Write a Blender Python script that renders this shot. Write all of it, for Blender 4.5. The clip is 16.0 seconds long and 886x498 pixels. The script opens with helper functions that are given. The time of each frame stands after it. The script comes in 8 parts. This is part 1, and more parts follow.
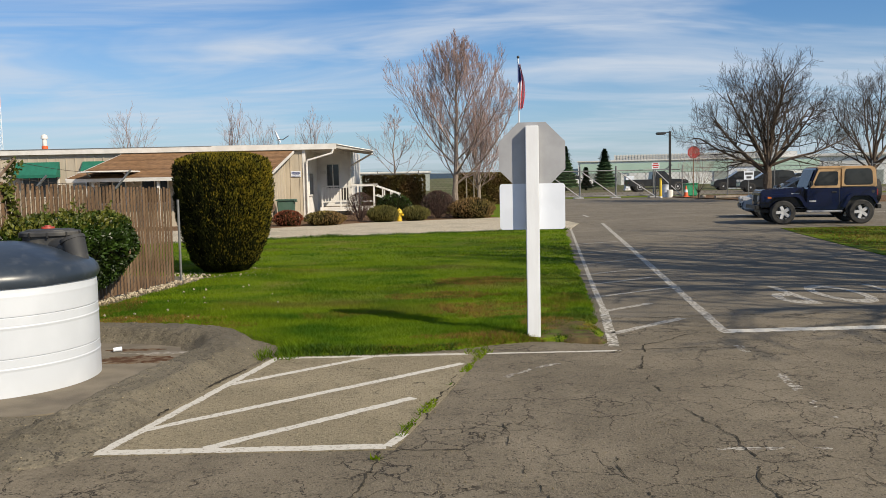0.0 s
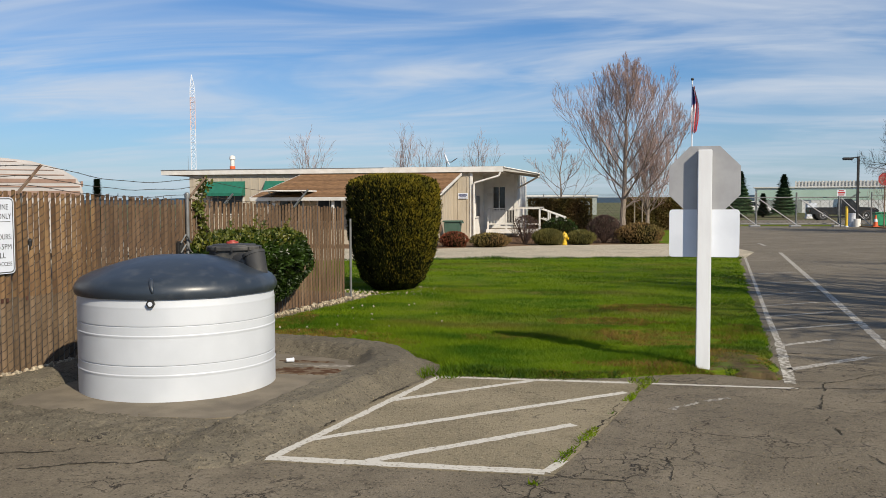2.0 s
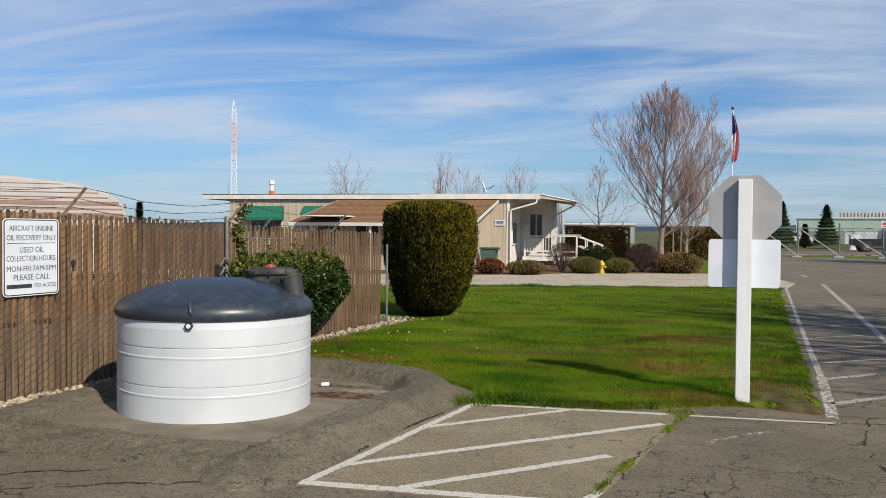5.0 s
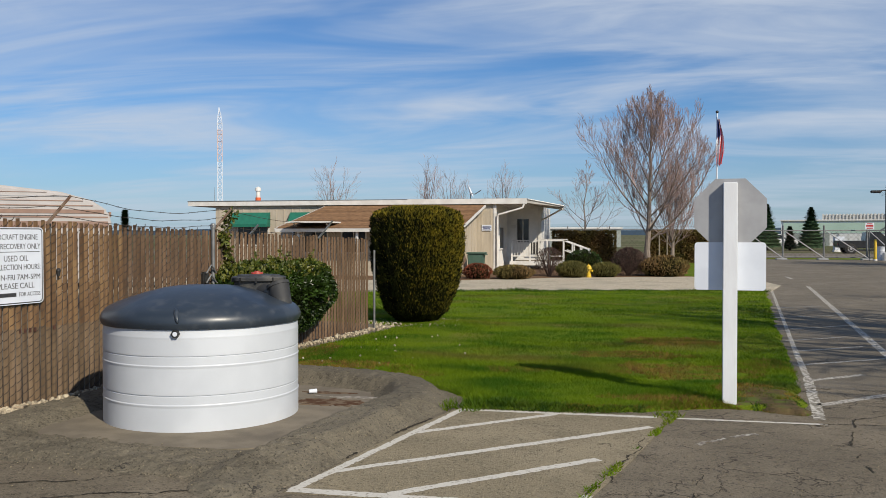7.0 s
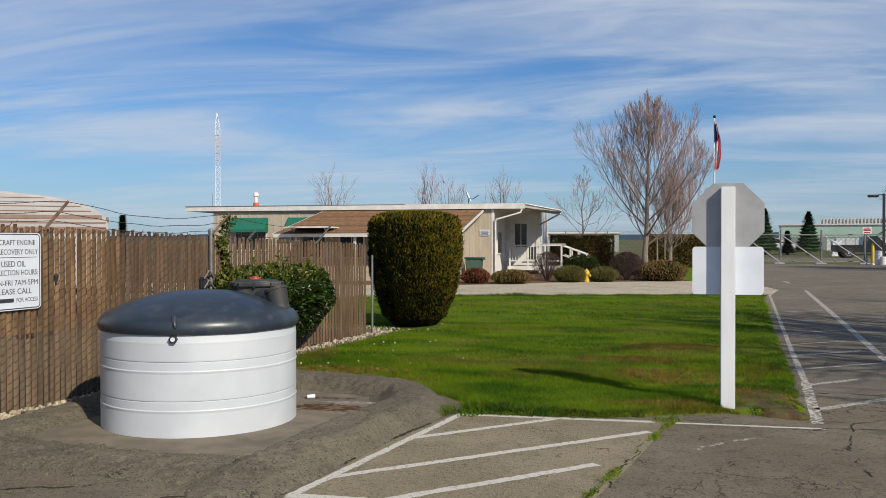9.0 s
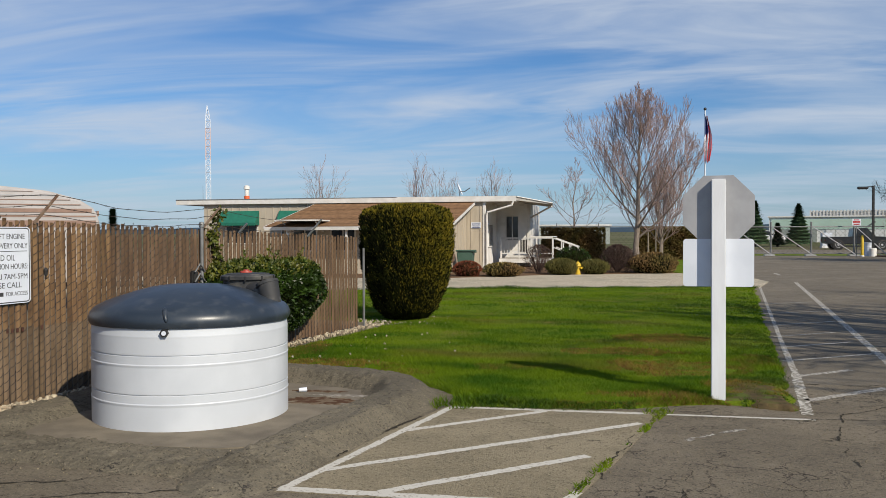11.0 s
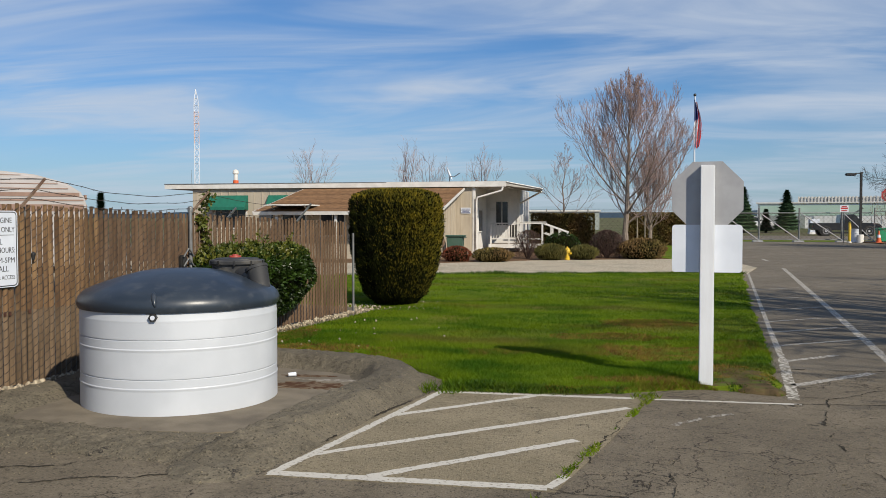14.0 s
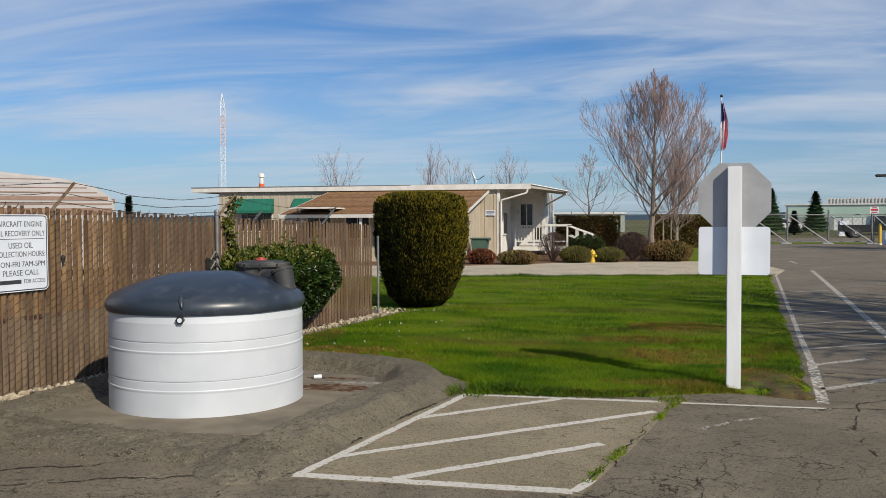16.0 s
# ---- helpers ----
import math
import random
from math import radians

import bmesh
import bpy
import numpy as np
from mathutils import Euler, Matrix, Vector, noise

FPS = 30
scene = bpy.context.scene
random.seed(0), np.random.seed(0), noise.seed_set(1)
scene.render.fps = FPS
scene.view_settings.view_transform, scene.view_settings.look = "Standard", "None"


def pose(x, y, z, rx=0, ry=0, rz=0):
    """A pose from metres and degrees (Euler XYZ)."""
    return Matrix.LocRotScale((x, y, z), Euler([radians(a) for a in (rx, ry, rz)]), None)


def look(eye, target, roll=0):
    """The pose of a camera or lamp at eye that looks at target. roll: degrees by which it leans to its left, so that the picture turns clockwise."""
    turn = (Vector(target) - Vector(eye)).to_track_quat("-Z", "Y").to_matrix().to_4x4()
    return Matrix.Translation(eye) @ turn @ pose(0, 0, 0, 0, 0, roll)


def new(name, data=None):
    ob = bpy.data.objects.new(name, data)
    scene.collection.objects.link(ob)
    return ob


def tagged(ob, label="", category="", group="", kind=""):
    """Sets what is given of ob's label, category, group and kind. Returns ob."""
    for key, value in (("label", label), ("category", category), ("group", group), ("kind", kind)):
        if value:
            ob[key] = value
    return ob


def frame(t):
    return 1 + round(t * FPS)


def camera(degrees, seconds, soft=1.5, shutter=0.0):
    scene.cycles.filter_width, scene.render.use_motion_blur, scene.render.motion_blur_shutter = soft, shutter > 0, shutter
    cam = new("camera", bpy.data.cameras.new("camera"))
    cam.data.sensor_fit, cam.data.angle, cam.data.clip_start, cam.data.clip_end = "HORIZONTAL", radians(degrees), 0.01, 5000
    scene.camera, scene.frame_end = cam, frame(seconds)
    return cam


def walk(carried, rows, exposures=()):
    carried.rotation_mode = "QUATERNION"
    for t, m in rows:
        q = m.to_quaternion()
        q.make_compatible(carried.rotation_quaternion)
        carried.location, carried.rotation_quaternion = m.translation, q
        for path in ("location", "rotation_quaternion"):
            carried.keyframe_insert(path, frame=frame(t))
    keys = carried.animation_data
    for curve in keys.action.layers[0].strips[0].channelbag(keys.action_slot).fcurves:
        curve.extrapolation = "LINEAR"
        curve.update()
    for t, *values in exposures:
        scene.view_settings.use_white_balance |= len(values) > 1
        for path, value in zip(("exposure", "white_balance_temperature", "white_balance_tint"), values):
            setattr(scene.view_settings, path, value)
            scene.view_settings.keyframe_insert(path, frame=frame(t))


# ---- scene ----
cam = camera(54.0, 16.0, soft=0.6)
EYE = (0.0, 0.0, 1.65)
PATH = [  # seconds, yaw, pitch, roll of a camera that turns where it stands
    (0.0, -0.58, -4.67, 1.17),
    (0.5, 2.75, -3.52, 0.89),
    (1.0, 6.06, -3.59, 0.70),
    (1.5, 8.30, -3.35, 0.34),
    (2.0, 10.30, -3.04, 0.22),
    (2.5, 11.24, -2.63, 0.03),
    (3.0, 11.81, -2.26, -0.13),
    (3.5, 12.21, -1.86, -0.28),
    (4.0, 12.84, -1.56, -0.41),
    (6.5, 12.12, -1.08, -0.23),
    (7.0, 11.86, -0.95, 0.00),
    (7.5, 11.70, -0.85, 0.05),
    (8.0, 11.71, -0.72, 0.01),
    (8.5, 11.76, -0.62, 0.08),
    (11.0, 11.16, -1.10, 0.23),
    (11.5, 10.88, -1.38, 0.38),
    (12.0, 10.59, -1.60, 0.47),
    (12.5, 10.34, -1.76, 0.33),
    (13.0, 10.19, -1.92, 0.27),
    (13.5, 10.30, -2.06, 0.19),
    (14.0, 10.48, -2.08, 0.06),
    (14.5, 11.08, -2.11, -0.11),
    (15.0, 11.51, -2.19, 0.07),
    (15.5, 11.92, -2.09, 0.16),
    (16.0, 12.10, -1.90, 0.20),
]
walk(cam, [(t, pose(*EYE, 90 + pitch, roll, yaw)) for t, yaw, pitch, roll in PATH], [(0.0, 0.24, 6820, 9), (0.5, 0.19, 6820, 9), (1.5, 0.17, 6740, 9), (4.0, 0.17, 6560, 9), (6.5, 0.06, 6480, 9), (8.5, 0.01, 6450, 9), (11.0, 0.03, 6470, 9), (16.0, 0.01, 6480, 9)])

# ---- light ----
SUN_AZ = (0.74, -0.67)          # towards the sun, on the plan
SUN_EL = radians(36)
sun = new("sun", bpy.data.lights.new("sun", "SUN"))
sun.data.energy, sun.data.angle, sun.data.color = 5.0, radians(0.53), (1.0, 0.90, 0.75)
_to = Vector((SUN_AZ[0] * math.cos(SUN_EL), SUN_AZ[1] * math.cos(SUN_EL), math.sin(SUN_EL)))
sun.matrix_world = look(_to * 50, (0, 0, 0))
world = bpy.data.worlds.new("sky")
scene.world = world
world.use_nodes = True


def build_sky():
    nt = world.node_tree
    nt.nodes.clear()
    N, L = nt.nodes.new, nt.links.new

    def math_node(op, a, b=None, clamp=False):
        n = N("ShaderNodeMath")
        n.operation, n.use_clamp = op, clamp
        for i, v in enumerate((a, b)):
            if v is None:
                continue
            if isinstance(v, (int, float)):
                n.inputs[i].default_value = v
            else:
                L(v, n.inputs[i])
        return n.outputs[0]

    sky = N("ShaderNodeTexSky")
    sky.sky_type, sky.sun_disc = "NISHITA", False
    sky.sun_elevation = SUN_EL
    sky.sun_rotation = math.atan2(SUN_AZ[0], SUN_AZ[1])
    sky.air_density, sky.dust_density, sky.ozone_density = 1.0, 0.6, 2.5
    coord = N("ShaderNodeTexCoord")
    sep = N("ShaderNodeSeparateXYZ")
    L(coord.outputs["Generated"], sep.inputs[0])
    # thin streaks of high cloud on a flat layer overhead
    up = math_node("MAXIMUM", sep.outputs[2], 0.0)
    h = math_node("ADD", up, 0.10)
    u = math_node("DIVIDE", sep.outputs[0], h)
    v = math_node("DIVIDE", sep.outputs[1], h)
    comb = N("ShaderNodeCombineXYZ")
    L(u, comb.inputs[0]), L(v, comb.inputs[1])

    def layer(scale, stretch, turn, lo, hi, detail=6, shift=(0, 0, 0), distort=0.3):
        mp = N("ShaderNodeMapping")
        mp.inputs["Rotation"].default_value = (0, 0, radians(turn))
        mp.inputs["Scale"].default_value = (stretch, 1, 1)
        mp.inputs["Location"].default_value = shift
        L(comb.outputs[0], mp.inputs[0])
        nz = N("ShaderNodeTexNoise")
        nz.inputs["Scale"].default_value, nz.inputs["Detail"].default_value = scale, detail
        nz.inputs["Roughness"].default_value, nz.inputs["Distortion"].default_value = 0.55, distort
        L(mp.outputs[0], nz.inputs["Vector"])
        mr = N("ShaderNodeMapRange")
        mr.interpolation_type = "SMOOTHSTEP"
        mr.inputs[1].default_value, mr.inputs[2].default_value = lo, hi
        L(nz.outputs[0], mr.inputs[0])
        return mr.outputs[0]

    broad = layer(1.05, 0.42, -9, 0.34, 0.62, detail=5, shift=(0.6, 0.25, 0), distort=0.8)
    fine = layer(2.2, 0.34, -7, 0.33, 0.72, detail=6, shift=(3.1, 1.7, 0), distort=0.9)
    mixd = math_node("MULTIPLY", broad, math_node("ADD", math_node("MULTIPLY", fine, 0.55), 0.45))
    fog = math_node("POWER", math_node("SUBTRACT", 1.0, up, True), 9.0)
    rise = N("ShaderNodeMapRange")
    rise.interpolation_type = "SMOOTHSTEP"
    rise.inputs[1].default_value, rise.inputs[2].default_value = 0.0, 0.17
    L(up, rise.inputs[0])
    clouds = math_node("MULTIPLY", mixd, math_node("ADD", math_node("MULTIPLY", rise.outputs[0], 0.52), 0.34))
    low = math_node("MULTIPLY", math_node("SUBTRACT", 1.0, rise.outputs[0]), 0.20)
    amount = math_node("ADD", math_node("ADD", clouds, low), math_node("MULTIPLY", fog, 0.22), True)
    tint = N("ShaderNodeMix")
    tint.data_type = "RGBA"
    L(amount, tint.inputs[0])
    deep = N("ShaderNodeMix")
    deep.data_type, deep.blend_type = "RGBA", "MULTIPLY"
    deep.inputs[0].default_value = 1.0
    L(sky.outputs[0], deep.inputs[6])
    deep.inputs[7].default_value = (0.50, 0.84, 1.22, 1)
    L(deep.outputs[2], tint.inputs[6])
    tint.inputs[7].default_value = (6.6, 7.4, 8.7, 1)
    bg = N("ShaderNodeBackground")
    bg.inputs["Strength"].default_value = 0.080
    L(tint.outputs[2], bg.inputs[0])
    out = N("ShaderNodeOutputWorld")
    L(bg.outputs[0], out.inputs[0])


build_sky()

# ---- materials ----
ALB = 0.87    # one even trim of all base colours


def material(name, color, rough=0.8, metal=0.0, color2=None, scale=8.0, detail=4.0, lo=0.35, hi=0.65, color3=None, scale3=0.6, lo3=0.5, hi3=0.7, amount3=1.0,
             bump=0.0, bump_scale=60.0, stretch=(1, 1, 1), island=0.0, per_object=0.0, spec=0.5, coords="Object", coat=0.0, translucent=0.0, bump_dist=0.01):
    color, color2, color3 = (c and tuple(v * ALB for v in c) for c in (color, color2, color3))
    m = bpy.data.materials.new(name)
    m.use_nodes = True
    nt = m.node_tree
    N, L = nt.nodes.new, nt.links.new
    b = nt.nodes["Principled BSDF"]
    b.inputs["Roughness"].default_value, b.inputs["Metallic"].default_value = rough, metal
    b.inputs["Specular IOR Level"].default_value = spec
    b.inputs["Coat Weight"].default_value = coat
    tc = N("ShaderNodeTexCoord")
    mp = N("ShaderNodeMapping")
    mp.inputs["Scale"].default_value = stretch
    if coords == "World":
        geo = N("ShaderNodeNewGeometry")
        L(geo.outputs["Position"], mp.inputs[0])
    else:
        L(tc.outputs[coords], mp.inputs[0])

    def noise_mask(sc, det, a, z):
        n = N("ShaderNodeTexNoise")
        n.inputs["Scale"].default_value, n.inputs["Detail"].default_value = sc, det
        L(mp.outputs[0], n.inputs["Vector"])
        r = N("ShaderNodeMapRange")
        r.interpolation_type = "SMOOTHSTEP"
        r.inputs[1].default_value, r.inputs[2].default_value = a, z
        L(n.outputs[0], r.inputs[0])
        return r.outputs[0]

    def mix(fac, a, z, blend="MIX"):
        x = N("ShaderNodeMix")
        x.data_type, x.blend_type = "RGBA", blend
        for k, v in ((0, fac), (6, a), (7, z)):
            if isinstance(v, (int, float)):
                x.inputs[k].default_value = v
            elif isinstance(v, tuple):
                x.inputs[k].default_value = (*v, 1)
            else:
                L(v, x.inputs[k])
        return x.outputs[2]

    col = color
    if color2:
        col = mix(noise_mask(scale, detail, lo, hi), color, color2)
    if color3:
        f = noise_mask(scale3, 3.0, lo3, hi3)
        if amount3 < 1:
            k = N("ShaderNodeMath")
            k.operation = "MULTIPLY"
            k.inputs[1].default_value = amount3
            L(f, k.inputs[0])
            f = k.outputs[0]
        col = mix(f, col, color3)
    if island or per_object:
        if island:
            src = N("ShaderNodeNewGeometry").outputs["Random Per Island"]
        else:
            src = N("ShaderNodeObjectInfo").outputs["Random"]
        amt = island or per_object
        r = N("ShaderNodeMapRange")
        r.inputs[3].default_value, r.inputs[4].default_value = 1 - amt, 1 + amt
        L(src, r.inputs[0])
        x = N("ShaderNodeVectorMath")
        x.operation = "SCALE"
        if isinstance(col, tuple):
            x.inputs[0].default_value = col
        else:
            L(col, x.inputs[0])
        L(r.outputs[0], x.inputs[3])
        col = x.outputs[0]
    if isinstance(col, tuple):
        b.inputs["Base Color"].default_value = (*col, 1)
    else:
        L(col, b.inputs["Base Color"])
    if bump:
        n = N("ShaderNodeTexNoise")
        n.inputs["Scale"].default_value, n.inputs["Detail"].default_value = bump_scale, 6
        L(mp.outputs[0], n.inputs["Vector"])
        bp = N("ShaderNodeBump")
        bp.inputs["Strength"].default_value, bp.inputs["Distance"].default_value = bump, bump_dist
        L(n.outputs[0], bp.inputs["Height"])
        L(bp.outputs[0], b.inputs["Normal"])
    if translucent:
        tr = N("ShaderNodeBsdfTranslucent")
        if isinstance(col, tuple):
            tr.inputs[0].default_value = (*col, 1)
        else:
            L(col, tr.inputs[0])
        ms = N("ShaderNodeMixShader")
        ms.inputs[0].default_value = translucent
        L(b.outputs[0], ms.inputs[1]), L(tr.outputs[0], ms.inputs[2])
        L(ms.outputs[0], nt.nodes["Material Output"].inputs[0])
    return m


def asphalt(name, base, pale, crack, crack_scale=1.0, crack_on=0.5, speck=0.5, width=0.012):
    """Worn asphalt: aggregate specks, patches, and wandering cracks."""
    m = material(name, base, rough=0.9, spec=0.25)
    base, pale, crack = (tuple(v * ALB for v in c) for c in (base, pale, crack))
    nt = m.node_tree
    N, L = nt.nodes.new, nt.links.new
    b = nt.nodes["Principled BSDF"]
    geo = N("ShaderNodeNewGeometry")
    pos = geo.outputs["Position"]

    def noise(sc, det=4.0, rough=0.5):
        n = N("ShaderNodeTexNoise")
        n.inputs["Scale"].default_value, n.inputs["Detail"].default_value, n.inputs["Roughness"].default_value = sc, det, rough
        L(pos, n.inputs["Vector"])
        return n

    def ramp(src, a, z, to0=0.0, to1=1.0):
        r = N("ShaderNodeMapRange")
        r.interpolation_type = "SMOOTHSTEP"
        for i, v in enumerate((a, z, to0, to1)):
            r.inputs[i + 1].default_value = v
        L(src, r.inputs[0])
        return r.outputs[0]

    def mix(fac, a, z):
        x = N("ShaderNodeMix")
        x.data_type = "RGBA"
        for k, v in ((0, fac), (6, a), (7, z)):
            if isinstance(v, (int, float)):
                x.inputs[k].default_value = v
            elif isinstance(v, tuple):
                x.inputs[k].default_value = (*v, 1)
            else:
                L(v, x.inputs[k])
        return x.outputs[2]

    def mul(a, c):
        k = N("ShaderNodeMath")
        k.operation = "MULTIPLY"
        L(a, k.inputs[0])
        if isinstance(c, (int, float)):
            k.inputs[1].default_value = c
        else:
            L(c, k.inputs[1])
        return k.outputs[0]

    col = mix(ramp(noise(0.55, 5, 0.6).outputs[0], 0.38, 0.66), base, pale)
    col = mix(mul(ramp(noise(2.6, 6, 0.65).outputs[0], 0.45, 0.68), 0.55), col, tuple(c * 0.72 for c in base))
    col = mix(mul(ramp(noise(75, 3, 0.7).outputs[0], 0.50, 0.66), speck * 0.32), col, tuple(min(1, c * 1.6) for c in pale))
    col = mix(mul(ramp(noise(48, 3, 0.7).outputs[0], 0.52, 0.68), speck * 0.5), col, tuple(c * 0.45 for c in base))
    # crumbled spots where the binder is gone
    col = mix(mul(mul(ramp(noise(19, 5, 0.75).outputs[0], 0.53, 0.64), ramp(noise(1.3, 4, 0.6).outputs[0], 0.34, 0.60)), speck * 0.75), col, tuple(c * 0.36 for c in base))
    col = mix(mul(ramp(noise(31, 4, 0.7).outputs[0], 0.58, 0.68), speck * 0.35), col, tuple(min(1, c * 1.5) for c in pale))
    # pits and pale stones
    vp = N("ShaderNodeTexVoronoi")
    vp.inputs["Scale"].default_value = 58.0
    L(pos, vp.inputs["Vector"])
    sp = N("ShaderNodeSeparateColor")
    L(vp.outputs["Color"], sp.inputs[0])
    near = ramp(vp.outputs["Distance"], 0.30, 0.55, 1.0, 0.0)
    col = mix(mul(mul(ramp(sp.outputs[0], 0.80, 0.84), near), speck * 0.8), col, tuple(c * 0.34 for c in base))
    col = mix(mul(mul(ramp(sp.outputs[1], 0.88, 0.92), near), speck * 0.30), col, tuple(min(1, c * 1.5) for c in pale))
    # cracks: borders of warped cells, broken up by a slow mask
    warp = N("ShaderNodeVectorMath")
    warp.operation = "MULTIPLY_ADD"
    wn = noise(3.2, 5, 0.65)
    L(wn.outputs["Color"], warp.inputs[0])
    warp.inputs[1].default_value = (0.42, 0.42, 0.0)
    L(pos, warp.inputs[2])
    masks = None
    for sc, wd, lo, hi, seed in ((crack_scale, width, 0.50 - crack_on * 0.2, 0.56 - crack_on * 0.1, 0.0), (crack_scale * 2.7, width * 1.4, 0.58 - crack_on * 0.12, 0.66 - crack_on * 0.1, 5.0)):
        vo = N("ShaderNodeTexVoronoi")
        vo.feature = "DISTANCE_TO_EDGE"
        vo.voronoi_dimensions = "2D"
        vo.inputs["Scale"].default_value = sc
        L(warp.outputs[0], vo.inputs["Vector"])
        line = ramp(vo.outputs["Distance"], wd * sc * 0.35, wd * sc, 1.0, 0.0)
        line = mul(line, ramp(noise(0.9 + seed * 0.1, 3).outputs[0], lo, hi))
        masks = line if masks is None else mix_max(nt, masks, line)
    col = mix(masks, col, crack)
    L(col, b.inputs["Base Color"])
    bp = N("ShaderNodeBump")
    bp.inputs["Strength"].default_value, bp.inputs["Distance"].default_value = 0.9, 0.02
    hgt = N("ShaderNodeMath")
    hgt.operation = "SUBTRACT"
    L(noise(55, 4, 0.7).outputs[0], hgt.inputs[0]), L(masks, hgt.inputs[1])
    L(hgt.outputs[0], bp.inputs["Height"])
    L(bp.outputs[0], b.inputs["Normal"])
    return m


def mix_max(nt, a, c):
    k = nt.nodes.new("ShaderNodeMath")
    k.operation = "MAXIMUM"
    nt.links.new(a, k.inputs[0]), nt.links.new(c, k.inputs[1])
    return k.outputs[0]


def paint_worn(name, color, wear, lo=0.42, hi=0.5, scale=14.0):
    """Road paint rubbed through to the asphalt in spots."""
    return material(name, color, rough=0.75, color2=wear, scale=scale, detail=8, lo=hi, hi=hi + (hi - lo) + 0.06, bump=0.4, bump_scale=60, coords="World")


M_ASPHALT = asphalt("asphalt_worn", (0.172, 0.144, 0.102), (0.252, 0.212, 0.152), (0.046, 0.038, 0.028), 2.3, 0.26, 1.0, 0.0060)
M_ROAD = asphalt("asphalt_road", (0.172, 0.148, 0.112), (0.222, 0.192, 0.146), (0.07, 0.062, 0.05), 0.6, 0.1, 0.5, 0.008)
M_BOX = asphalt("asphalt_fine", (0.272, 0.228, 0.148), (0.340, 0.286, 0.190), (0.10, 0.085, 0.06), 0.5, -0.4, 0.9, 0.006)
M_BERM = asphalt("asphalt_berm", (0.142, 0.123, 0.089), (0.208, 0.180, 0.130), (0.05, 0.045, 0.04), 0.7, -0.2, 1.0, 0.006)
M_PAD = material("oily_concrete", (0.205, 0.172, 0.124), rough=0.9, color2=(0.145, 0.122, 0.088), scale=3.5, detail=8, color3=(0.105, 0.085, 0.062), scale3=1.1, lo3=0.56, hi3=0.72, bump=0.4, bump_scale=70, coords="World")
M_LINE = paint_worn("road_paint", (0.60, 0.57, 0.50), (0.27, 0.235, 0.175), 0.42, 0.53, 38.0)
M_LINE_MID = paint_worn("road_paint_worn", (0.58, 0.55, 0.48), (0.20, 0.175, 0.13), 0.36, 0.425, 22.0)
M_LINE_OLD = paint_worn("road_paint_faded", (0.46, 0.43, 0.37), (0.17, 0.15, 0.12), 0.36, 0.44, 26.0)
M_LAWN = material("lawn_soil", (0.085, 0.140, 0.004), rough=0.95, color2=(0.130, 0.180, 0.006), scale=1.4, detail=6, color3=(0.19, 0.135, 0.045), scale3=0.6, lo3=0.50, hi3=0.76, amount3=0.7, bump=0.8, bump_scale=40, coords="World", spec=0.1, bump_dist=0.03)
M_GRASS = material("grass_blades", (0.052, 0.136, 0.004), rough=0.6, color2=(0.172, 0.262, 0.007), scale=1.25, detail=5, stretch=(0.5, 1, 1), lo=0.36, hi=0.60, color3=(0.24, 0.165, 0.045), scale3=0.6, lo3=0.50, hi3=0.76, amount3=0.7, coords="World", island=0.22, spec=0.15, translucent=0.45)
M_DRYGRASS = material("dry_grass_blades", (0.30, 0.19, 0.040), rough=0.7, color2=(0.18, 0.095, 0.03), scale=5.0, detail=4, color3=(0.14, 0.19, 0.015), scale3=3.0, lo3=0.52, hi3=0.66, coords="World", island=0.3, spec=0.15, translucent=0.35)
M_CLOVER = material("dark_weed_leaf", (0.040, 0.095, 0.008), rough=0.6, color2=(0.085, 0.135, 0.012), scale=5.0, coords="World", island=0.35, spec=0.2, translucent=0.3)
M_FIELD = material("dry_field", (0.12, 0.11, 0.06), rough=0.95, color2=(0.085, 0.10, 0.035), scale=0.08, detail=8, color3=(0.23, 0.20, 0.13), scale3=0.03, coords="World", bump=0.5, bump_scale=4, spec=0.1)
M_GRAVEL = material("gravel", (0.56, 0.49, 0.375), rough=0.95, color2=(0.33, 0.28, 0.205), scale=16, detail=10, lo=0.44, hi=0.60, color3=(0.36, 0.33, 0.25), scale3=0.7, bump=1.0, bump_scale=35, bump_dist=0.012, coords="World", spec=0.15)
M_PEBBLE = material("pebbles", (0.45, 0.39, 0.28), rough=0.8, color2=(0.30, 0.24, 0.165), scale=9, island=0.4, coords="World", bump=0.3)
M_SOIL = material("bark_mulch", (0.13, 0.075, 0.042), rough=0.95, color2=(0.22, 0.14, 0.085), scale=14, detail=8, bump=1.0, bump_scale=30, bump_dist=0.04, coords="World", spec=0.1)
M_TANK = material("white_polyethylene", (0.62, 0.65, 0.69), rough=0.42, color2=(0.56, 0.59, 0.63), scale=2.2, detail=6, color3=(0.60, 0.55, 0.47), scale3=3.5, lo3=0.68, hi3=0.85, amount3=0.35, bump=0.06, bump_scale=18)
M_DOME = material("black_polyethylene", (0.024, 0.034, 0.049), rough=0.36, color2=(0.034, 0.045, 0.060), scale=2.6, detail=8, color3=(0.085, 0.094, 0.104), scale3=9.0, lo3=0.50, hi3=0.78, amount3=0.55, bump=0.10, bump_scale=14)
M_BLACK = material("black_plastic", (0.012, 0.012, 0.013), rough=0.5, color2=(0.032, 0.031, 0.030), scale=9, detail=6)
M_DUSTY = material("dusty_black_plastic", (0.030, 0.031, 0.033), rough=0.7, color2=(0.10, 0.095, 0.085), scale=6, detail=7, lo=0.45, hi=0.68, bump=0.15, bump_scale=30)
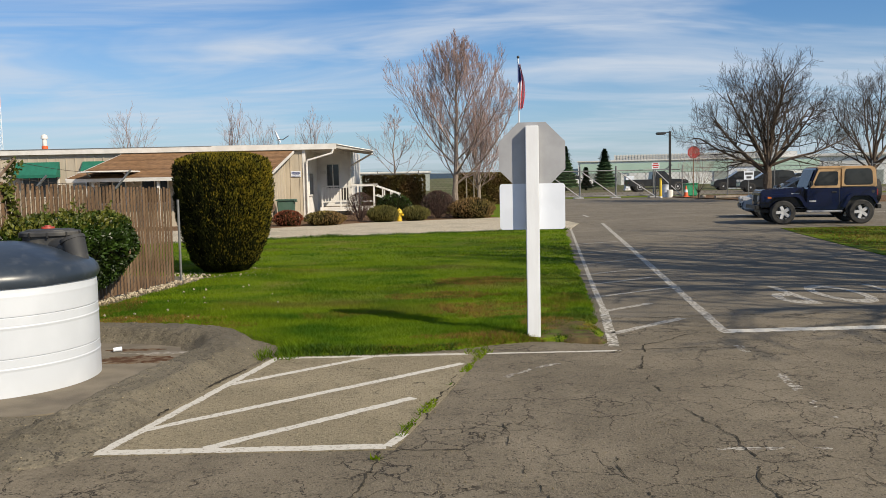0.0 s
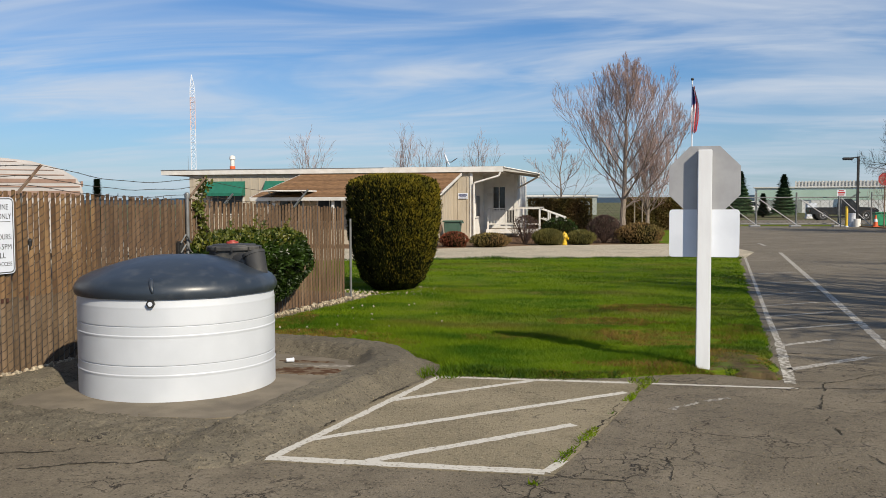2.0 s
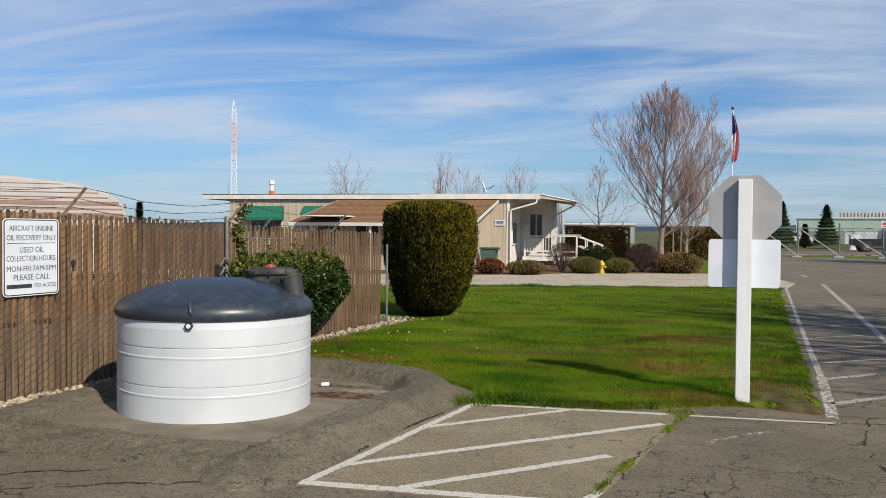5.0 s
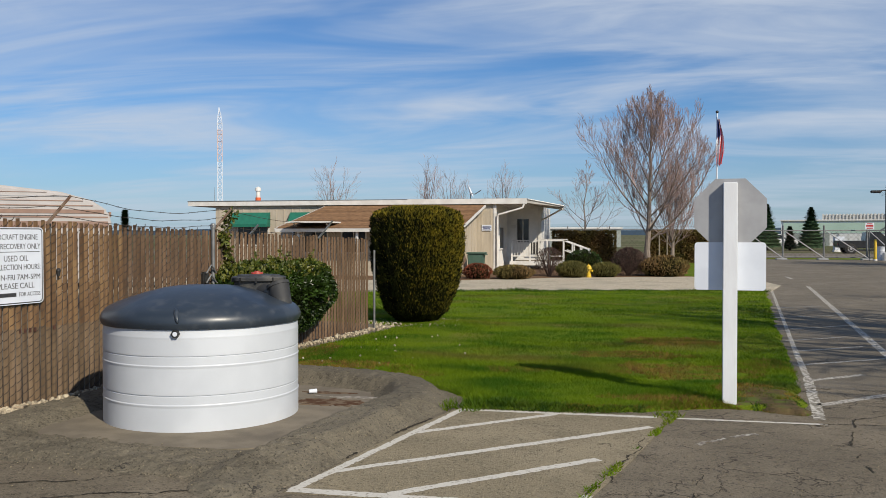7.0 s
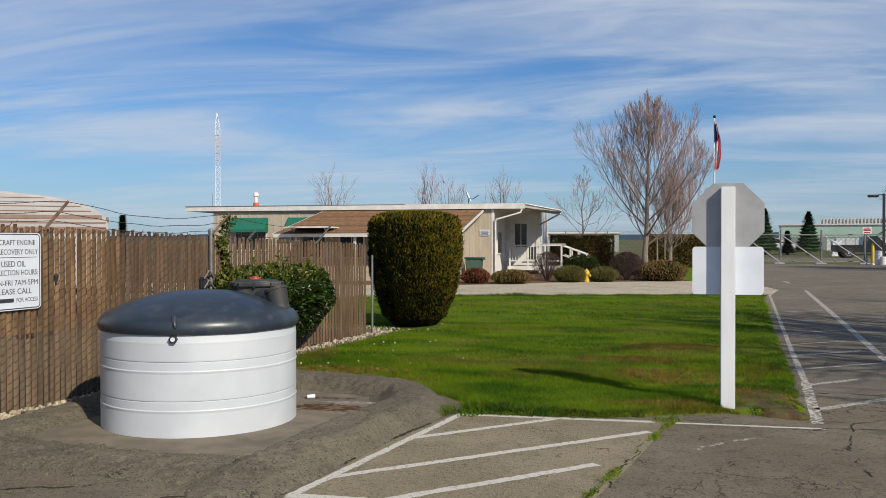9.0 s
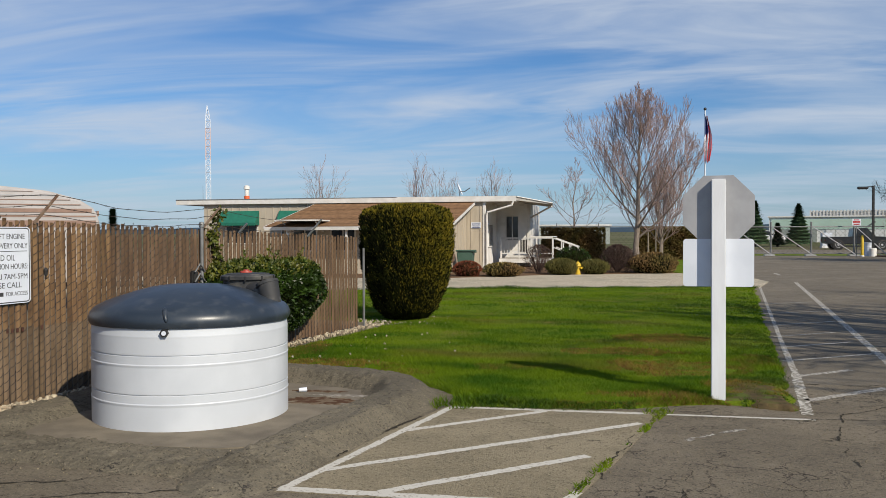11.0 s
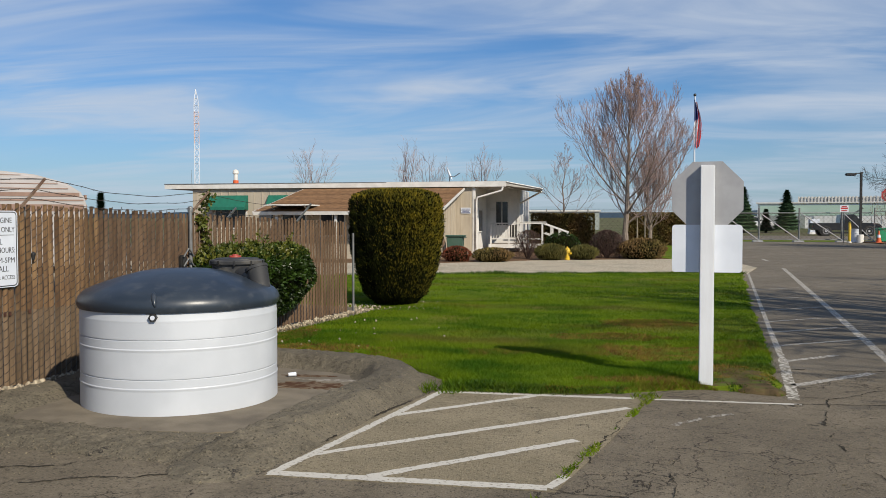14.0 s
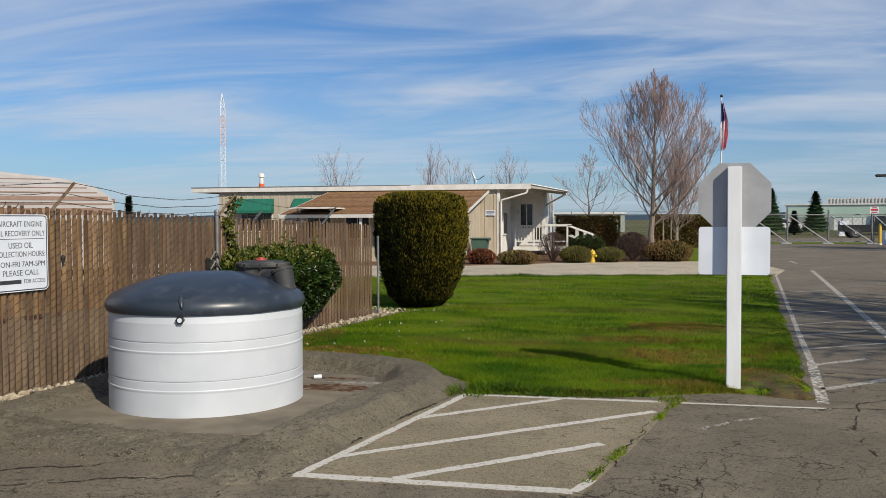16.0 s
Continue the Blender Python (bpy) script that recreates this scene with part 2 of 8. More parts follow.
M_RED = material("red_plastic", (0.50, 0.055, 0.03), rough=0.5, color2=(0.36, 0.05, 0.03), scale=12)
M_SLAT = material("fence_slat_wood", (0.188, 0.116, 0.060), rough=0.85, color2=(0.120, 0.070, 0.038), scale=3.0, detail=8, stretch=(9, 9, 1), color3=(0.26, 0.165, 0.080), scale3=1.1, amount3=0.6, per_object=0.24, bump=0.5, bump_scale=22, coords="World", spec=0.2)
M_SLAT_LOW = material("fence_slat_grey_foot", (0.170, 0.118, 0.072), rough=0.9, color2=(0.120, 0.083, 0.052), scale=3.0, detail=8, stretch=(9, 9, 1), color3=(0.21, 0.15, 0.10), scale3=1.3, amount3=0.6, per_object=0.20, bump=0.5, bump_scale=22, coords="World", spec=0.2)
# darker slat colour for the run before the corner post
M_SLAT_DARK = material("fence_slat_darker", (0.145, 0.092, 0.056), rough=0.9, color2=(0.095, 0.060, 0.038), scale=3.0, detail=8, stretch=(9, 9, 1), color3=(0.14, 0.10, 0.07), scale3=1.3, amount3=0.5, per_object=0.22, bump=0.5, bump_scale=22, coords="World", spec=0.2)
M_SLAT_PLAIN = material("fence_slat_greyed", (0.165, 0.104, 0.062), rough=0.9, color2=(0.115, 0.072, 0.043), scale=3.0, detail=8, stretch=(9, 9, 1), color3=(0.22, 0.16, 0.11), scale3=1.3, amount3=0.6, per_object=0.16, bump=0.5, bump_scale=22, coords="World", spec=0.2)
M_WIRE = material("rusty_wire", (0.035, 0.025, 0.019), rough=0.8, metal=0.2, color2=(0.062, 0.048, 0.037), scale=6, coords="World")
M_STEEL = material("galvanised_steel", (0.26, 0.265, 0.265), rough=0.55, metal=0.5, color2=(0.19, 0.19, 0.185), scale=7, detail=6)
M_RUST = material("rusty_iron", (0.18, 0.10, 0.065), rough=0.85, color2=(0.28, 0.20, 0.14), scale=12, detail=6, bump=0.3)
M_TIE = material("dark_rust", (0.045, 0.018, 0.012), rough=0.9, color2=(0.09, 0.035, 0.02), scale=30, coords="World")
M_SIGNWHITE = material("sign_enamel", (0.74, 0.78, 0.85), rough=0.5, color2=(0.68, 0.72, 0.79), scale=4, detail=6)
M_INK = material("sign_ink", (0.03, 0.03, 0.035), rough=0.5, color2=(0.06, 0.06, 0.06), scale=20)
M_POST = material("white_painted_wood", (0.80, 0.82, 0.84), rough=0.6, color2=(0.75, 0.76, 0.78), scale=3.5, detail=8, stretch=(4, 4, 0.7), bump=0.10, bump_scale=30)
M_ALU = material("bare_aluminium", (0.44, 0.44, 0.45), rough=0.55, metal=0.35, color2=(0.38, 0.38, 0.39), scale=5, detail=6)
M_SIDING = material("beige_siding", (0.50, 0.435, 0.34), rough=0.8, color2=(0.44, 0.38, 0.295), scale=2.0, detail=8, stretch=(3, 3, 0.6), bump=0.15, bump_scale=30, coords="World")
M_TRIM = material("white_trim", (0.76, 0.74, 0.70), rough=0.6, color2=(0.66, 0.64, 0.60), scale=3.0, detail=6, coords="World")
M_PALE = material("pale_grey_wall", (0.82, 0.80, 0.76), rough=0.8, color2=(0.74, 0.72, 0.685), scale=2.5, detail=6, coords="World")
M_SHINGLE = material("brown_shingle", (0.285, 0.165, 0.085), rough=0.95, color2=(0.20, 0.115, 0.062), scale=5, detail=6, bump=0.6, bump_scale=24, per_object=0.25, coords="World", spec=0.1)
M_ROOF = material("grey_felt_roof", (0.46, 0.44, 0.40), rough=0.9, color2=(0.36, 0.345, 0.32), scale=1.5, detail=6, coords="World")
M_AWN = material("green_canvas", (0.008, 0.150, 0.095), rough=0.8, color2=(0.007, 0.125, 0.080), scale=5, coords="World", bump=0.1)
M_GLASS = material("window_glass", (0.020, 0.024, 0.03), rough=0.06, spec=0.45, color2=(0.045, 0.05, 0.055), scale=2.0)
M_DARK = material("dark_interior", (0.03, 0.028, 0.026), rough=0.9, color2=(0.05, 0.046, 0.04), scale=3)
M_BARK = material("grey_brown_bark", (0.150, 0.118, 0.092), rough=0.95, color2=(0.095, 0.075, 0.06), scale=7, detail=6, stretch=(3, 3, 1), bump=0.6, bump_scale=20, coords="World", spec=0.1)
M_BARK_PALE = material("pale_grey_bark", (0.30, 0.245, 0.205), rough=0.95, color2=(0.20, 0.16, 0.135), scale=7, detail=6, stretch=(3, 3, 1), bump=0.5, bump_scale=20, coords="World", spec=0.1)
M_TWIG = material("reddish_twigs", (0.41, 0.295, 0.265), rough=0.9, color2=(0.29, 0.21, 0.185), scale=1.5, coords="World", island=0.3, spec=0.1)
M_TWIG_DARK = material("dark_twigs", (0.085, 0.067, 0.052), rough=0.95, color2=(0.055, 0.043, 0.034), scale=1.0, coords="World", island=0.3, spec=0.1)
# cypress: body darkened for self-shade, yellow tips brightened for sunlight
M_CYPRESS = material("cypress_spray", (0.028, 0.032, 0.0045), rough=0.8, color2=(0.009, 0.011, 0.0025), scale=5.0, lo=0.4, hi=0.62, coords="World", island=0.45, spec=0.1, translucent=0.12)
M_CYTIP = material("cypress_sunlit_yellow_tips", (0.31, 0.235, 0.020), rough=0.7, color2=(0.15, 0.135, 0.014), scale=5.0, coords="World", island=0.4, spec=0.2, translucent=0.25)
# near-black filling that stands for the shade inside foliage
M_INNERSHADE = material("foliage_inner_shade", (0.010, 0.013, 0.005), rough=1.0, color2=(0.018, 0.017, 0.009), scale=9, coords="World", spec=0.0)
M_LEAF = material("glossy_green_leaf", (0.014, 0.026, 0.004), rough=0.38, color2=(0.030, 0.060, 0.007), scale=4.0, coords="World", island=0.5, spec=0.35, translucent=0.15)
M_LEAFTIP = material("young_yellow_leaf", (0.15, 0.15, 0.018), rough=0.5, color2=(0.085, 0.11, 0.014), scale=4.0, coords="World", island=0.4, translucent=0.3)
M_OLIVE = material("olive_grass_tuft", (0.20, 0.175, 0.055), rough=0.85, color2=(0.14, 0.135, 0.045), scale=3, coords="World", island=0.4, translucent=0.2, spec=0.1)
M_REDLEAF = material("red_brown_leaf", (0.21, 0.062, 0.03), rough=0.8, color2=(0.14, 0.05, 0.028), scale=4, coords="World", island=0.4, spec=0.15)
M_PURPLE = material("purple_brown_twig", (0.115, 0.075, 0.062), rough=0.9, color2=(0.08, 0.055, 0.047), scale=4, coords="World", island=0.4, spec=0.1)
M_HEDGE = material("dark_hedge_leaf", (0.165, 0.128, 0.038), rough=0.7, color2=(0.190, 0.118, 0.046), scale=1.3, coords="World", island=0.45, spec=0.2)
M_FIR = material("fir_needles", (0.050, 0.092, 0.045), rough=0.9, color2=(0.055, 0.090, 0.040), scale=0.8, coords="World", island=0.4, spec=0.1)
M_YELLOW = material("yellow_enamel", (0.72, 0.48, 0.03), rough=0.5, color2=(0.60, 0.40, 0.03), scale=8)
M_BIN = material("green_bin_plastic", (0.055, 0.115, 0.085), rough=0.6, color2=(0.07, 0.13, 0.10), scale=5)
M_GREENPL = material("bright_green_plastic", (0.02, 0.30, 0.14), rough=0.5, color2=(0.02, 0.24, 0.11), scale=5)
M_ORANGE = material("orange_cone", (0.75, 0.13, 0.03), rough=0.6, color2=(0.62, 0.11, 0.03), scale=9)
M_JEEP = material("dark_blue_paint", (0.004, 0.009, 0.042), rough=0.16, color2=(0.005, 0.010, 0.038), scale=2, coat=0.3)
# windscreen glass: the dark blue reflection is put into the base colour
M_SCREENBLUE = material("glass_painted_reflection", (0.006, 0.010, 0.024), rough=0.12, spec=0.2, color2=(0.010, 0.016, 0.036), scale=3)
M_TAN = material("tan_hardtop", (0.50, 0.32, 0.165), rough=0.6, color2=(0.45, 0.285, 0.145), scale=4, bump=0.1)
M_TYRE = material("tyre_rubber", (0.022, 0.022, 0.023), rough=0.85, color2=(0.04, 0.038, 0.035), scale=9, bump=0.3)
M_RIM = material("alloy_rim", (0.70, 0.70, 0.71), rough=0.4, metal=0.15, color2=(0.52, 0.52, 0.53), scale=6)
M_CARBLUE = material("grey_blue_paint", (0.09, 0.13, 0.20), rough=0.3, metal=0.3, color2=(0.08, 0.115, 0.18), scale=2, coat=0.5)
M_CARBLACK = material("black_paint", (0.014, 0.015, 0.018), rough=0.3, color2=(0.02, 0.021, 0.024), scale=2, coat=0.5)
M_CARWHITE = material("white_paint", (0.75, 0.75, 0.74), rough=0.35, color2=(0.68, 0.68, 0.67), scale=2, coat=0.4)
M_LAMPGLASS = material("headlamp_glass", (0.55, 0.56, 0.58), rough=0.15, color2=(0.42, 0.43, 0.45), scale=14)
M_AMBER = material("amber_lens", (0.65, 0.16, 0.02), rough=0.25, color2=(0.52, 0.12, 0.02), scale=9)
M_HANGAR = material("pale_metal_cladding", (0.80, 0.80, 0.77), rough=0.6, color2=(0.72, 0.72, 0.70), scale=0.3, detail=6, coords="World")
M_HGREEN = material("pale_green_cladding", (0.46, 0.61, 0.51), rough=0.6, color2=(0.41, 0.55, 0.46), scale=0.3, detail=6, coords="World")
M_HGREY = material("grey_green_door", (0.33, 0.36, 0.33), rough=0.7, color2=(0.28, 0.31, 0.285), scale=0.4, coords="World")
M_RV = material("rv_white_skin", (0.50, 0.47, 0.46), rough=0.4, color2=(0.43, 0.405, 0.39), scale=1.4, detail=6)
M_RVSTRIPE = material("rv_brown_stripe", (0.30, 0.19, 0.14), rough=0.5, color2=(0.25, 0.155, 0.115), scale=5)
M_STOPRED = material("stop_red", (0.45, 0.03, 0.03), rough=0.5, color2=(0.38, 0.03, 0.03), scale=6)
M_FLAGBLUE = material("flag_blue", (0.03, 0.05, 0.19), rough=0.8, color2=(0.025, 0.04, 0.15), scale=5)
M_FLAGRED = material("flag_red", (0.55, 0.025, 0.035), rough=0.8, color2=(0.43, 0.022, 0.03), scale=5)
M_HILL = material("hazy_hills", (0.055, 0.085, 0.12), rough=1.0, color2=(0.065, 0.095, 0.125), scale=0.01, coords="World", spec=0.0)
M_WOODPOST = material("weathered_timber", (0.33, 0.28, 0.22), rough=0.9, color2=(0.25, 0.21, 0.165), scale=4, stretch=(5, 5, 1), bump=0.3, coords="World")

# ---- helpers for building ----
def link_mesh(name, bm_or_mesh, mat):
    if isinstance(bm_or_mesh, bmesh.types.BMesh):
        me = bpy.data.meshes.new(name)
        bm_or_mesh.to_mesh(me)
        bm_or_mesh.free()
    else:
        me = bm_or_mesh
    if mat is not None and not me.materials:
        me.materials.append(mat)
    return new(name, me)


def part(name, bm, mat, parent, label=""):
    ob = link_mesh(name, bm, mat)
    ob.parent = parent
    return tagged(ob, label)


def thing(name, label, category, group="", m=None):
    ob = new(name)
    ob.empty_display_size = 0.1
    if m is not None:
        ob.matrix_world = m
    return tagged(ob, label, category, group)


def smooth(ob, angle=40):
    for p in ob.data.polygons:
        p.use_smooth = True
    ob.data.set_sharp_from_angle(angle=radians(angle))
    return ob


def B():
    return bmesh.new()


def box(bm, x0, y0, z0, x1, y1, z1, bevel=0.0, m=None):
    t = bmesh.ops.create_cube(bm, size=1.0)["verts"]
    mm = Matrix.Translation(((x0 + x1) / 2, (y0 + y1) / 2, (z0 + z1) / 2)) @ Matrix.Diagonal((x1 - x0, y1 - y0, z1 - z0, 1))
    bmesh.ops.transform(bm, matrix=mm, verts=t)
    if bevel:
        edges = list({e for v in t for e in v.link_edges})
        r = bmesh.ops.bevel(bm, geom=edges, offset=bevel, segments=2, affect="EDGES", clamp_overlap=True)
        t = list({v for f in r["faces"] for v in f.verts} | {v for v in t if v.is_valid})
    if m is not None:
        bmesh.ops.transform(bm, matrix=m, verts=t)
    return bm


def tube(bm, p0, p1, r0, r1=None, n=8, caps=True):
    """A tapered round bar from p0 to p1."""
    p0, p1 = Vector(p0), Vector(p1)
    r1 = r0 if r1 is None else r1
    d = p1 - p0
    q = d.to_track_quat("Z", "Y")
    rings = []
    for p, r in ((p0, r0), (p1, r1)):
        rings.append([bm.verts.new(p + q @ Vector((r * math.cos(2 * math.pi * i / n), r * math.sin(2 * math.pi * i / n), 0))) for i in range(n)])
    for i in range(n):
        j = (i + 1) % n
        bm.faces.new((rings[0][i], rings[0][j], rings[1][j], rings[1][i]))
    if caps:
        bm.faces.new(rings[0][::-1]), bm.faces.new(rings[1])
    return bm


def path_tube(bm, pts, r, n=6):
    for a, b in zip(pts, pts[1:]):
        tube(bm, a, b, r, r, n, True)
    return bm


def lathe(bm, profile, n=48, centre=(0, 0), close=False):
    rings = []
    for r, z in profile:
        rings.append([bm.verts.new((centre[0] + r * math.cos(2 * math.pi * i / n), centre[1] + r * math.sin(2 * math.pi * i / n), z)) for i in range(n)])
    for a, b in zip(rings, rings[1:]):
        for i in range(n):
            j = (i + 1) % n
            bm.faces.new((a[i], a[j], b[j], b[i]))
    if close:
        bm.faces.new(rings[0][::-1])
        bm.faces.new(rings[-1])
    return bm


def prism(bm, pts, z0, z1, m=None):
    """A flat outline pulled up from z0 to z1."""
    lo = [bm.verts.new((x, y, z0)) for x, y in pts]
    hi = [bm.verts.new((x, y, z1)) for x, y in pts]
    n = len(pts)
    fs = [bm.faces.new(hi), bm.faces.new(lo[::-1])]
    for i in range(n):
        j = (i + 1) % n
        fs.append(bm.faces.new((lo[i], lo[j], hi[j], hi[i])))
    bmesh.ops.recalc_face_normals(bm, faces=fs)
    if m is not None:
        bmesh.ops.transform(bm, matrix=m, verts=lo + hi)
    return bm


def text_mesh(body, size, depth=0.002, bold=0.0, align="CENTER"):
    cu = bpy.data.curves.new("lettering", "FONT")
    cu.body, cu.size, cu.extrude, cu.offset = body, size, depth, bold
    cu.align_x, cu.align_y = align, "CENTER"
    cu.resolution_u = 3
    ob = new("lettering", cu)
    dg = bpy.context.evaluated_depsgraph_get()
    me = bpy.data.meshes.new_from_object(ob.evaluated_get(dg))
    bpy.data.objects.remove(ob)
    return me


def islands(me):
    """The connected pieces of a mesh, each as a mesh of its own."""
    bm = bmesh.new()
    bm.from_mesh(me)
    left, out = set(bm.verts), []
    while left:
        todo, got = [left.pop()], []
        while todo:
            v = todo.pop()
            got.append(v)
            for e in v.link_edges:
                o = e.other_vert(v)
                if o in left:
                    left.remove(o)
                    todo.append(o)
        at = {v: i for i, v in enumerate(got)}
        piece = bpy.data.meshes.new("letter")
        piece.from_pydata([tuple(v.co) for v in got], [], [[at[v] for v in f.verts] for f in {f for v in got for f in v.link_faces}])
        out.append(piece)
    bm.free()
    return out


def soup(name, verts, faces, mat):
    me = bpy.data.meshes.new(name)
    me.from_pydata(verts, [], faces)
    me.materials.append(mat)
    return me


def structure(name, ob_or_bm, mat=None, label="", category=""):
    ob = ob_or_bm if isinstance(ob_or_bm, bpy.types.Object) else link_mesh(name, ob_or_bm, mat)
    return tagged(ob, label, category, "", "structure")


# ---- ground ----
def fence_x(y):
    return -5.11 + 0.175 * (y - 10.1)


def strip(bm, a, b, w, z1=0.0012, worn=-9.0):
    """A painted stripe from a to b, w wide, with a slightly ragged edge; worn: how much of it has flaked off."""
    a, b = Vector((*a, 0)), Vector((*b, 0))
    d = b - a
    n = Vector((-d.y, d.x, 0)).normalized() * w / 2
    k = max(2, int(d.length / 0.035))
    left, right = [], []
    for i in range(k + 1):
        p = a + d * i / k
        wav = 0.16 * noise.noise((p.x * 5, p.y * 5, 31))
        j1, j2 = 1 + wav + random.uniform(-0.20, 0.10), 1 - wav + random.uniform(-0.20, 0.10)
        left.append(bm.verts.new((p.x + n.x * j1, p.y + n.y * j1, z1)))
        right.append(bm.verts.new((p.x - n.x * j2, p.y - n.y * j2, z1)))
    if worn > -1:
        # only flakes are left
        for v in left + right:
            bm.verts.remove(v)
        for _ in range(int(d.length * 260)):
            p = a + d * random.random() + n * random.uniform(-1, 1)
            if noise.noise((p.x * 3, p.y * 3, 12)) + 0.5 * noise.noise((p.x * 11, p.y * 11, 5)) < worn:
                continue
            r, t0 = random.uniform(0.004, 0.013), random.random() * 6.28
            bm.faces.new([bm.verts.new((p.x + 1.6 * r * random.uniform(0.6, 1.1) * math.cos(t0 + q), p.y + r * random.uniform(0.6, 1.1) * math.sin(t0 + q), z1 + 0.0006 * random.random())) for q in (0, 1.1, 2.2, 3.3, 4.4, 5.4)])
    else:
        for i in range(k):
            bm.faces.new((right[i], right[i + 1], left[i + 1], left[i]))
    bmesh.ops.recalc_face_normals(bm, faces=bm.faces[:])
    for f in bm.faces:
        if f.normal.z < 0:
            f.normal_flip()
    return bm


g = B()
bmesh.ops.create_circle(g, cap_ends=True, segments=96, radius=4500)
for v in g.verts:
    v.co.z = -0.06
structure("ground", g, M_FIELD, "flat open field of dry and green grass", "ground")
structure("pavement", box(B(), -60, -40, -0.05, 60, 9.9, 0.0), M_ASPHALT, "cracked grey asphalt parking lot", "pavement")
structure("road", box(B(), -30, 9.904, -0.05, 70, 61.5, 0.0), M_ROAD, "grey asphalt road leading to the gate", "road")
structure("taxiway", box(B(), -80, 66, -0.05, 160, 82, -0.01), M_ROAD, "asphalt strip beyond the gate", "road")
structure("pavement_patch", prism(B(), [(-2.13, 5.2), (-0.28, 5.2), (0.05, 6.45), (0.42, 8.1), (-1.55, 8.1), (-1.85, 6.9)], -0.01, 0.004), M_BOX, "smoother brownish asphalt inside the striped box", "pavement")

# the tank's asphalt island: a kerb hump round a low slab
BERM = [(-2.50, 5.3), (-2.40, 5.9), (-2.27, 6.6), (-2.14, 7.3), (-2.03, 7.9), (-2.02, 8.35), (-2.25, 8.82), (-2.75, 9.1), (-3.5, 9.26), (-4.2, 9.25), (-4.7, 9.0), (-4.95, 8.5), (-5.04, 7.8), (-5.10, 7.2), (-5.12, 6.7), (-5.16, 6.3), (-5.22, 5.95)]


def seg_dist(x, y, pts):
    best = 9.0
    at = 0.0
    for i, ((ax, ay), (bx, by)) in enumerate(zip(pts, pts[1:])):
        dx, dy = bx - ax, by - ay
        k = max(0.0, min(1.0, ((x - ax) * dx + (y - ay) * dy) / (dx * dx + dy * dy)))
        d = math.hypot(x - ax - k * dx, y - ay - k * dy)
        if d < best:
            best, at = d, i + k
    return best, at


def sstep(a, b, x):
    k = max(0.0, min(1.0, (x - a) / (b - a)))
    return k * k * (3 - 2 * k)


def berm_height(x, y):
    d, at = seg_dist(x, y, BERM)
    hump = 0.150 * sstep(0.38, 0.11, d + 0.03 * noise.noise((x * 2.2, y * 2.2, 0)))
    hump *= 0.35 + 0.65 * sstep(0.0, 1.6, at)
    hump *= sstep(16.0, 14.4, at) * (1 - 0.42 * sstep(10.5, 12.5, at))
    right = -1.75 + (y - 8.0) * 0.21
    slab = 0.010 * sstep(5.15, 6.1, y + 0.12 * noise.noise((x * 1.3, y, 3))) * sstep(right + 0.15, right - 0.5, x)
    foot = 5.22 + 0.14 * (-2.3 - x) + 0.05 * noise.noise((x * 4, 0.5, 6))
    slab += 0.042 * sstep(foot, foot + 0.16, y) * sstep(foot + 0.85, foot + 0.3, y) * sstep(-2.22, -2.75, x) * (1 + 0.5 * noise.noise((x * 3, y * 3, 5)))
    band = sstep(foot - 0.05, foot + 0.12, y) * sstep(foot + 1.0, foot + 0.45, y) * sstep(-2.05, -2.4, x)
    slab += band * 0.030 * max(0.0, noise.noise((x * 24, y * 24, 9)) + 0.35 * noise.noise((x * 50, y * 50, 4)))
    rough = 0.013 * noise.noise((x * 7, y * 7, 1)) + 0.012 * noise.noise((x * 17, y * 17, 2))
    flat = sstep(0.25, 0.5, d) * sstep(5.9, 6.3, y)
    edge = -0.03 * sstep(0.0, 0.008, 0.008 - hump - slab)
    return hump + slab + rough * (1 - 0.85 * flat) + edge


NX, NY = 230, 230
vs, fs, pad_faces = [], [], []
for j in range(NY + 1):
    for i in range(NX + 1):
        x, y = -6.3 + 4.95 * i / NX, 4.85 + 5.0 * j / NY
        vs.append((x, y, berm_height(x, y)))
for j in range(NY):
    for i in range(NX):
        a = j * (NX + 1) + i
        fs.append((a, a + 1, a + NX + 2, a + NX + 1))
me = soup("kerb_island", vs, fs, M_BERM)
for p in me.polygons:
    p.use_smooth = True
structure("kerb", link_mesh("kerb", me, None), None, "rough asphalt kerb hump round a stained slab", "kerb")


def ragged(cx, cy, rx, ry, power, seed, wob, n=120):
    """A closed, slightly ragged rounded outline."""
    pts = []
    for i in range(n):
        a = 2 * math.pi * i / n
        c, s = math.cos(a), math.sin(a)
        k = (abs(c) ** power + abs(s) ** power) ** (-1 / power)
        k *= 1 + wob * noise.noise((c * 2.2, s * 2.2, seed)) + 0.35 * wob * noise.noise((c * 9, s * 9, seed))
        pts.append((cx + rx * k * c, cy + ry * k * s))
    return pts


structure("slab", prism(B(), ragged(-3.66, 7.50, 1.24, 1.42, 4.0, 3, 0.06), -0.01, 0.020), M_PAD, "stained concrete slab under the tank", "slab")
M_STAIN = material("rust_stain", (0.085, 0.045, 0.026), rough=0.95, color2=(0.17, 0.125, 0.085), scale=11, detail=8, lo=0.42, hi=0.58, coords="World", spec=0.1)
M_PALESTAIN = material("pale_scuff", (0.34, 0.31, 0.27), rough=0.95, color2=(0.22, 0.195, 0.16), scale=16, detail=8, lo=0.40, hi=0.55, coords="World", spec=0.1)
structure("stain", prism(B(), ragged(-2.80, 8.02, 0.34, 0.17, 2.0, 4, 0.7), 0.018, 0.0235), M_STAIN, "rust-brown stain on the slab", "stain")
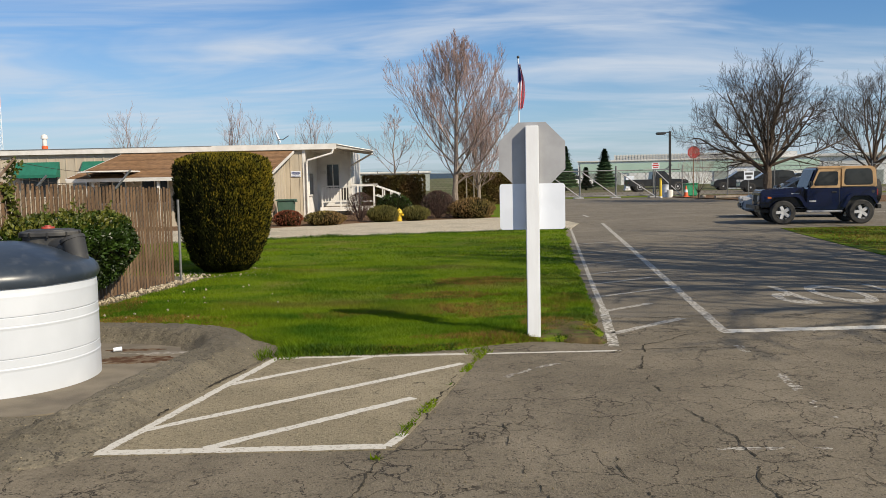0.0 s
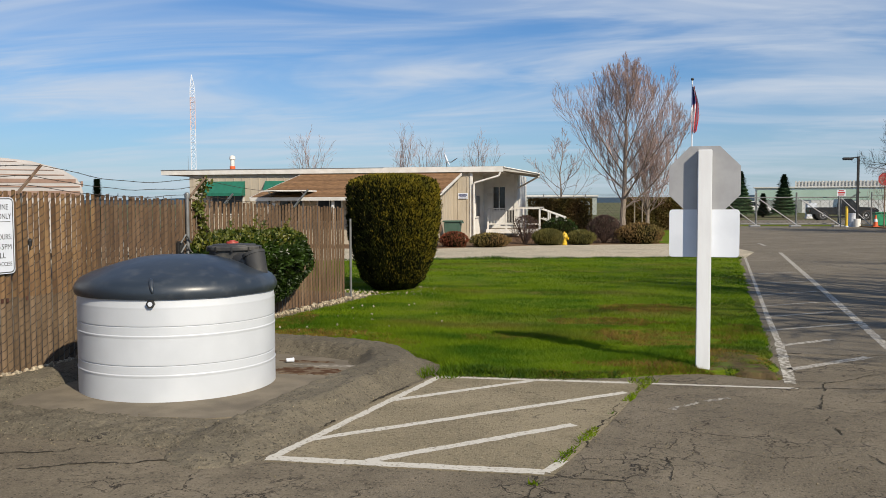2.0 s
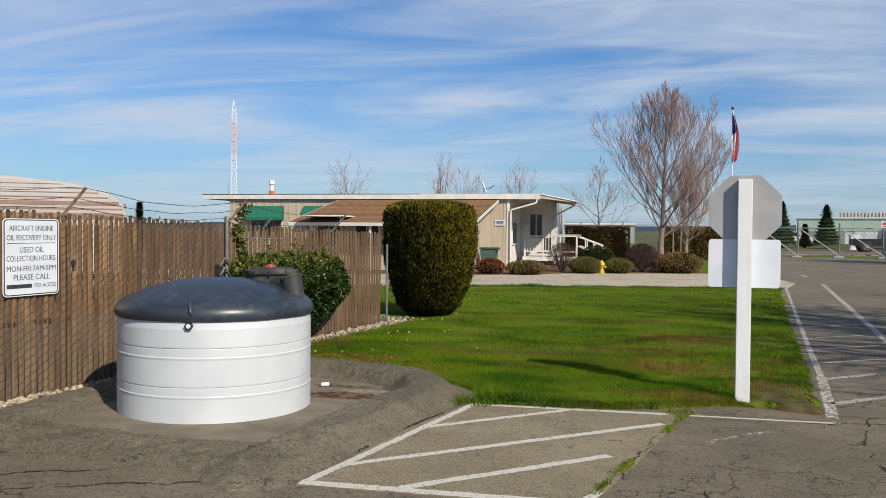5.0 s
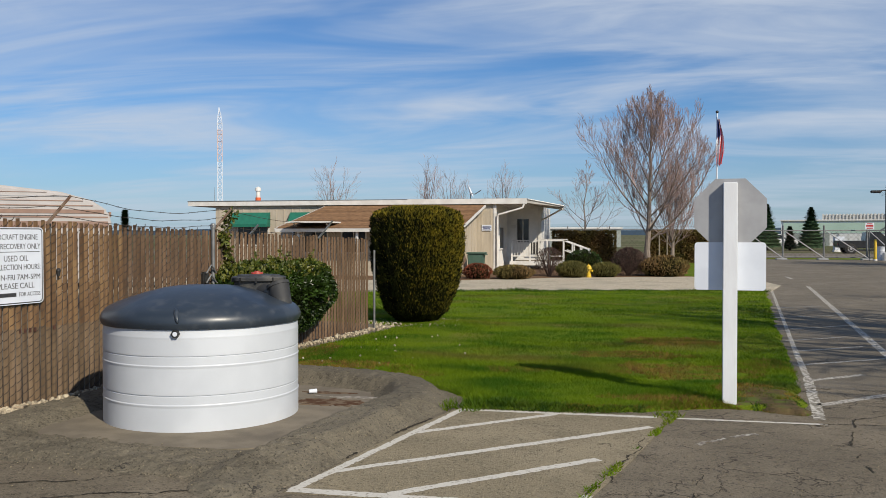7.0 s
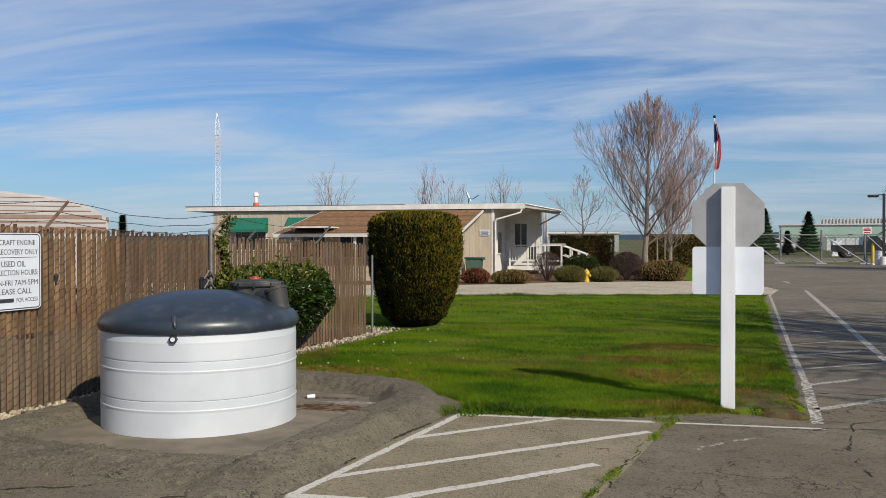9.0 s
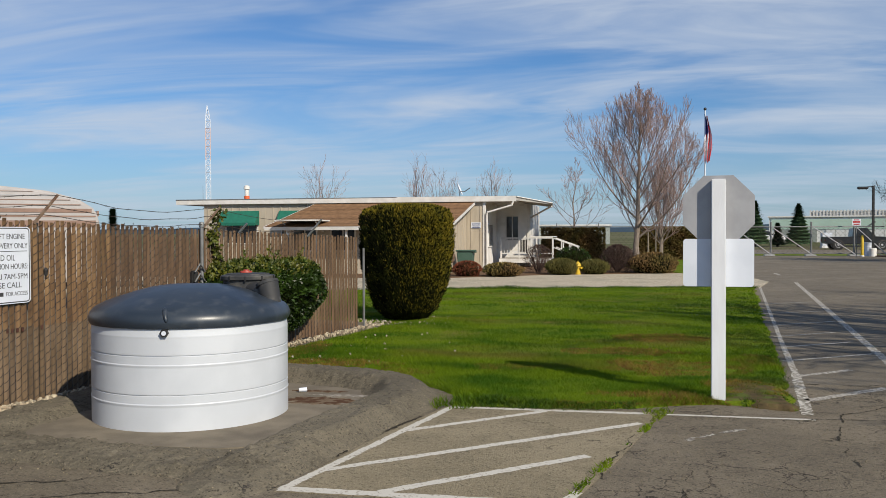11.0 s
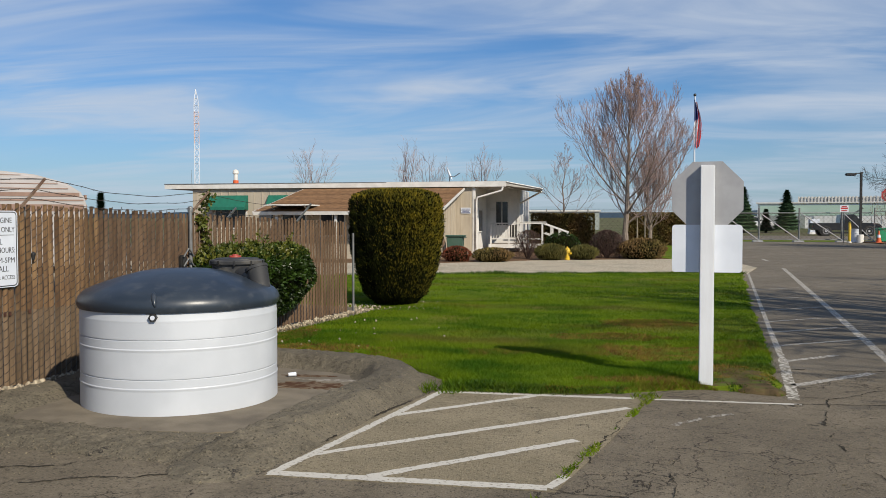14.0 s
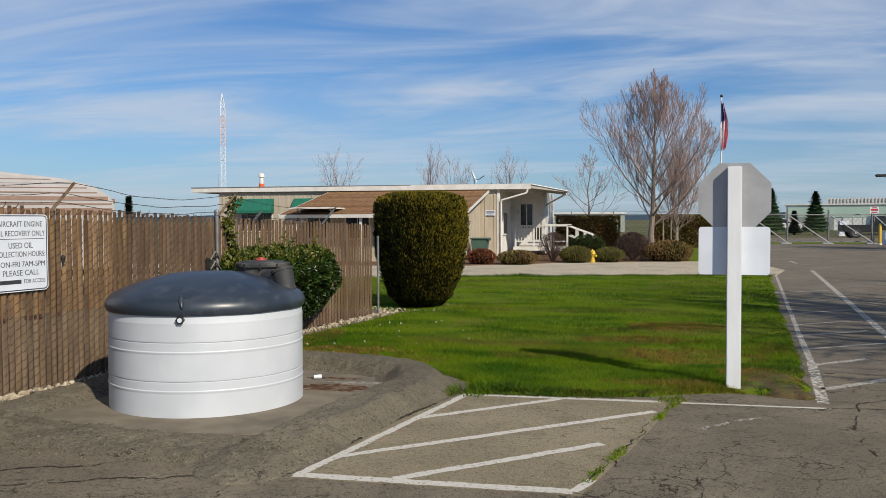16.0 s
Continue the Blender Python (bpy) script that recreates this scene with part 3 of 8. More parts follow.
structure("stain", prism(B(), ragged(-2.62, 8.30, 0.30, 0.06, 2.0, 6, 0.7), 0.018, 0.0238), M_PALESTAIN, "pale scuff on the slab", "stain")
structure("stain", prism(B(), ragged(-2.98, 8.50, 0.26, 0.05, 2.0, 8, 0.7), 0.018, 0.0241), M_STAIN, "dark stain on the slab", "stain")


# painted lines
LAID = []


def marking(name, pieces, mat, label, worn=-9.0):
    bm = B()
    for a, b, w in pieces:
        strip(bm, a, b, w, worn=worn)
    ob = structure(name, bm, mat, label, "road marking")
    LAID.append(ob)
    on_patch = any(min(a[0], b[0]) < 0.3 and a[1] < 8.2 for a, b, w in pieces)
    ob.location.z = (0.0034 if on_patch else -0.0004) + 0.0003 * (len(LAID) % 5)
    return ob


marking("parking_line", [((-2.12, 5.26), (-0.33, 5.26), 0.10)], M_LINE, "white painted parking line on asphalt")
marking("parking_line", [((-2.10, 5.24), (-1.50, 8.02), 0.075)], M_LINE, "white painted parking line beside the kerb")
marking("parking_line", [((-1.52, 8.02), (0.28, 8.03), 0.08)], M_LINE, "white painted parking line along the lawn")
marking("parking_line", [((0.36, 8.04), (1.72, 8.04), 0.055)], M_LINE, "faded white parking line along the lawn")
for a, b, w in (((-1.70, 7.01), (-0.62, 7.99), 0.08), ((-2.0, 5.72), (0.22, 7.62), 0.085), ((-1.46, 5.30), (-0.19, 6.44), 0.09), ((-0.33, 5.26), (-0.22, 5.52), 0.07)):
    tagged(marking("hatch_stripe", [(a, b, w)], M_LINE, "white diagonal hatch stripe on asphalt"), group="hatch stripes")
tagged(marking("hatch_stripe", [((0.56, 7.06), (0.77, 7.32), 0.05), ((0.77, 7.32), (1.02, 7.52), 0.05), ((1.02, 7.52), (1.27, 7.61), 0.04)], M_LINE_OLD, "worn diagonal stripe almost rubbed away", 0.0), group="hatch stripes")
marking("parking_line", [((1.40, 5.10), (2.62, 5.01), 0.045)], M_LINE_OLD, "worn parking line almost rubbed away", 0.12)
marking("lane_line", [((2.92, 8.75), (2.78, 7.33), 0.07), ((2.79, 7.0), (2.70, 6.27), 0.07), ((2.70, 6.2), (2.59, 5.41), 0.06)], M_LINE_OLD, "old lane line rubbed down to specks", 0.12)


def road_x(y, x0):
    return x0 + 0.131 * (y - 8.6)


marking("edge_line", [((1.70, 8.25), (2.05, 10.6), 0.11), ((2.05, 10.6), (2.38, 13.2), 0.08), ((2.38, 13.2), (4.40, 28.4), 0.07)], M_LINE_MID, "white road edge line beside the lawn")
marking("lane_line", [((2.98, 8.87), (3.42, 12.2), 0.11)], M_LINE_OLD, "worn grey lane line near the stop line")
marking("lane_line", [((3.42, 12.2), (5.71, 29.6), 0.12)], M_LINE_MID, "white painted lane line on the road")
marking("lane_line", [((6.05, 34.2), (6.15, 36.0), 0.14)], M_LINE_OLD, "short worn piece of lane line")
marking("stop_line", [((2.95, 8.93), (11.0, 9.12), 0.20)], M_LINE, "white stop line across the lane")
for a, b, w, mt in (((1.84, 8.95), (2.80, 9.80), 0.11, M_LINE_OLD), ((2.02, 10.42), (2.74, 11.0), 0.10, M_LINE_OLD), ((2.10, 11.62), (3.40, 12.5), 0.08, M_LINE_OLD), ((2.30, 13.0), (3.45, 13.8), 0.08, M_LINE_OLD), ((2.45, 14.3), (3.5, 15.05), 0.07, M_LINE_OLD), ((2.66, 16.0), (3.95, 16.9), 0.07, M_LINE_OLD), ((2.9, 18.2), (4.2, 19.0), 0.07, M_LINE_OLD), ((3.2, 20.6), (4.5, 21.4), 0.07, M_LINE_OLD)):
    tagged(marking("hatch_stripe", [(a, b, w)], mt, "faded diagonal hatch stripe beside the road"), group="hatch stripes")
for i, ch in enumerate("POTS"):
    ob = link_mesh("road_letter", text_mesh(ch, 1.0, 0.001, 0.012), M_LINE_OLD)
    ob.matrix_world = Matrix.Translation((4.66 + 0.74 * i, 11.62, 0.0015)) @ pose(0, 0, 0, 0, 0, 180 - 2) @ Matrix.Diagonal((0.88, 2.45, 1, 1))
    tagged(ob, "worn white letter painted on the road", "road marking", "letters of the word on the road", "structure")
for y in (31.0, 33.4):
    marking("bay_line", [((10.8 + (y - 31) * 0.2, y), (17.5 + (y - 31) * 0.2, y + 2.6), 0.1)], M_LINE, "white parking bay line")


# seams and long cracks in the asphalt
CUT = []


def crack(pts, w, mat, name="seam", label="dark open seam in the asphalt", z=0.0046, wob=0.08):
    bm = B()
    CUT.append(name)
    z += 0.0001 * len(CUT)
    P = []
    for (ax, ay), (bx, by) in zip(pts, pts[1:]):
        n = max(2, int(math.hypot(bx - ax, by - ay) / 0.022))
        for i in range(n):
            k = i / n
            x, y = ax + (bx - ax) * k, ay + (by - ay) * k
            P.append((x + wob * noise.noise((x * 3, y * 3, 7)) + 0.3 * wob * noise.noise((x * 14, y * 14, 1)) + 0.014 * noise.noise((x * 47, y * 47, 2)), y + wob * noise.noise((x * 3, y * 3, 17)) + 0.3 * wob * noise.noise((x * 13, y * 13, 4)) + 0.014 * noise.noise((x * 45, y * 45, 6))))
    prev = None
    for i, (x, y) in enumerate(P):
        q = P[min(i + 1, len(P) - 1)]
        p = P[max(i - 1, 0)]
        t = Vector((q[0] - p[0], q[1] - p[1], 0))
        if t.length < 1e-6:
            continue
        t.normalize()
        ww = w * (0.05 + 0.8 * abs(noise.noise((x * 6, y * 6, 9))) + 0.9 * abs(noise.noise((x * 31, y * 31, 3))))
        if noise.noise((x * 4, y * 4, 21)) < -0.25:
            prev = None
            continue
        cur = (bm.verts.new((x - t.y * ww, y + t.x * ww, z)), bm.verts.new((x + t.y * ww, y - t.x * ww, z)))
        if prev:
            bm.faces.new((prev[0], prev[1], cur[1], cur[0]))
        prev = cur
    bmesh.ops.recalc_face_normals(bm, faces=bm.faces[:])
    for f in bm.faces:
        if f.normal.z < 0:
            f.normal_flip()
    return structure(name, bm, mat, label, "crack")


M_CRACK = material("crack_dirt_and_shade", (0.042, 0.038, 0.030), rough=1.0, color2=(0.075, 0.065, 0.05), scale=20, coords="World", spec=0.05)
crack([(-0.55, 4.0), (-0.33, 5.2), (0.05, 6.6), (0.40, 8.05)], 0.014, M_CRACK)
crack([(-0.30, 5.22), (0.25, 5.14), (0.75, 5.22)], 0.014, M_CRACK)
crack([(1.72, 9.9), (4.0, 9.93), (8.0, 9.9), (14.0, 9.92)], 0.018, M_CRACK)
crack([(1.6, 8.0), (2.5, 8.12), (3.3, 8.05)], 0.014, M_CRACK)
crack([(-6.2, 4.75), (-4.2, 4.95), (-3.6, 5.2)], 0.02, M_CRACK)
crack([(-5.0, 4.2), (-3.3, 4.9), (-2.7, 5.1)], 0.018, M_CRACK)
crack([(2.02, 8.31), (1.77, 7.44), (1.68, 6.52), (1.75, 5.67), (1.86, 5.33), (1.84, 4.95), (1.72, 4.53), (1.70, 4.1)], 0.013, M_CRACK, wob=0.06)
crack([(1.67, 8.38), (2.03, 8.31), (2.66, 8.85)], 0.012, M_CRACK, wob=0.05)
crack([(0.42, 5.06), (0.45, 5.58), (0.55, 6.33)], 0.007, M_CRACK, wob=0.08)
crack([(0.43, 5.06), (0.52, 4.61), (0.60, 4.2)], 0.006, M_CRACK, wob=0.08)
crack([(1.04, 4.95), (1.02, 4.62), (1.10, 4.2)], 0.007, M_CRACK, wob=0.06)
crack([(2.2, 4.9), (2.35, 4.6), (2.3, 4.2)], 0.007, M_CRACK, wob=0.08)
crack([(2.95, 7.9), (3.3, 6.9), (3.25, 6.2), (3.7, 5.4)], 0.005, M_CRACK, wob=0.14)


# dark strip laid for both the dirt and the shadow under the kerb
crack([(-2.20, 5.28), (-2.04, 6.05), (-1.88, 6.9), (-1.70, 7.6)], 0.030, M_CRACK, label="dark strip of dirt and painted shadow along the kerb's foot", wob=0.03)


# ---- lawn ----
def lawn_left(y):
    if y < 8.6:
        return -1.50 - 0.2 * (y - 8.0)
    if y < 9.5:
        return -1.62 - 1.0 * (y - 8.6) ** 1.2
    if y < 9.75:
        return -2.5 - (y - 9.5) * 10.0
    return fence_x(y) + 0.32 if y < 15.2 else fence_x(15.2) + 0.32 - min(4.5, (y - 15.2) * 3)


def lawn_right(y):
    return 1.66 + 0.128 * (y - 8.4)


def lawn_near(x):
    return 8.10 + 0.42 * sstep(-0.3, 0.95, x) - 0.18 * sstep(1.0, 1.6, x)


def lawn_far(x):
    return 25.6 + 0.26 * x


def lawn_z(x, y):
    edge = min(lawn_right(y) - x, x - lawn_left(y), (y - lawn_near(x)), lawn_far(x) - y)
    edge += 0.09 * noise.noise((x * 2.5, y * 2.5, 0)) + 0.05 * noise.noise((x * 9, y * 9, 3))
    return -0.02 + 0.055 * sstep(-0.02, 0.12, edge) + 0.02 * noise.noise((x * 0.8, y * 0.8, 0)) * sstep(0.1, 0.8, edge)


vs, fs = [], []
NY2, NX2 = 150, 70
for j in range(NY2 + 1):
    k = j / NY2
    y = 7.95 + 19.4 * k ** 1.6
    for i in range(NX2 + 1):
        xl, xr = lawn_left(y) - 0.12, lawn_right(y) + 0.12
        x = xl + (xr - xl) * i / NX2
        vs.append((x, y, lawn_z(x, y)))
for j in range(NY2):
    for i in range(NX2):
        a = j * (NX2 + 1) + i
        fs.append((a, a + 1, a + NX2 + 2, a + NX2 + 1))
me = soup("lawn", vs, fs, M_LAWN)
for p in me.polygons:
    p.use_smooth = True
structure("lawn", link_mesh("lawn", me, None), None, "green lawn with a few dry brown patches", "lawn")


def blades(name, count, y0, y1, h0, h1, w, seed, label, inside, xr=(-6.0, 5.0), zf=lawn_z, mat=M_GRASS):
    rng = np.random.default_rng(seed)
    verts, faces = [], []
    made = 0
    while made < count:
        y = y0 + (y1 - y0) * rng.random()
        x = xr[0] + (xr[1] - xr[0]) * rng.random()
        if not inside(x, y):
            continue
        if any(((x - px) / pa) ** 2 + ((y - py) / pb) ** 2 < 1.0 + 0.9 * noise.noise((x * 4, y * 4, 8)) for px, py, pa, pb in THIN) and mat is M_GRASS and rng.random() < 0.88:
            continue
        tall = 0.6 + 0.9 * max(0.0, noise.noise((x * 0.9, y * 0.9, 11)) + 0.35)
        h = (h0 + (h1 - h0) * rng.random()) * tall
        a = rng.random() * 6.283
        lean = h * (0.4 + 1.1 * rng.random())
        b = rng.random() * 6.283
        dx, dy = w * math.cos(a), w * math.sin(a)
        z = zf(x, y) - 0.005
        n = len(verts)
        verts += [(x - dx, y - dy, z), (x + dx, y + dy, z), (x + lean * math.cos(b), y + lean * math.sin(b), z + h)]
        faces.append((n, n + 1, n + 2))
        made += 1
    ob = link_mesh(name, soup(name, verts, faces, mat), None)
    return tagged(ob, label, "grass", "", "stuff")


THIN = ((0.62, 10.6, 0.75, 0.7), (-3.5, 10.2, 0.8, 0.35), (0.35, 8.75, 0.55, 0.16), (1.35, 9.3, 0.4, 0.5))


def on_lawn(x, y):
    if ((x - 1.38) / 0.42) ** 2 + ((y - 8.72) / 0.34) ** 2 < 0.8 + 1.2 * noise.noise((x * 5, y * 5, 2)):
        return False
    return lawn_left(y) + 0.03 < x < lawn_right(y) - 0.02 and lawn_near(x) + 0.03 < y < lawn_far(x)


def in_dry(x, y):
    return on_lawn(x, y) and any(((x - px) / pa) ** 2 + ((y - py) / pb) ** 2 < 1.0 + 1.1 * noise.noise((x * 3, y * 3, 8)) for px, py, pa, pb in DRY)


DRY = THIN + ((-2.6, 9.75, 0.55, 0.25), (-1.2, 10.3, 0.45, 0.25), (0.0, 11.9, 0.8, 0.35), (1.7, 11.2, 0.3, 0.5), (-4.2, 11.3, 0.3, 0.8), (0.7, 13.5, 0.8, 0.5))
blades("grass", 105000, 8.1, 11.5, 0.020, 0.056, 0.0030, 1, "short green lawn grass", on_lawn, (-5.0, 2.3))
blades("grass", 80000, 11.5, 17.0, 0.018, 0.042, 0.0052, 2, "short green lawn grass", on_lawn, (-5.0, 3.0))
blades("grass", 52000, 17.0, 27.0, 0.018, 0.040, 0.010, 3, "short green lawn grass", on_lawn, (-9.0, 4.4))
blades("dry_grass", 30000, 8.3, 14.2, 0.018, 0.050, 0.0042, 14, "dry yellow-brown grass in worn spots", in_dry, (-5.0, 2.4), mat=M_DRYGRASS)
blades("dry_grass", 3500, 8.1, 8.8, 0.012, 0.040, 0.0034, 15, "dry grass along the lawn's front edge", lambda x, y: on_lawn(x, y) and x > -0.6 and y < lawn_near(x) + 0.22 + 0.12 * noise.noise((x * 3, 0, 2)), (-0.6, 1.6), mat=M_DRYGRASS)
blades("weeds", 2600, 8.0, 8.7, 0.018, 0.055, 0.0085, 16, "broad-leaved weeds along the lawn's front edge", lambda x, y: lawn_left(y) < x < 0.2 and lawn_near(x) - 0.05 < y < lawn_near(x) + 0.16 + 0.14 * noise.noise((x * 4, 1, 2)), (-1.9, 0.3), mat=M_CLOVER)
blades("weeds", 1500, 8.5, 10.5, 0.015, 0.050, 0.0075, 17, "broad-leaved weeds beside the road", lambda x, y: abs(x - lawn_right(y) + 0.25) < 0.25 + 0.2 * noise.noise((x * 3, y * 3, 2)) and noise.noise((x * 4, y * 4, 5)) > -0.1, (1.0, 2.2), mat=M_CLOVER)
blades("weeds", 5200, 24.0, 26.8, 0.04, 0.11, 0.022, 4, "low dark weeds along the gravel edge", lambda x, y: abs(y - lawn_far(x)) < 0.45 + 0.3 * noise.noise((x * 2, y, 1)) and x < 4, (-9.0, 4.2), lambda x, y: 0.0, M_CLOVER)
blades("weeds", 420, 4.6, 8.2, 0.012, 0.035, 0.008, 5, "small weeds growing in the asphalt seam", lambda x, y: abs(x - (-0.33 + 0.262 * (y - 5.2))) < 0.03 + 0.03 * noise.noise((y * 4, 0, 0)) and noise.noise((y * 2.2, 3, 0)) > 0.0, (-0.8, 0.7), lambda x, y: 0.005)
blades("weeds", 220, 7.9, 8.35, 0.03, 0.09, 0.008, 6, "small weeds at the kerb corner", lambda x, y: (x + 1.5) ** 2 + (y - 8.1) ** 2 < 0.05 or (x - 0.38) ** 2 + (y - 8.1) ** 2 < 0.02, (-1.9, 0.6), lambda x, y: 0.005)

M_BARE = material("bare_soil", (0.120, 0.085, 0.042), rough=0.95, color2=(0.070, 0.054, 0.028), scale=6, detail=8, color3=(0.09, 0.12, 0.02), scale3=4.0, bump=0.8, bump_scale=40, coords="World", spec=0.1)


def bare_patch(cx, cy, rx, ry, seed, label):
    """Thin worn soil lying on the lawn's own surface."""
    rim = ragged(0, 0, 1, 1, 2.0, seed, 0.45, 48)
    vs, fs = [(cx, cy, lawn_z(cx, cy) + 0.012)], []
    for k in range(1, 9):
        for u, v in rim:
            x, y = cx + rx * u * k / 8, cy + ry * v * k / 8
            vs.append((x, y, lawn_z(x, y) + (0.010 if k < 7 else (0.004 if k < 8 else -0.012))))
    for i in range(48):
        fs.append((0, 1 + i, 1 + (i + 1) % 48))
    for k in range(7):
        for i in range(48):
            a, b = 1 + k * 48 + i, 1 + k * 48 + (i + 1) % 48
            fs.append((a, a + 48, b + 48, b))
    structure("bare_patch", link_mesh("bare_patch", soup("bare_patch", vs, fs, M_BARE), None), None, label, "soil")


bare_patch(1.34, 8.84, 0.34, 0.22, 5, "bare brown soil at the lawn corner")
bare_patch(1.52, 8.55, 0.28, 0.20, 11, "bare damp soil where the lawn meets the road")
bare_patch(1.36, 9.35, 0.30, 0.36, 9, "thin brown turf at the lawn corner")
structure("gravel_drive", prism(B(), [(-26, 19.5), (-9, 23.2), (-5.2, 24.2), (4.15, 26.6), (4.9, 29.6), (4.6, 33.5), (2.9, 35.4), (-2.4, 33.4), (-6.2, 30.4), (-26, 30.2)], -0.03, 0.012), M_GRAVEL, "pale gravel drive between lawn and planting", "gravel")
structure("planting_bed", prism(B(), [(-26, 30.1), (-6.2, 30.3), (-2.4, 33.3), (2.5, 35.15), (0.9, 38.2), (-2.0, 60), (-26, 60)], -0.03, 0.02), M_SOIL, "dark planting bed in front of the house", "planting bed")
structure("back_lawn", prism(B(), [(2.5, 35.15), (4.7, 34.6), (7.2, 56), (-2.0, 60), (0.9, 38.2)], -0.03, 0.03), M_LAWN, "green lawn beyond the gravel", "lawn")
structure("verge", prism(B(), [(10.0, 25.0), (9.6, 23.0), (8.6, 16.6), (9.2, 14.2), (40, 4), (40, 17), (16.5, 24.2), (12.2, 25.0)], -0.03, 0.012), M_LAWN, "grass verge with a dry edge beside the road", "lawn")
blades("grass", 9000, 13.0, 26.6, 0.02, 0.05, 0.014, 8, "short verge grass", lambda x, y: x > 8.8 + 0.13 * (y - 16) + 0.02 * (y - 21) ** 2 and x < 30 and y < 24.9 - 0.3 * max(0, x - 13), (8.5, 18), lambda x, y: 0.01)
blades("dry_grass", 8000, 13.0, 26.6, 0.02, 0.05, 0.014, 18, "dry grass along the verge", lambda x, y: x > 8.7 + 0.13 * (y - 16) + 0.02 * (y - 21) ** 2 + 0.3 * noise.noise((x, y, 4)) and x < 11.5 + 0.3 * (y - 16) and y < 24.9 - 0.3 * max(0, x - 13), (8.5, 16), lambda x, y: 0.008, M_DRYGRASS)
structure("mulch_bed", prism(B(), [(16.0, 62), (16.7, 56.5), (17.6, 51), (17.0, 46.5), (18.0, 44.5), (25, 44), (30, 62)], -0.03, 0.06), M_SOIL, "brown mulch bed by the gate", "planting bed")
structure("near_field", prism(B(), [(7.2, 61.6), (70, 61.6), (70, 65.9), (-30, 65.9), (-30, 61.6)], -0.05, -0.02), M_LAWN, "strip of grass beyond the gate", "lawn")


# pebbles along the fence foot
def pebbles(name, count, place, label, r0=0.018, r1=0.045, seed=5, mat=M_PEBBLE):
    rng = random.Random(seed)
    verts, faces = [], []
    base = B()
    bmesh.ops.create_icosphere(base, subdivisions=1, radius=1)
    base.verts.index_update()
    V0 = [v.co.copy() for v in base.verts]
    F0 = [[v.index for v in f.verts] for f in base.faces]
    base.free()
    for _ in range(count):
        x, y, z = place(rng)
        r = rng.uniform(r0, r1)
        m = Euler((rng.random() * 6, rng.random() * 6, rng.random() * 6)).to_matrix() @ Matrix.Diagonal((r, r * rng.uniform(0.6, 1), r * rng.uniform(0.5, 0.8)))
        n = len(verts)
        for v in V0:
            verts.append(tuple(m @ v + Vector((x, y, z + r * 0.35))))
        faces += [tuple(n + i for i in f) for f in F0]
    return tagged(link_mesh(name, soup(name, verts, faces, mat), None), label, "pebbles", "", "stuff")


def fence_foot(rng):
    y = rng.uniform(5.0, 15.0)
    x = fence_x(y) + abs(rng.gauss(0.12, 0.10))
    if y > 9.8 and rng.random() < 0.5:
        y -= 4.0
        x = fence_x(y) + abs(rng.gauss(0.12, 0.10))
    return x, y, max(0.005, berm_height(x, y) if y < 9.8 else 0.0) + 0.012


def hedge_foot(rng):
    a, r = rng.random() * 6.283, rng.uniform(0.4, 1.05)
    return -3.75 + r * math.cos(a), 15.5 + r * 0.8 * math.sin(a), 0.025


pebbles("pebbles", 1900, fence_foot, "pale pebbles strewn along the fence foot", 0.011, 0.030)
pebbles("pebbles", 260, hedge_foot, "pale pebbles round the clipped cypress", 0.012, 0.032, seed=6)
pebbles("loose_grit", 420, lambda r: (lambda x: (x, 5.20 + 0.14 * (-2.3 - x) + r.uniform(-0.1, 0.8) * r.random(), 0.010 + 0.03 * r.random()))(r.uniform(-5.2, -2.1)), "loose grit along the kerb's foot", 0.003, 0.008, 17, M_PAD)
pebbles("fallen_leaves", 30, lambda r: (r.uniform(-4.6, -2.0), r.uniform(9.9, 13.5), 0.04), "pale fallen leaves on the lawn", 0.010, 0.024, 7, M_GRAVEL)
pebbles("chips", 500, lambda r: (lambda x, y: (x, y, max(0.0, berm_height(x, y))))(r.uniform(-6.0, -1.75), r.uniform(4.9, 9.5)), "loose stone chips on the kerb", 0.003, 0.009, 8, M_BOX)
pebbles("chips", 900, lambda r: (r.uniform(-0.2, 7), r.uniform(4.4, 8.2), 0.002), "loose stone chips on the asphalt", 0.003, 0.007, 9, M_BOX)


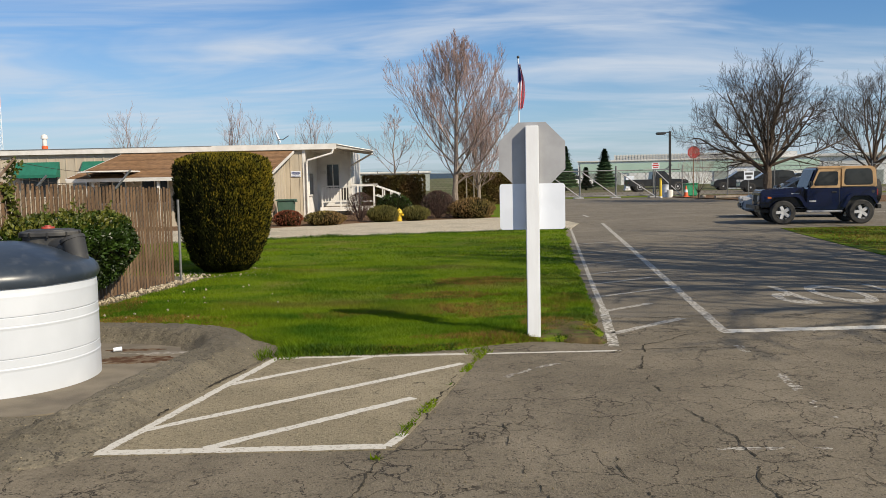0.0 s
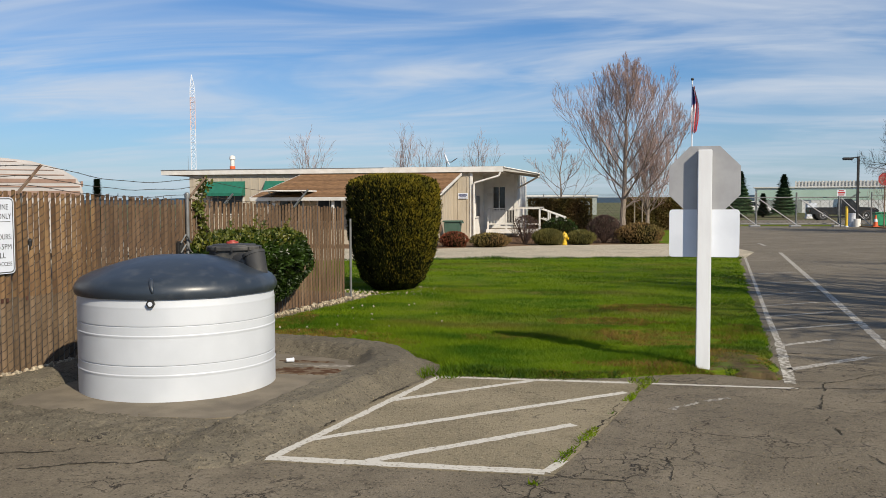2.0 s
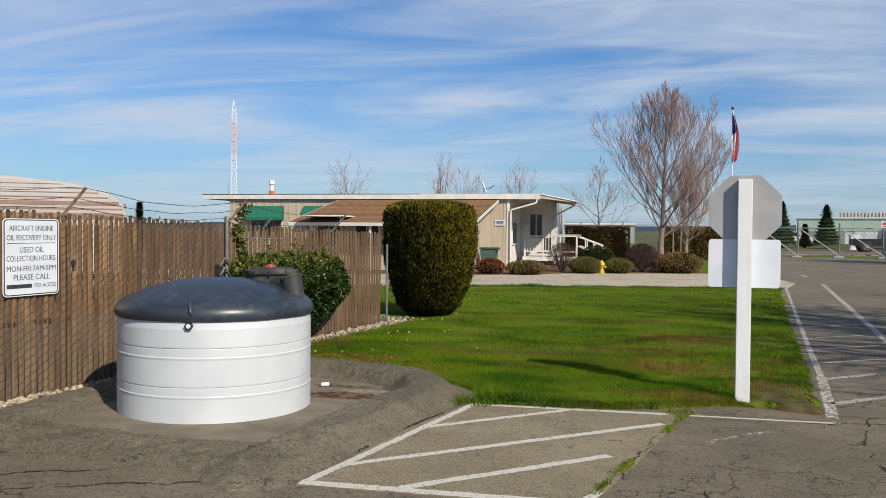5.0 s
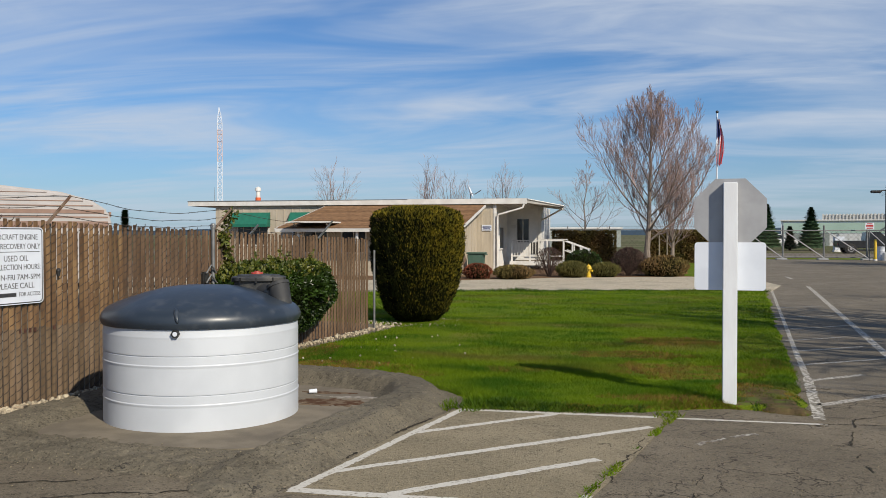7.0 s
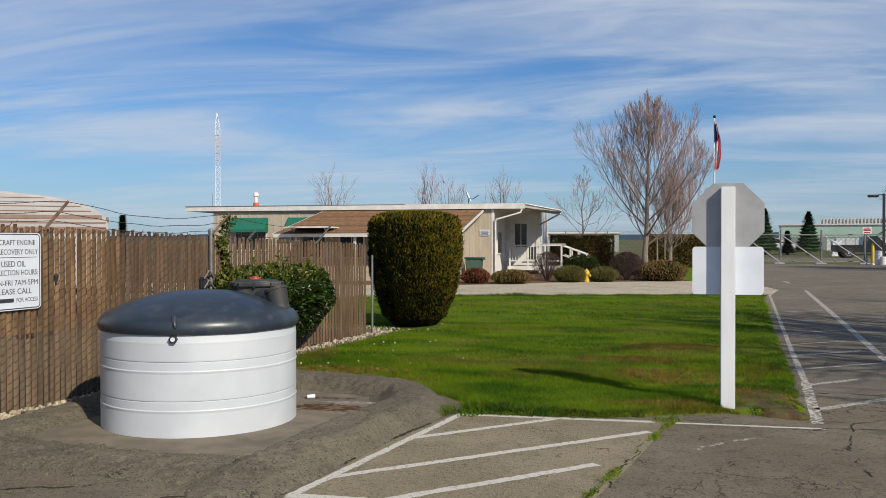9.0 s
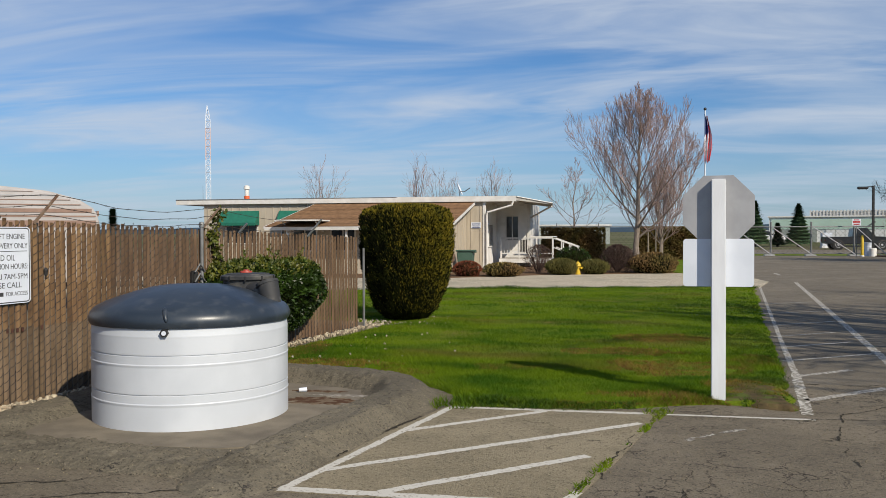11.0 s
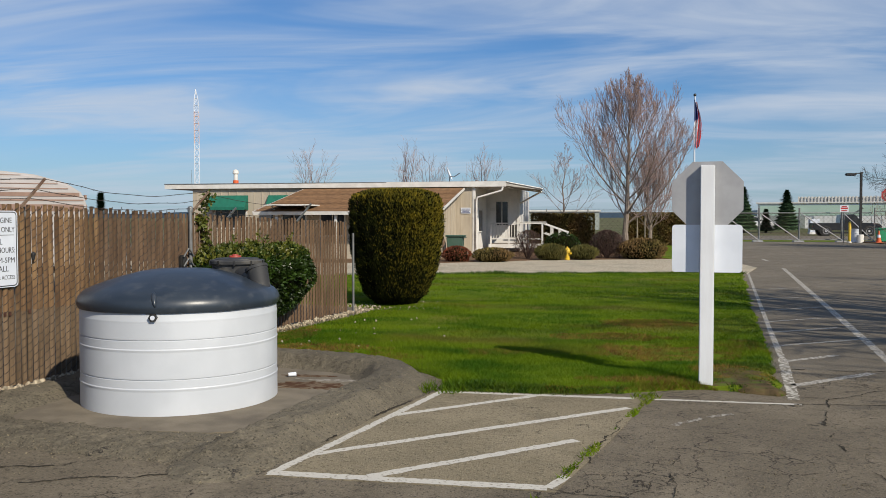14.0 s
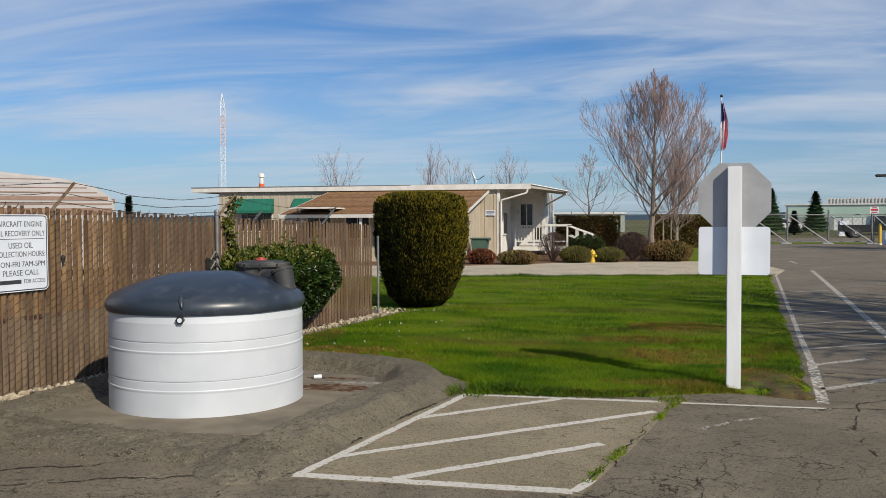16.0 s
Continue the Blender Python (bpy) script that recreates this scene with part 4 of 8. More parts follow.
# ---- the white tank ----
def build_tank():
    T = thing("water_tank", "white plastic tank with a black domed lid on a slab", "tank", "", Matrix.Translation((-3.80, 7.36, 0.0)))
    R = 0.862
    prof = [(R - 0.02, 0.0), (R, 0.02), (R, 0.03)]
    for z in (0.235, 0.56):
        prof += [(R, z - 0.022), (R, z - 0.012), (R + 0.0035, z - 0.004), (R + 0.0035, z + 0.004), (R - 0.001, z + 0.012), (R - 0.001, z + 0.020), (R - 0.001, z + 0.068), (R - 0.001, z + 0.076), (R - 0.007, z + 0.079), (R - 0.007, z + 0.083), (R - 0.001, z + 0.087), (R, z + 0.092), (R, z + 0.102)]
    prof += [(R, 0.78), (R, 0.79), (R + 0.001, 0.798), (R, 0.806), (R - 0.002, 0.815), (R - 0.006, 0.87), (R - 0.03, 0.88)]
    body = smooth(part("tank_body", lathe(B(), prof, 128), M_TANK, T), 25)
    # black lid: rolled rim, shallow dome with raised ribs
    bm = B()
    n, rings = 128, []
    dome = [(0.845, 0.862), (0.872, 0.868), (0.886, 0.90), (0.885, 0.930), (0.872, 0.965), (0.838, 1.002), (0.75, 1.042), (0.62, 1.090), (0.5, 1.130), (0.36, 1.166), (0.25, 1.182), (0.1, 1.188), (0.004, 1.189)]
    for r, z in dome:
        ring = []
        for i in range(n):
            a = 2 * math.pi * i / n
            rib = 0.0
            k = (math.degrees(a) - 63.0 + 360 / 16) % (360 / 8) - 360 / 16
            if 0.3 < r < 0.88:
                rib = 0.008 * math.exp(-(k * r / 3.2) ** 2) * sstep(0.886, 0.82, r) * sstep(0.55, 0.74, r)
            ring.append(bm.verts.new((r * math.cos(a), r * math.sin(a), z + rib + 0.004 * noise.noise((3 * r * math.cos(a), 3 * r * math.sin(a), 0)))))
        rings.append(ring)
    for a, b in zip(rings, rings[1:]):
        for i in range(n):
            j = (i + 1) % n
            bm.faces.new((a[i], a[j], b[j], b[i]))
    bm.faces.new(rings[-1])
    smooth(part("dome", bm, M_DOME, T, "dusty black domed plastic lid"), 50)
    for a in (-77, 43, 163):
        bm = B()
        ca, sa = math.cos(radians(a)), math.sin(radians(a))
        bmesh.ops.create_icosphere(bm, subdivisions=3, radius=1.0, matrix=Matrix.Translation((0.842 * ca, 0.842 * sa, 0.980)) @ Matrix.Rotation(radians(a), 4, "Z") @ Matrix.Rotation(radians(52), 4, "Y") @ Matrix.Rotation(radians(14), 4, "Z") @ Matrix.Diagonal((0.078, 0.024, 0.034, 1)))
        smooth(part("lug", bm, M_DOME, T), 40)
    # screw lid on its collar, with a red cap
    cx, cy = 0.33, 0.50
    hatch = smooth(part("hatch", lathe(B(), [(0.255, 1.03), (0.240, 1.11), (0.232, 1.195), (0.236, 1.205), (0.256, 1.212), (0.258, 1.238), (0.250, 1.247), (0.21, 1.250), (0.20, 1.262), (0.06, 1.27), (0.002, 1.272)], 40, (cx, cy)), M_DUSTY, T, "dusty black screw hatch on a collar"), 35)
    for i in range(10):
        a = i * 0.628
        bm = box(B(), -0.012, -0.008, 0, 0.012, 0.008, 0.05, 0.003)
        ob = part("grip_rib", bm, M_BLACK, hatch)
        ob.matrix_local = Matrix.Translation((cx + 0.252 * math.cos(a), cy + 0.252 * math.sin(a), 1.195)) @ Matrix.Rotation(a, 4, "Z")
    smooth(part("red_cap", lathe(B(), [(0.058, 1.265), (0.058, 1.280), (0.055, 1.286), (0.03, 1.287), (0.028, 1.298), (0.002, 1.299)], 24, (cx - 0.02, cy)), M_RED, T, "small red cap"), 35)
    bm = B()
    tube(bm, (0.42, 0.36, 1.11), (0.66, 0.20, 1.085), 0.085, 0.095, 20)
    tube(bm, (0.655, 0.20, 1.185), (0.715, 0.16, 0.955), 0.098, 0.090, 20)
    tube(bm, (0.645, 0.205, 1.195), (0.655, 0.20, 1.170), 0.108, 0.108, 20)
    smooth(part("vent_elbow", bm, M_DUSTY, T, "black vent elbow on the lid"), 40)
    # outlet fitting
    d = (Vector((-3.61, 6.52, 0)) - Vector((-3.80, 7.36, 0))).normalized()
    p = d * (R - 0.02)
    bm = B()
    tube(bm, (p.x, p.y, 0.835), (p.x + d.x * 0.045, p.y + d.y * 0.045, 0.835), 0.036, 0.036, 6)
    ring = part("outlet_ring", bm, M_BLACK, T, "black hexagonal outlet fitting")
    bm = B()
    q = p + d * 0.036
    tube(bm, (q.x, q.y, 0.835), (q.x + d.x * 0.014, q.y + d.y * 0.014, 0.835), 0.019, 0.019, 16)
    part("plug", bm, M_SIGNWHITE, ring, "white plug")


build_tank()


# ---- the slatted chain-link fence ----
def fence_top(y):
    return 1.80 - 0.031 * (y - 7.0)


FDIR = Vector((0.175, 1, 0)).normalized()
FOUT = Vector((FDIR.y, -FDIR.x, 0))     # towards the lot
F0, F1 = 3.2, 14.45


def folded_slat(me, rng):
    """A slat one unit high: bowed across its width, thin at the back, cut narrower at the head."""
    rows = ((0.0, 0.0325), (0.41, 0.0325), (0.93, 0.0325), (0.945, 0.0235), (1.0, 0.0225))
    verts, faces = [], []
    for z, w in rows:
        lift = -0.010 * rng.random() if z == 1.0 else 0.0
        tilt = rng.uniform(-0.004, 0.004) if z == 1.0 else 0.0
        for x, y in ((-w, 0.004), (-w * 0.25, -0.011), (w * 0.35, -0.0115), (w, 0.004), (w, 0.008), (-w, 0.008)):
            verts.append((x + tilt, y, z + (lift if x > 0 else lift * 0.3)))
    for j in range(len(rows) - 1):
        for i in range(6):
            k = (i + 1) % 6
            faces.append((j * 6 + i, j * 6 + k, j * 6 + 6 + k, j * 6 + 6 + i))
    n = 6 * (len(rows) - 1)
    faces += [tuple(range(5, -1, -1)), tuple(range(n, n + 6))]
    me.from_pydata(verts, [], faces)
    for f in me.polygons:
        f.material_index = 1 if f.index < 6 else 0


def build_fence():
    F = thing("fence", "chain-link fence filled with brown wooden slats and barbed wire", "fence")
    rng = random.Random(3)
    pitch, y, k = 0.0715, F0, 0
    meshes = []
    for h in (1.0,):
        for bend in range(6):
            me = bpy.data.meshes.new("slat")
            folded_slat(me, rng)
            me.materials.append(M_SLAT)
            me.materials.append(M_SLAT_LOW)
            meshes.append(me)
    turn = Matrix.Rotation(math.atan2(FDIR.y, FDIR.x), 4, "Z")
    for base, mt in (("d", M_SLAT_DARK), ("p", M_SLAT_PLAIN)):
        for i in range(3):
            me = meshes[i].copy()
            me.materials.clear()
            me.materials.append(mt)
            me.materials.append(mt)
            meshes.append(me)
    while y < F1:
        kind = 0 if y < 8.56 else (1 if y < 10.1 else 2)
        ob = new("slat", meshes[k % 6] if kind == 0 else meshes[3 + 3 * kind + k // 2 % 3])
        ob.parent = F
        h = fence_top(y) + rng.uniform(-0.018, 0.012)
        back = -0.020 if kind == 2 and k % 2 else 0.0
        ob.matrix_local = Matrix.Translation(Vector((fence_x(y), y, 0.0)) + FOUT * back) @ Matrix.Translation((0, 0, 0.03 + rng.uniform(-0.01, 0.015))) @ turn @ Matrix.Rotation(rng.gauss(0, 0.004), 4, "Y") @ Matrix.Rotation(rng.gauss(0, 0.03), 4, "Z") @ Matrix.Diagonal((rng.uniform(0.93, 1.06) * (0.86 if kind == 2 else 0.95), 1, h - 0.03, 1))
        if kind < 2:
            # a narrow slat added behind blocks the light through the gap
            ob = new("slat", meshes[9 + k % 3])
            ob.parent = F
            yb = y + pitch * FDIR.y / 2
            ob.matrix_local = Matrix.Translation(Vector((fence_x(yb), yb, 0.03)) - FOUT * 0.034) @ turn @ Matrix.Diagonal((0.62, 0.6, (h - 0.06) * (0.93 if kind else 0.97), 1))
        y += pitch * FDIR.y * (0.66 if kind == 2 else 1)
        k += 1
    # woven wire
    bm = B()
    y = F0
    while y < F1 - 0.05:
        far = y > 10.05
        if 10.0 < y < 10.2:
            y += pitch * FDIR.y
            continue
        c = Vector((fence_x(y), y, 0))
        z = 0.05 + 0.03 * (int(round((y - F0) / (pitch * FDIR.y))) % 2)
        while z < fence_top(y) - 0.02:
            a = c - FDIR * 0.029 - FOUT * 0.002
            b = c + FDIR * 0.029 - FOUT * 0.002
            r = 0.0024 if far else 0.0038
            for u0, u1 in ((0.0, 0.38), (0.38, 0.62), (0.62, 1.0)):
                p0, p1 = a.lerp(b, u0), a.lerp(b, u1)
                lift0, lift1 = (0.0165 if 0 < u < 1 else 0.0 for u in (u0, u1))
                tube(bm, p0 + FOUT * lift0 + Vector((0, 0, z + 0.048 * u0)), p1 + FOUT * lift1 + Vector((0, 0, z + 0.048 * u1)), r, None, 4, False)
            z += 0.082
        y += pitch * FDIR.y
    wire = part("chain_link", bm, M_WIRE, F, "rust-dulled woven wire mesh")
    tagged(wire, kind="stuff")
    for y in (3.6, 6.05, 7.62, 10.1, 12.3, 14.52):
        c = Vector((fence_x(y), y, 0)) - FOUT * (0.05 if y != 10.1 else -0.04)
        big = y in (10.1, 14.52)
        bm = tube(B(), c, c + Vector((0, 0, fence_top(y) + (0.04 if big else -0.02))), 0.024, None, 14)
        if y == 14.52:
            bm.clear()
            tube(bm, c + FOUT * 0.12, c + FOUT * 0.12 + Vector((0, 0, 1.38)), 0.021, None, 14)
        post = smooth(part("post", bm, M_STEEL, F, "galvanised steel post"), 40)
        if y == 10.1:
            smooth(part("cap", lathe(B(), [(0.032, fence_top(y) + 0.02), (0.036, fence_top(y) + 0.06), (0.025, fence_top(y) + 0.085), (0.002, fence_top(y) + 0.09)], 16, (c.x, c.y)), M_STEEL, post), 40)
    # barbed wire on slanting arms
    arms = {}
    for y, side, ln in ((4.3, 1, 0.33), (7.55, 1, 0.33), (10.12, 1, 0.36), (10.95, 1, 0.16), (12.75, 1, 0.32)):
        c = Vector((fence_x(y), y, fence_top(y) - 0.03))
        e = c + FOUT * 0.20 * ln / 0.33 + FDIR * 0.11 * ln / 0.33 + Vector((0, 0, ln * 0.85))
        bm = tube(B(), c, e, 0.017, 0.014, 4)
        part("arm", bm, M_RUST if y < 10.5 else M_STEEL, F, "slanting barbed wire arm")
        arms[y] = (c, e)
    keys = [4.3, 7.55, 10.12]
    for k in (0.30, 0.62, 0.97):
        bm = B()
        pts = []
        for a, b in zip(keys, keys[1:]):
            pa, pb = arms[a][0].lerp(arms[a][1], k), arms[b][0].lerp(arms[b][1], k)
            for i in range(16):
                s = i / 16
                p = pa.lerp(pb, s)
                p.z -= 0.10 * math.sin(math.pi * s) * (0.5 + k * 0.5) + 0.018 * noise.noise((s * 6, k * 7, a))
                pts.append(p)
        pts.append(pb)
        for p, q in zip(pts, pts[1:]):
            tube(bm, p, q, 0.0032, None, 4, False)
        for p in pts[1::1]:
            for d in (Vector((0.005, 0.005, 0.009)), Vector((-0.006, 0.004, -0.008))):
                tube(bm, p - d, p + d, 0.0018, 0.0006, 4, False)
        part("barbed_wire", bm, M_WIRE, F, "sagging barbed wire")
    for k in (0.35, 0.9):
        bm = B()
        prev = None
        pa = arms[10.12][0].lerp(arms[10.12][1], k)
        for i in range(21):
            p = pa.lerp(arms[12.75][0].lerp(arms[12.75][1], k), i / 20)
            p.z -= 0.06 * math.sin(math.pi * i / 20)
            if prev:
                tube(bm, prev, p, 0.0030, None, 4, False)
            prev = p
        part("barbed_wire", bm, M_WIRE, F, "sagging barbed wire")
    c = Vector((fence_x(9.96), 9.96, 0)) + FOUT * 0.03
    latch = part("latch", box(B(), -0.06, -0.03, 1.00, 0.06, 0.04, 1.19, 0.02, Matrix.Translation(c) @ turn), M_BLACK, F, "dark latch box at the corner post")
    for dz in (1.10, 1.22):
        bm = B()
        path_tube(bm, [c + FOUT * 0.05 + FDIR * u + Vector((0, 0, dz + 0.05 * math.sin(u * 30))) for u in (-0.05, 0.0, 0.05, 0.10, 0.15)], 0.010, 6)
        part("clamp", bm, M_STEEL, latch, "bent steel clamp")
    # dark strap across the slats
    bm = B()
    for i in range(60):
        y = 4.2 + i * 0.058
        if noise.noise((y * 5, 2, 0)) > -0.15 and y < 7.9:
            bm = B()
            c = Vector((fence_x(y), y, 0.735)) + FOUT * 0.012
            box(bm, -0.012, -0.004, -0.02, 0.012, 0.004, 0.02, 0, Matrix.Translation(c) @ turn)
            part("tie", bm, M_TIE, F, "dark rusted tie")


build_fence()


def build_fence_sign():
    y0, y1 = 6.865, 7.445
    c = Vector((fence_x((y0 + y1) / 2), (y0 + y1) / 2, 1.355)) + FOUT * 0.03
    rot = Matrix((FDIR, Vector((0, 0, 1)), FOUT)).transposed().to_4x4()
    S = thing("notice_sign", "white metal oil recovery notice wired to the fence", "sign", "", Matrix.Translation(c) @ rot @ Matrix.Diagonal((1.315, 1.10, 1, 1)))
    w, h = 0.49, 0.66

    def plate(w, h, r, z0, z1):
        pts = []
        for cx, cy, a0 in ((w / 2 - r, h / 2 - r, 0), (-w / 2 + r, h / 2 - r, 90), (-w / 2 + r, -h / 2 + r, 180), (w / 2 - r, -h / 2 + r, 270)):
            for i in range(5):
                a = radians(a0 + i * 22.5)
                pts.append((cx + r * math.cos(a), cy + r * math.sin(a)))
        return prism(B(), pts, z0, z1)

    part("plate", plate(w, h, 0.035, 0.0, 0.004), M_SIGNWHITE, S)
    part("border", plate(w - 0.016, h - 0.016, 0.03, 0.0035, 0.0052), M_INK, S, "black border line")
    part("face", plate(w - 0.034, h - 0.034, 0.024, 0.0045, 0.0066), M_SIGNWHITE, S)
    rows = (("AIRCRAFT ENGINE", 0.058, 0.245), ("OIL RECOVERY ONLY", 0.058, 0.165), ("USED OIL", 0.062, 0.062), ("COLLECTION HOURS:", 0.058, -0.012), ("MON-FRI 7AM-5PM", 0.058, -0.098), ("PLEASE CALL", 0.06, -0.172))
    for body, size, y in rows:
        me = text_mesh(body, size, 0.0006)
        wide = max(v.co.x for v in me.vertices) - min(v.co.x for v in me.vertices)
        want = {"AIRCRAFT ENGINE": 0.385, "OIL RECOVERY ONLY": 0.43, "USED OIL": 0.21, "COLLECTION HOURS:": 0.43, "MON-FRI 7AM-5PM": 0.425, "PLEASE CALL": 0.315}[body]
        for piece in islands(me):
            part("letter", piece, M_INK, S, "black letter").matrix_local = Matrix.Translation((0, y, 0.0074)) @ Matrix.Diagonal((want / wide, 1.15, 1, 1))
    part("rule", box(B(), -0.21, 0.118, 0.0064, 0.21, 0.123, 0.0078), M_INK, S)
    part("bar", box(B(), -0.215, -0.262, 0.0064, 0.0, -0.228, 0.0078), M_INK, S, "illegible dark bar")
    for body, x, want in (("FOR ACCESS", 0.118, 0.19),):
        me = text_mesh(body, 0.046, 0.0006)
        wide = max(v.co.x for v in me.vertices) - min(v.co.x for v in me.vertices)
        for piece in islands(me):
            part("letter", piece, M_INK, S, "black letter").matrix_local = Matrix.Translation((x, -0.246, 0.0074)) @ Matrix.Diagonal((want / wide, 1.1, 1, 1))
    y = 7.66
    bm = B()
    c = Vector((fence_x(y), y, 1.27)) + FOUT * 0.03
    lathe(bm, [(0.004, -0.035), (0.016, -0.028), (0.018, 0.0), (0.024, 0.022), (0.012, 0.045), (0.002, 0.05)], 12)
    ob = smooth(link_mesh("padlock", bm, M_BLACK), 40)
    ob.matrix_world = Matrix.Translation(c)
    tagged(ob, "small dark fitting hanging on the wire", "fitting")


build_fence_sign()


# ---- the road sign seen from behind ----
def build_stop_sign():
    S = thing("stop_sign", "back of a road sign on a white timber post", "sign", "", Matrix.Translation((0.98, 8.71, 0.0)) @ pose(0, 0, 0, 0, 0, -5))
    part("post", box(B(), -0.0665, -0.05, -0.02, 0.0665, 0.05, 2.15, 0.006), M_POST, S, "white painted square post")
    r = 0.333 / math.cos(math.pi / 8)
    pts = [(r * math.cos(math.pi / 8 + i * math.pi / 4), r * math.sin(math.pi / 8 + i * math.pi / 4)) for i in range(8)]
    m = Matrix.Translation((0, 0.056, 1.855)) @ Matrix.Rotation(radians(90), 4, "X")
    part("octagon_plate", prism(B(), pts, -0.0015, 0.0015, m), M_ALU, S, "grey bare aluminium back of an octagon")
    w, h, rr = 0.655, 0.462, 0.03
    pts = []
    for cx, cy, a0 in ((w / 2 - rr, h / 2 - rr, 0), (-w / 2 + rr, h / 2 - rr, 90), (-w / 2 + rr, -h / 2 + rr, 180), (w / 2 - rr, -h / 2 + rr, 270)):
        for i in range(5):
            a = radians(a0 + i * 22.5)
            pts.append((cx + rr * math.cos(a), cy + rr * math.sin(a)))
    m = Matrix.Translation((0, 0.056, 1.345)) @ Matrix.Rotation(radians(90), 4, "X")
    part("lower_plate", prism(B(), pts, -0.002, 0.002, m), M_SIGNWHITE, S, "white rectangular plate")


build_stop_sign()


# ---- foliage ----
def leaf_cloud(name, count, sample, size, mat, parent, seed, aspect=0.5, upright=0.0, label="", out=0.6):
    """Many small folded leaves. sample(rng) gives a place and an outward way."""
    rng = random.Random(seed)
    verts, faces = [], []
    for _ in range(count):
        p, o = sample(rng)
        d = Vector((rng.gauss(0, 1), rng.gauss(0, 1), rng.gauss(0, 1))).normalized() * (1 - out) + o * out + Vector((0, 0, upright))
        d.normalize()
        s = size * rng.uniform(0.6, 1.35)
        side = d.cross(Vector((rng.gauss(0, 1), rng.gauss(0, 1), rng.gauss(0, 1)))).normalized() * s * aspect * 0.5
        up = side.cross(d).normalized() * s * 0.12
        n = len(verts)
        verts += [tuple(p), tuple(p + d * s * 0.5 + side + up), tuple(p + d * s), tuple(p + d * s * 0.5 - side + up)]
        faces += [(n, n + 1, n + 2), (n, n + 2, n + 3)]
    return part(name, soup(name, verts, faces, mat), None, parent, label)


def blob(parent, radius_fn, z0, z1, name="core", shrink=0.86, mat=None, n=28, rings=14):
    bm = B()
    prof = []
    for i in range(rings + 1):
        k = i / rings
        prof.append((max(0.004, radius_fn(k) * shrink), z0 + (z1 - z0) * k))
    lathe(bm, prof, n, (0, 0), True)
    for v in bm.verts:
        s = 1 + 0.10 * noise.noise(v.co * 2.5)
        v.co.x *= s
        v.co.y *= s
    return smooth(part(name, bm, mat or M_INNERSHADE, parent), 80)


def build_cypress():
    T = thing("clipped_cypress", "clipped barrel-shaped cypress with yellowing tips", "shrub", "", Matrix.Translation((-3.80, 15.75, 0.0)))

    def rad(k):
        z = k * 2.2
        r = 0.45 + 0.415 * (1 - max(0.0, 1 - z / 1.5) ** 2)
        if z > 1.85:
            r *= math.sqrt(max(0.0, 1 - ((z - 1.85) / 0.36) ** 3.0))
        if z < 0.22:
            r *= 0.72 + 0.28 * z / 0.22
        return r

    blob(T, rad, 0.05, 2.12, shrink=0.86)

    def smp(lo, hi, side=None):
        def f(rng):
            while True:
                k = rng.uniform(lo, hi)
                a = rng.random() * 6.283
                r = rad(k)
                if side and rng.random() > side(k, a):
                    continue
                rr = r * (0.91 + 0.07 * rng.random() + 0.085 * noise.noise((7 * math.cos(a), 7 * math.sin(a), k * 5)) + 0.03 * noise.noise((19 * math.cos(a), 19 * math.sin(a), k * 14)))
                o = Vector((math.cos(a), math.sin(a), 0.35 + 1.2 * max(0, k - 0.8) / 0.2)).normalized()
                return Vector((rr * math.cos(a), rr * math.sin(a), k * 2.2 * 0.985)), o
        return f

    def top(rng):
        a, r = rng.random() * 6.283, 0.8 * math.sqrt(rng.random())
        return Vector((r * math.cos(a), r * math.sin(a), 2.13 - 0.11 * (r / 0.8) ** 2)), Vector((0.3 * math.cos(a), 0.3 * math.sin(a), 1)).normalized()

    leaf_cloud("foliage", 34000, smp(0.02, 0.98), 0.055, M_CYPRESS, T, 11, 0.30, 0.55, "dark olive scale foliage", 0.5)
    # yellow tips gathered on the right and top, putting sunlight into the colour
    leaf_cloud("yellow_foliage", 12000, smp(0.08, 0.99, lambda k, a: (0.012 + 0.75 * sstep(0.84, 1.0, k)) + 0.9 * max(0, math.cos(a + 0.40)) ** 1.7 * (0.25 + 0.75 * sstep(0.2, 0.75, k)) + 0.10 * max(0, noise.noise((9 * math.cos(a), 9 * math.sin(a), k * 3)))), 0.055, M_CYTIP, T, 12, 0.3, 0.7, "yellow tips massed on the sunlit side and top", 0.5)
    leaf_cloud("yellow_foliage", 3000, top, 0.06, M_CYTIP, T, 13, 0.32, 0.8, "yellow tips massed on the sunlit side and top", 0.4)
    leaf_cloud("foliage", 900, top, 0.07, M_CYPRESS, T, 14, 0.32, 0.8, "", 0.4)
    part("trunk", tube(B(), (0, 0, -0.02), (0, 0, 0.4), 0.09, 0.07, 10), M_BARK, T)


build_cypress()


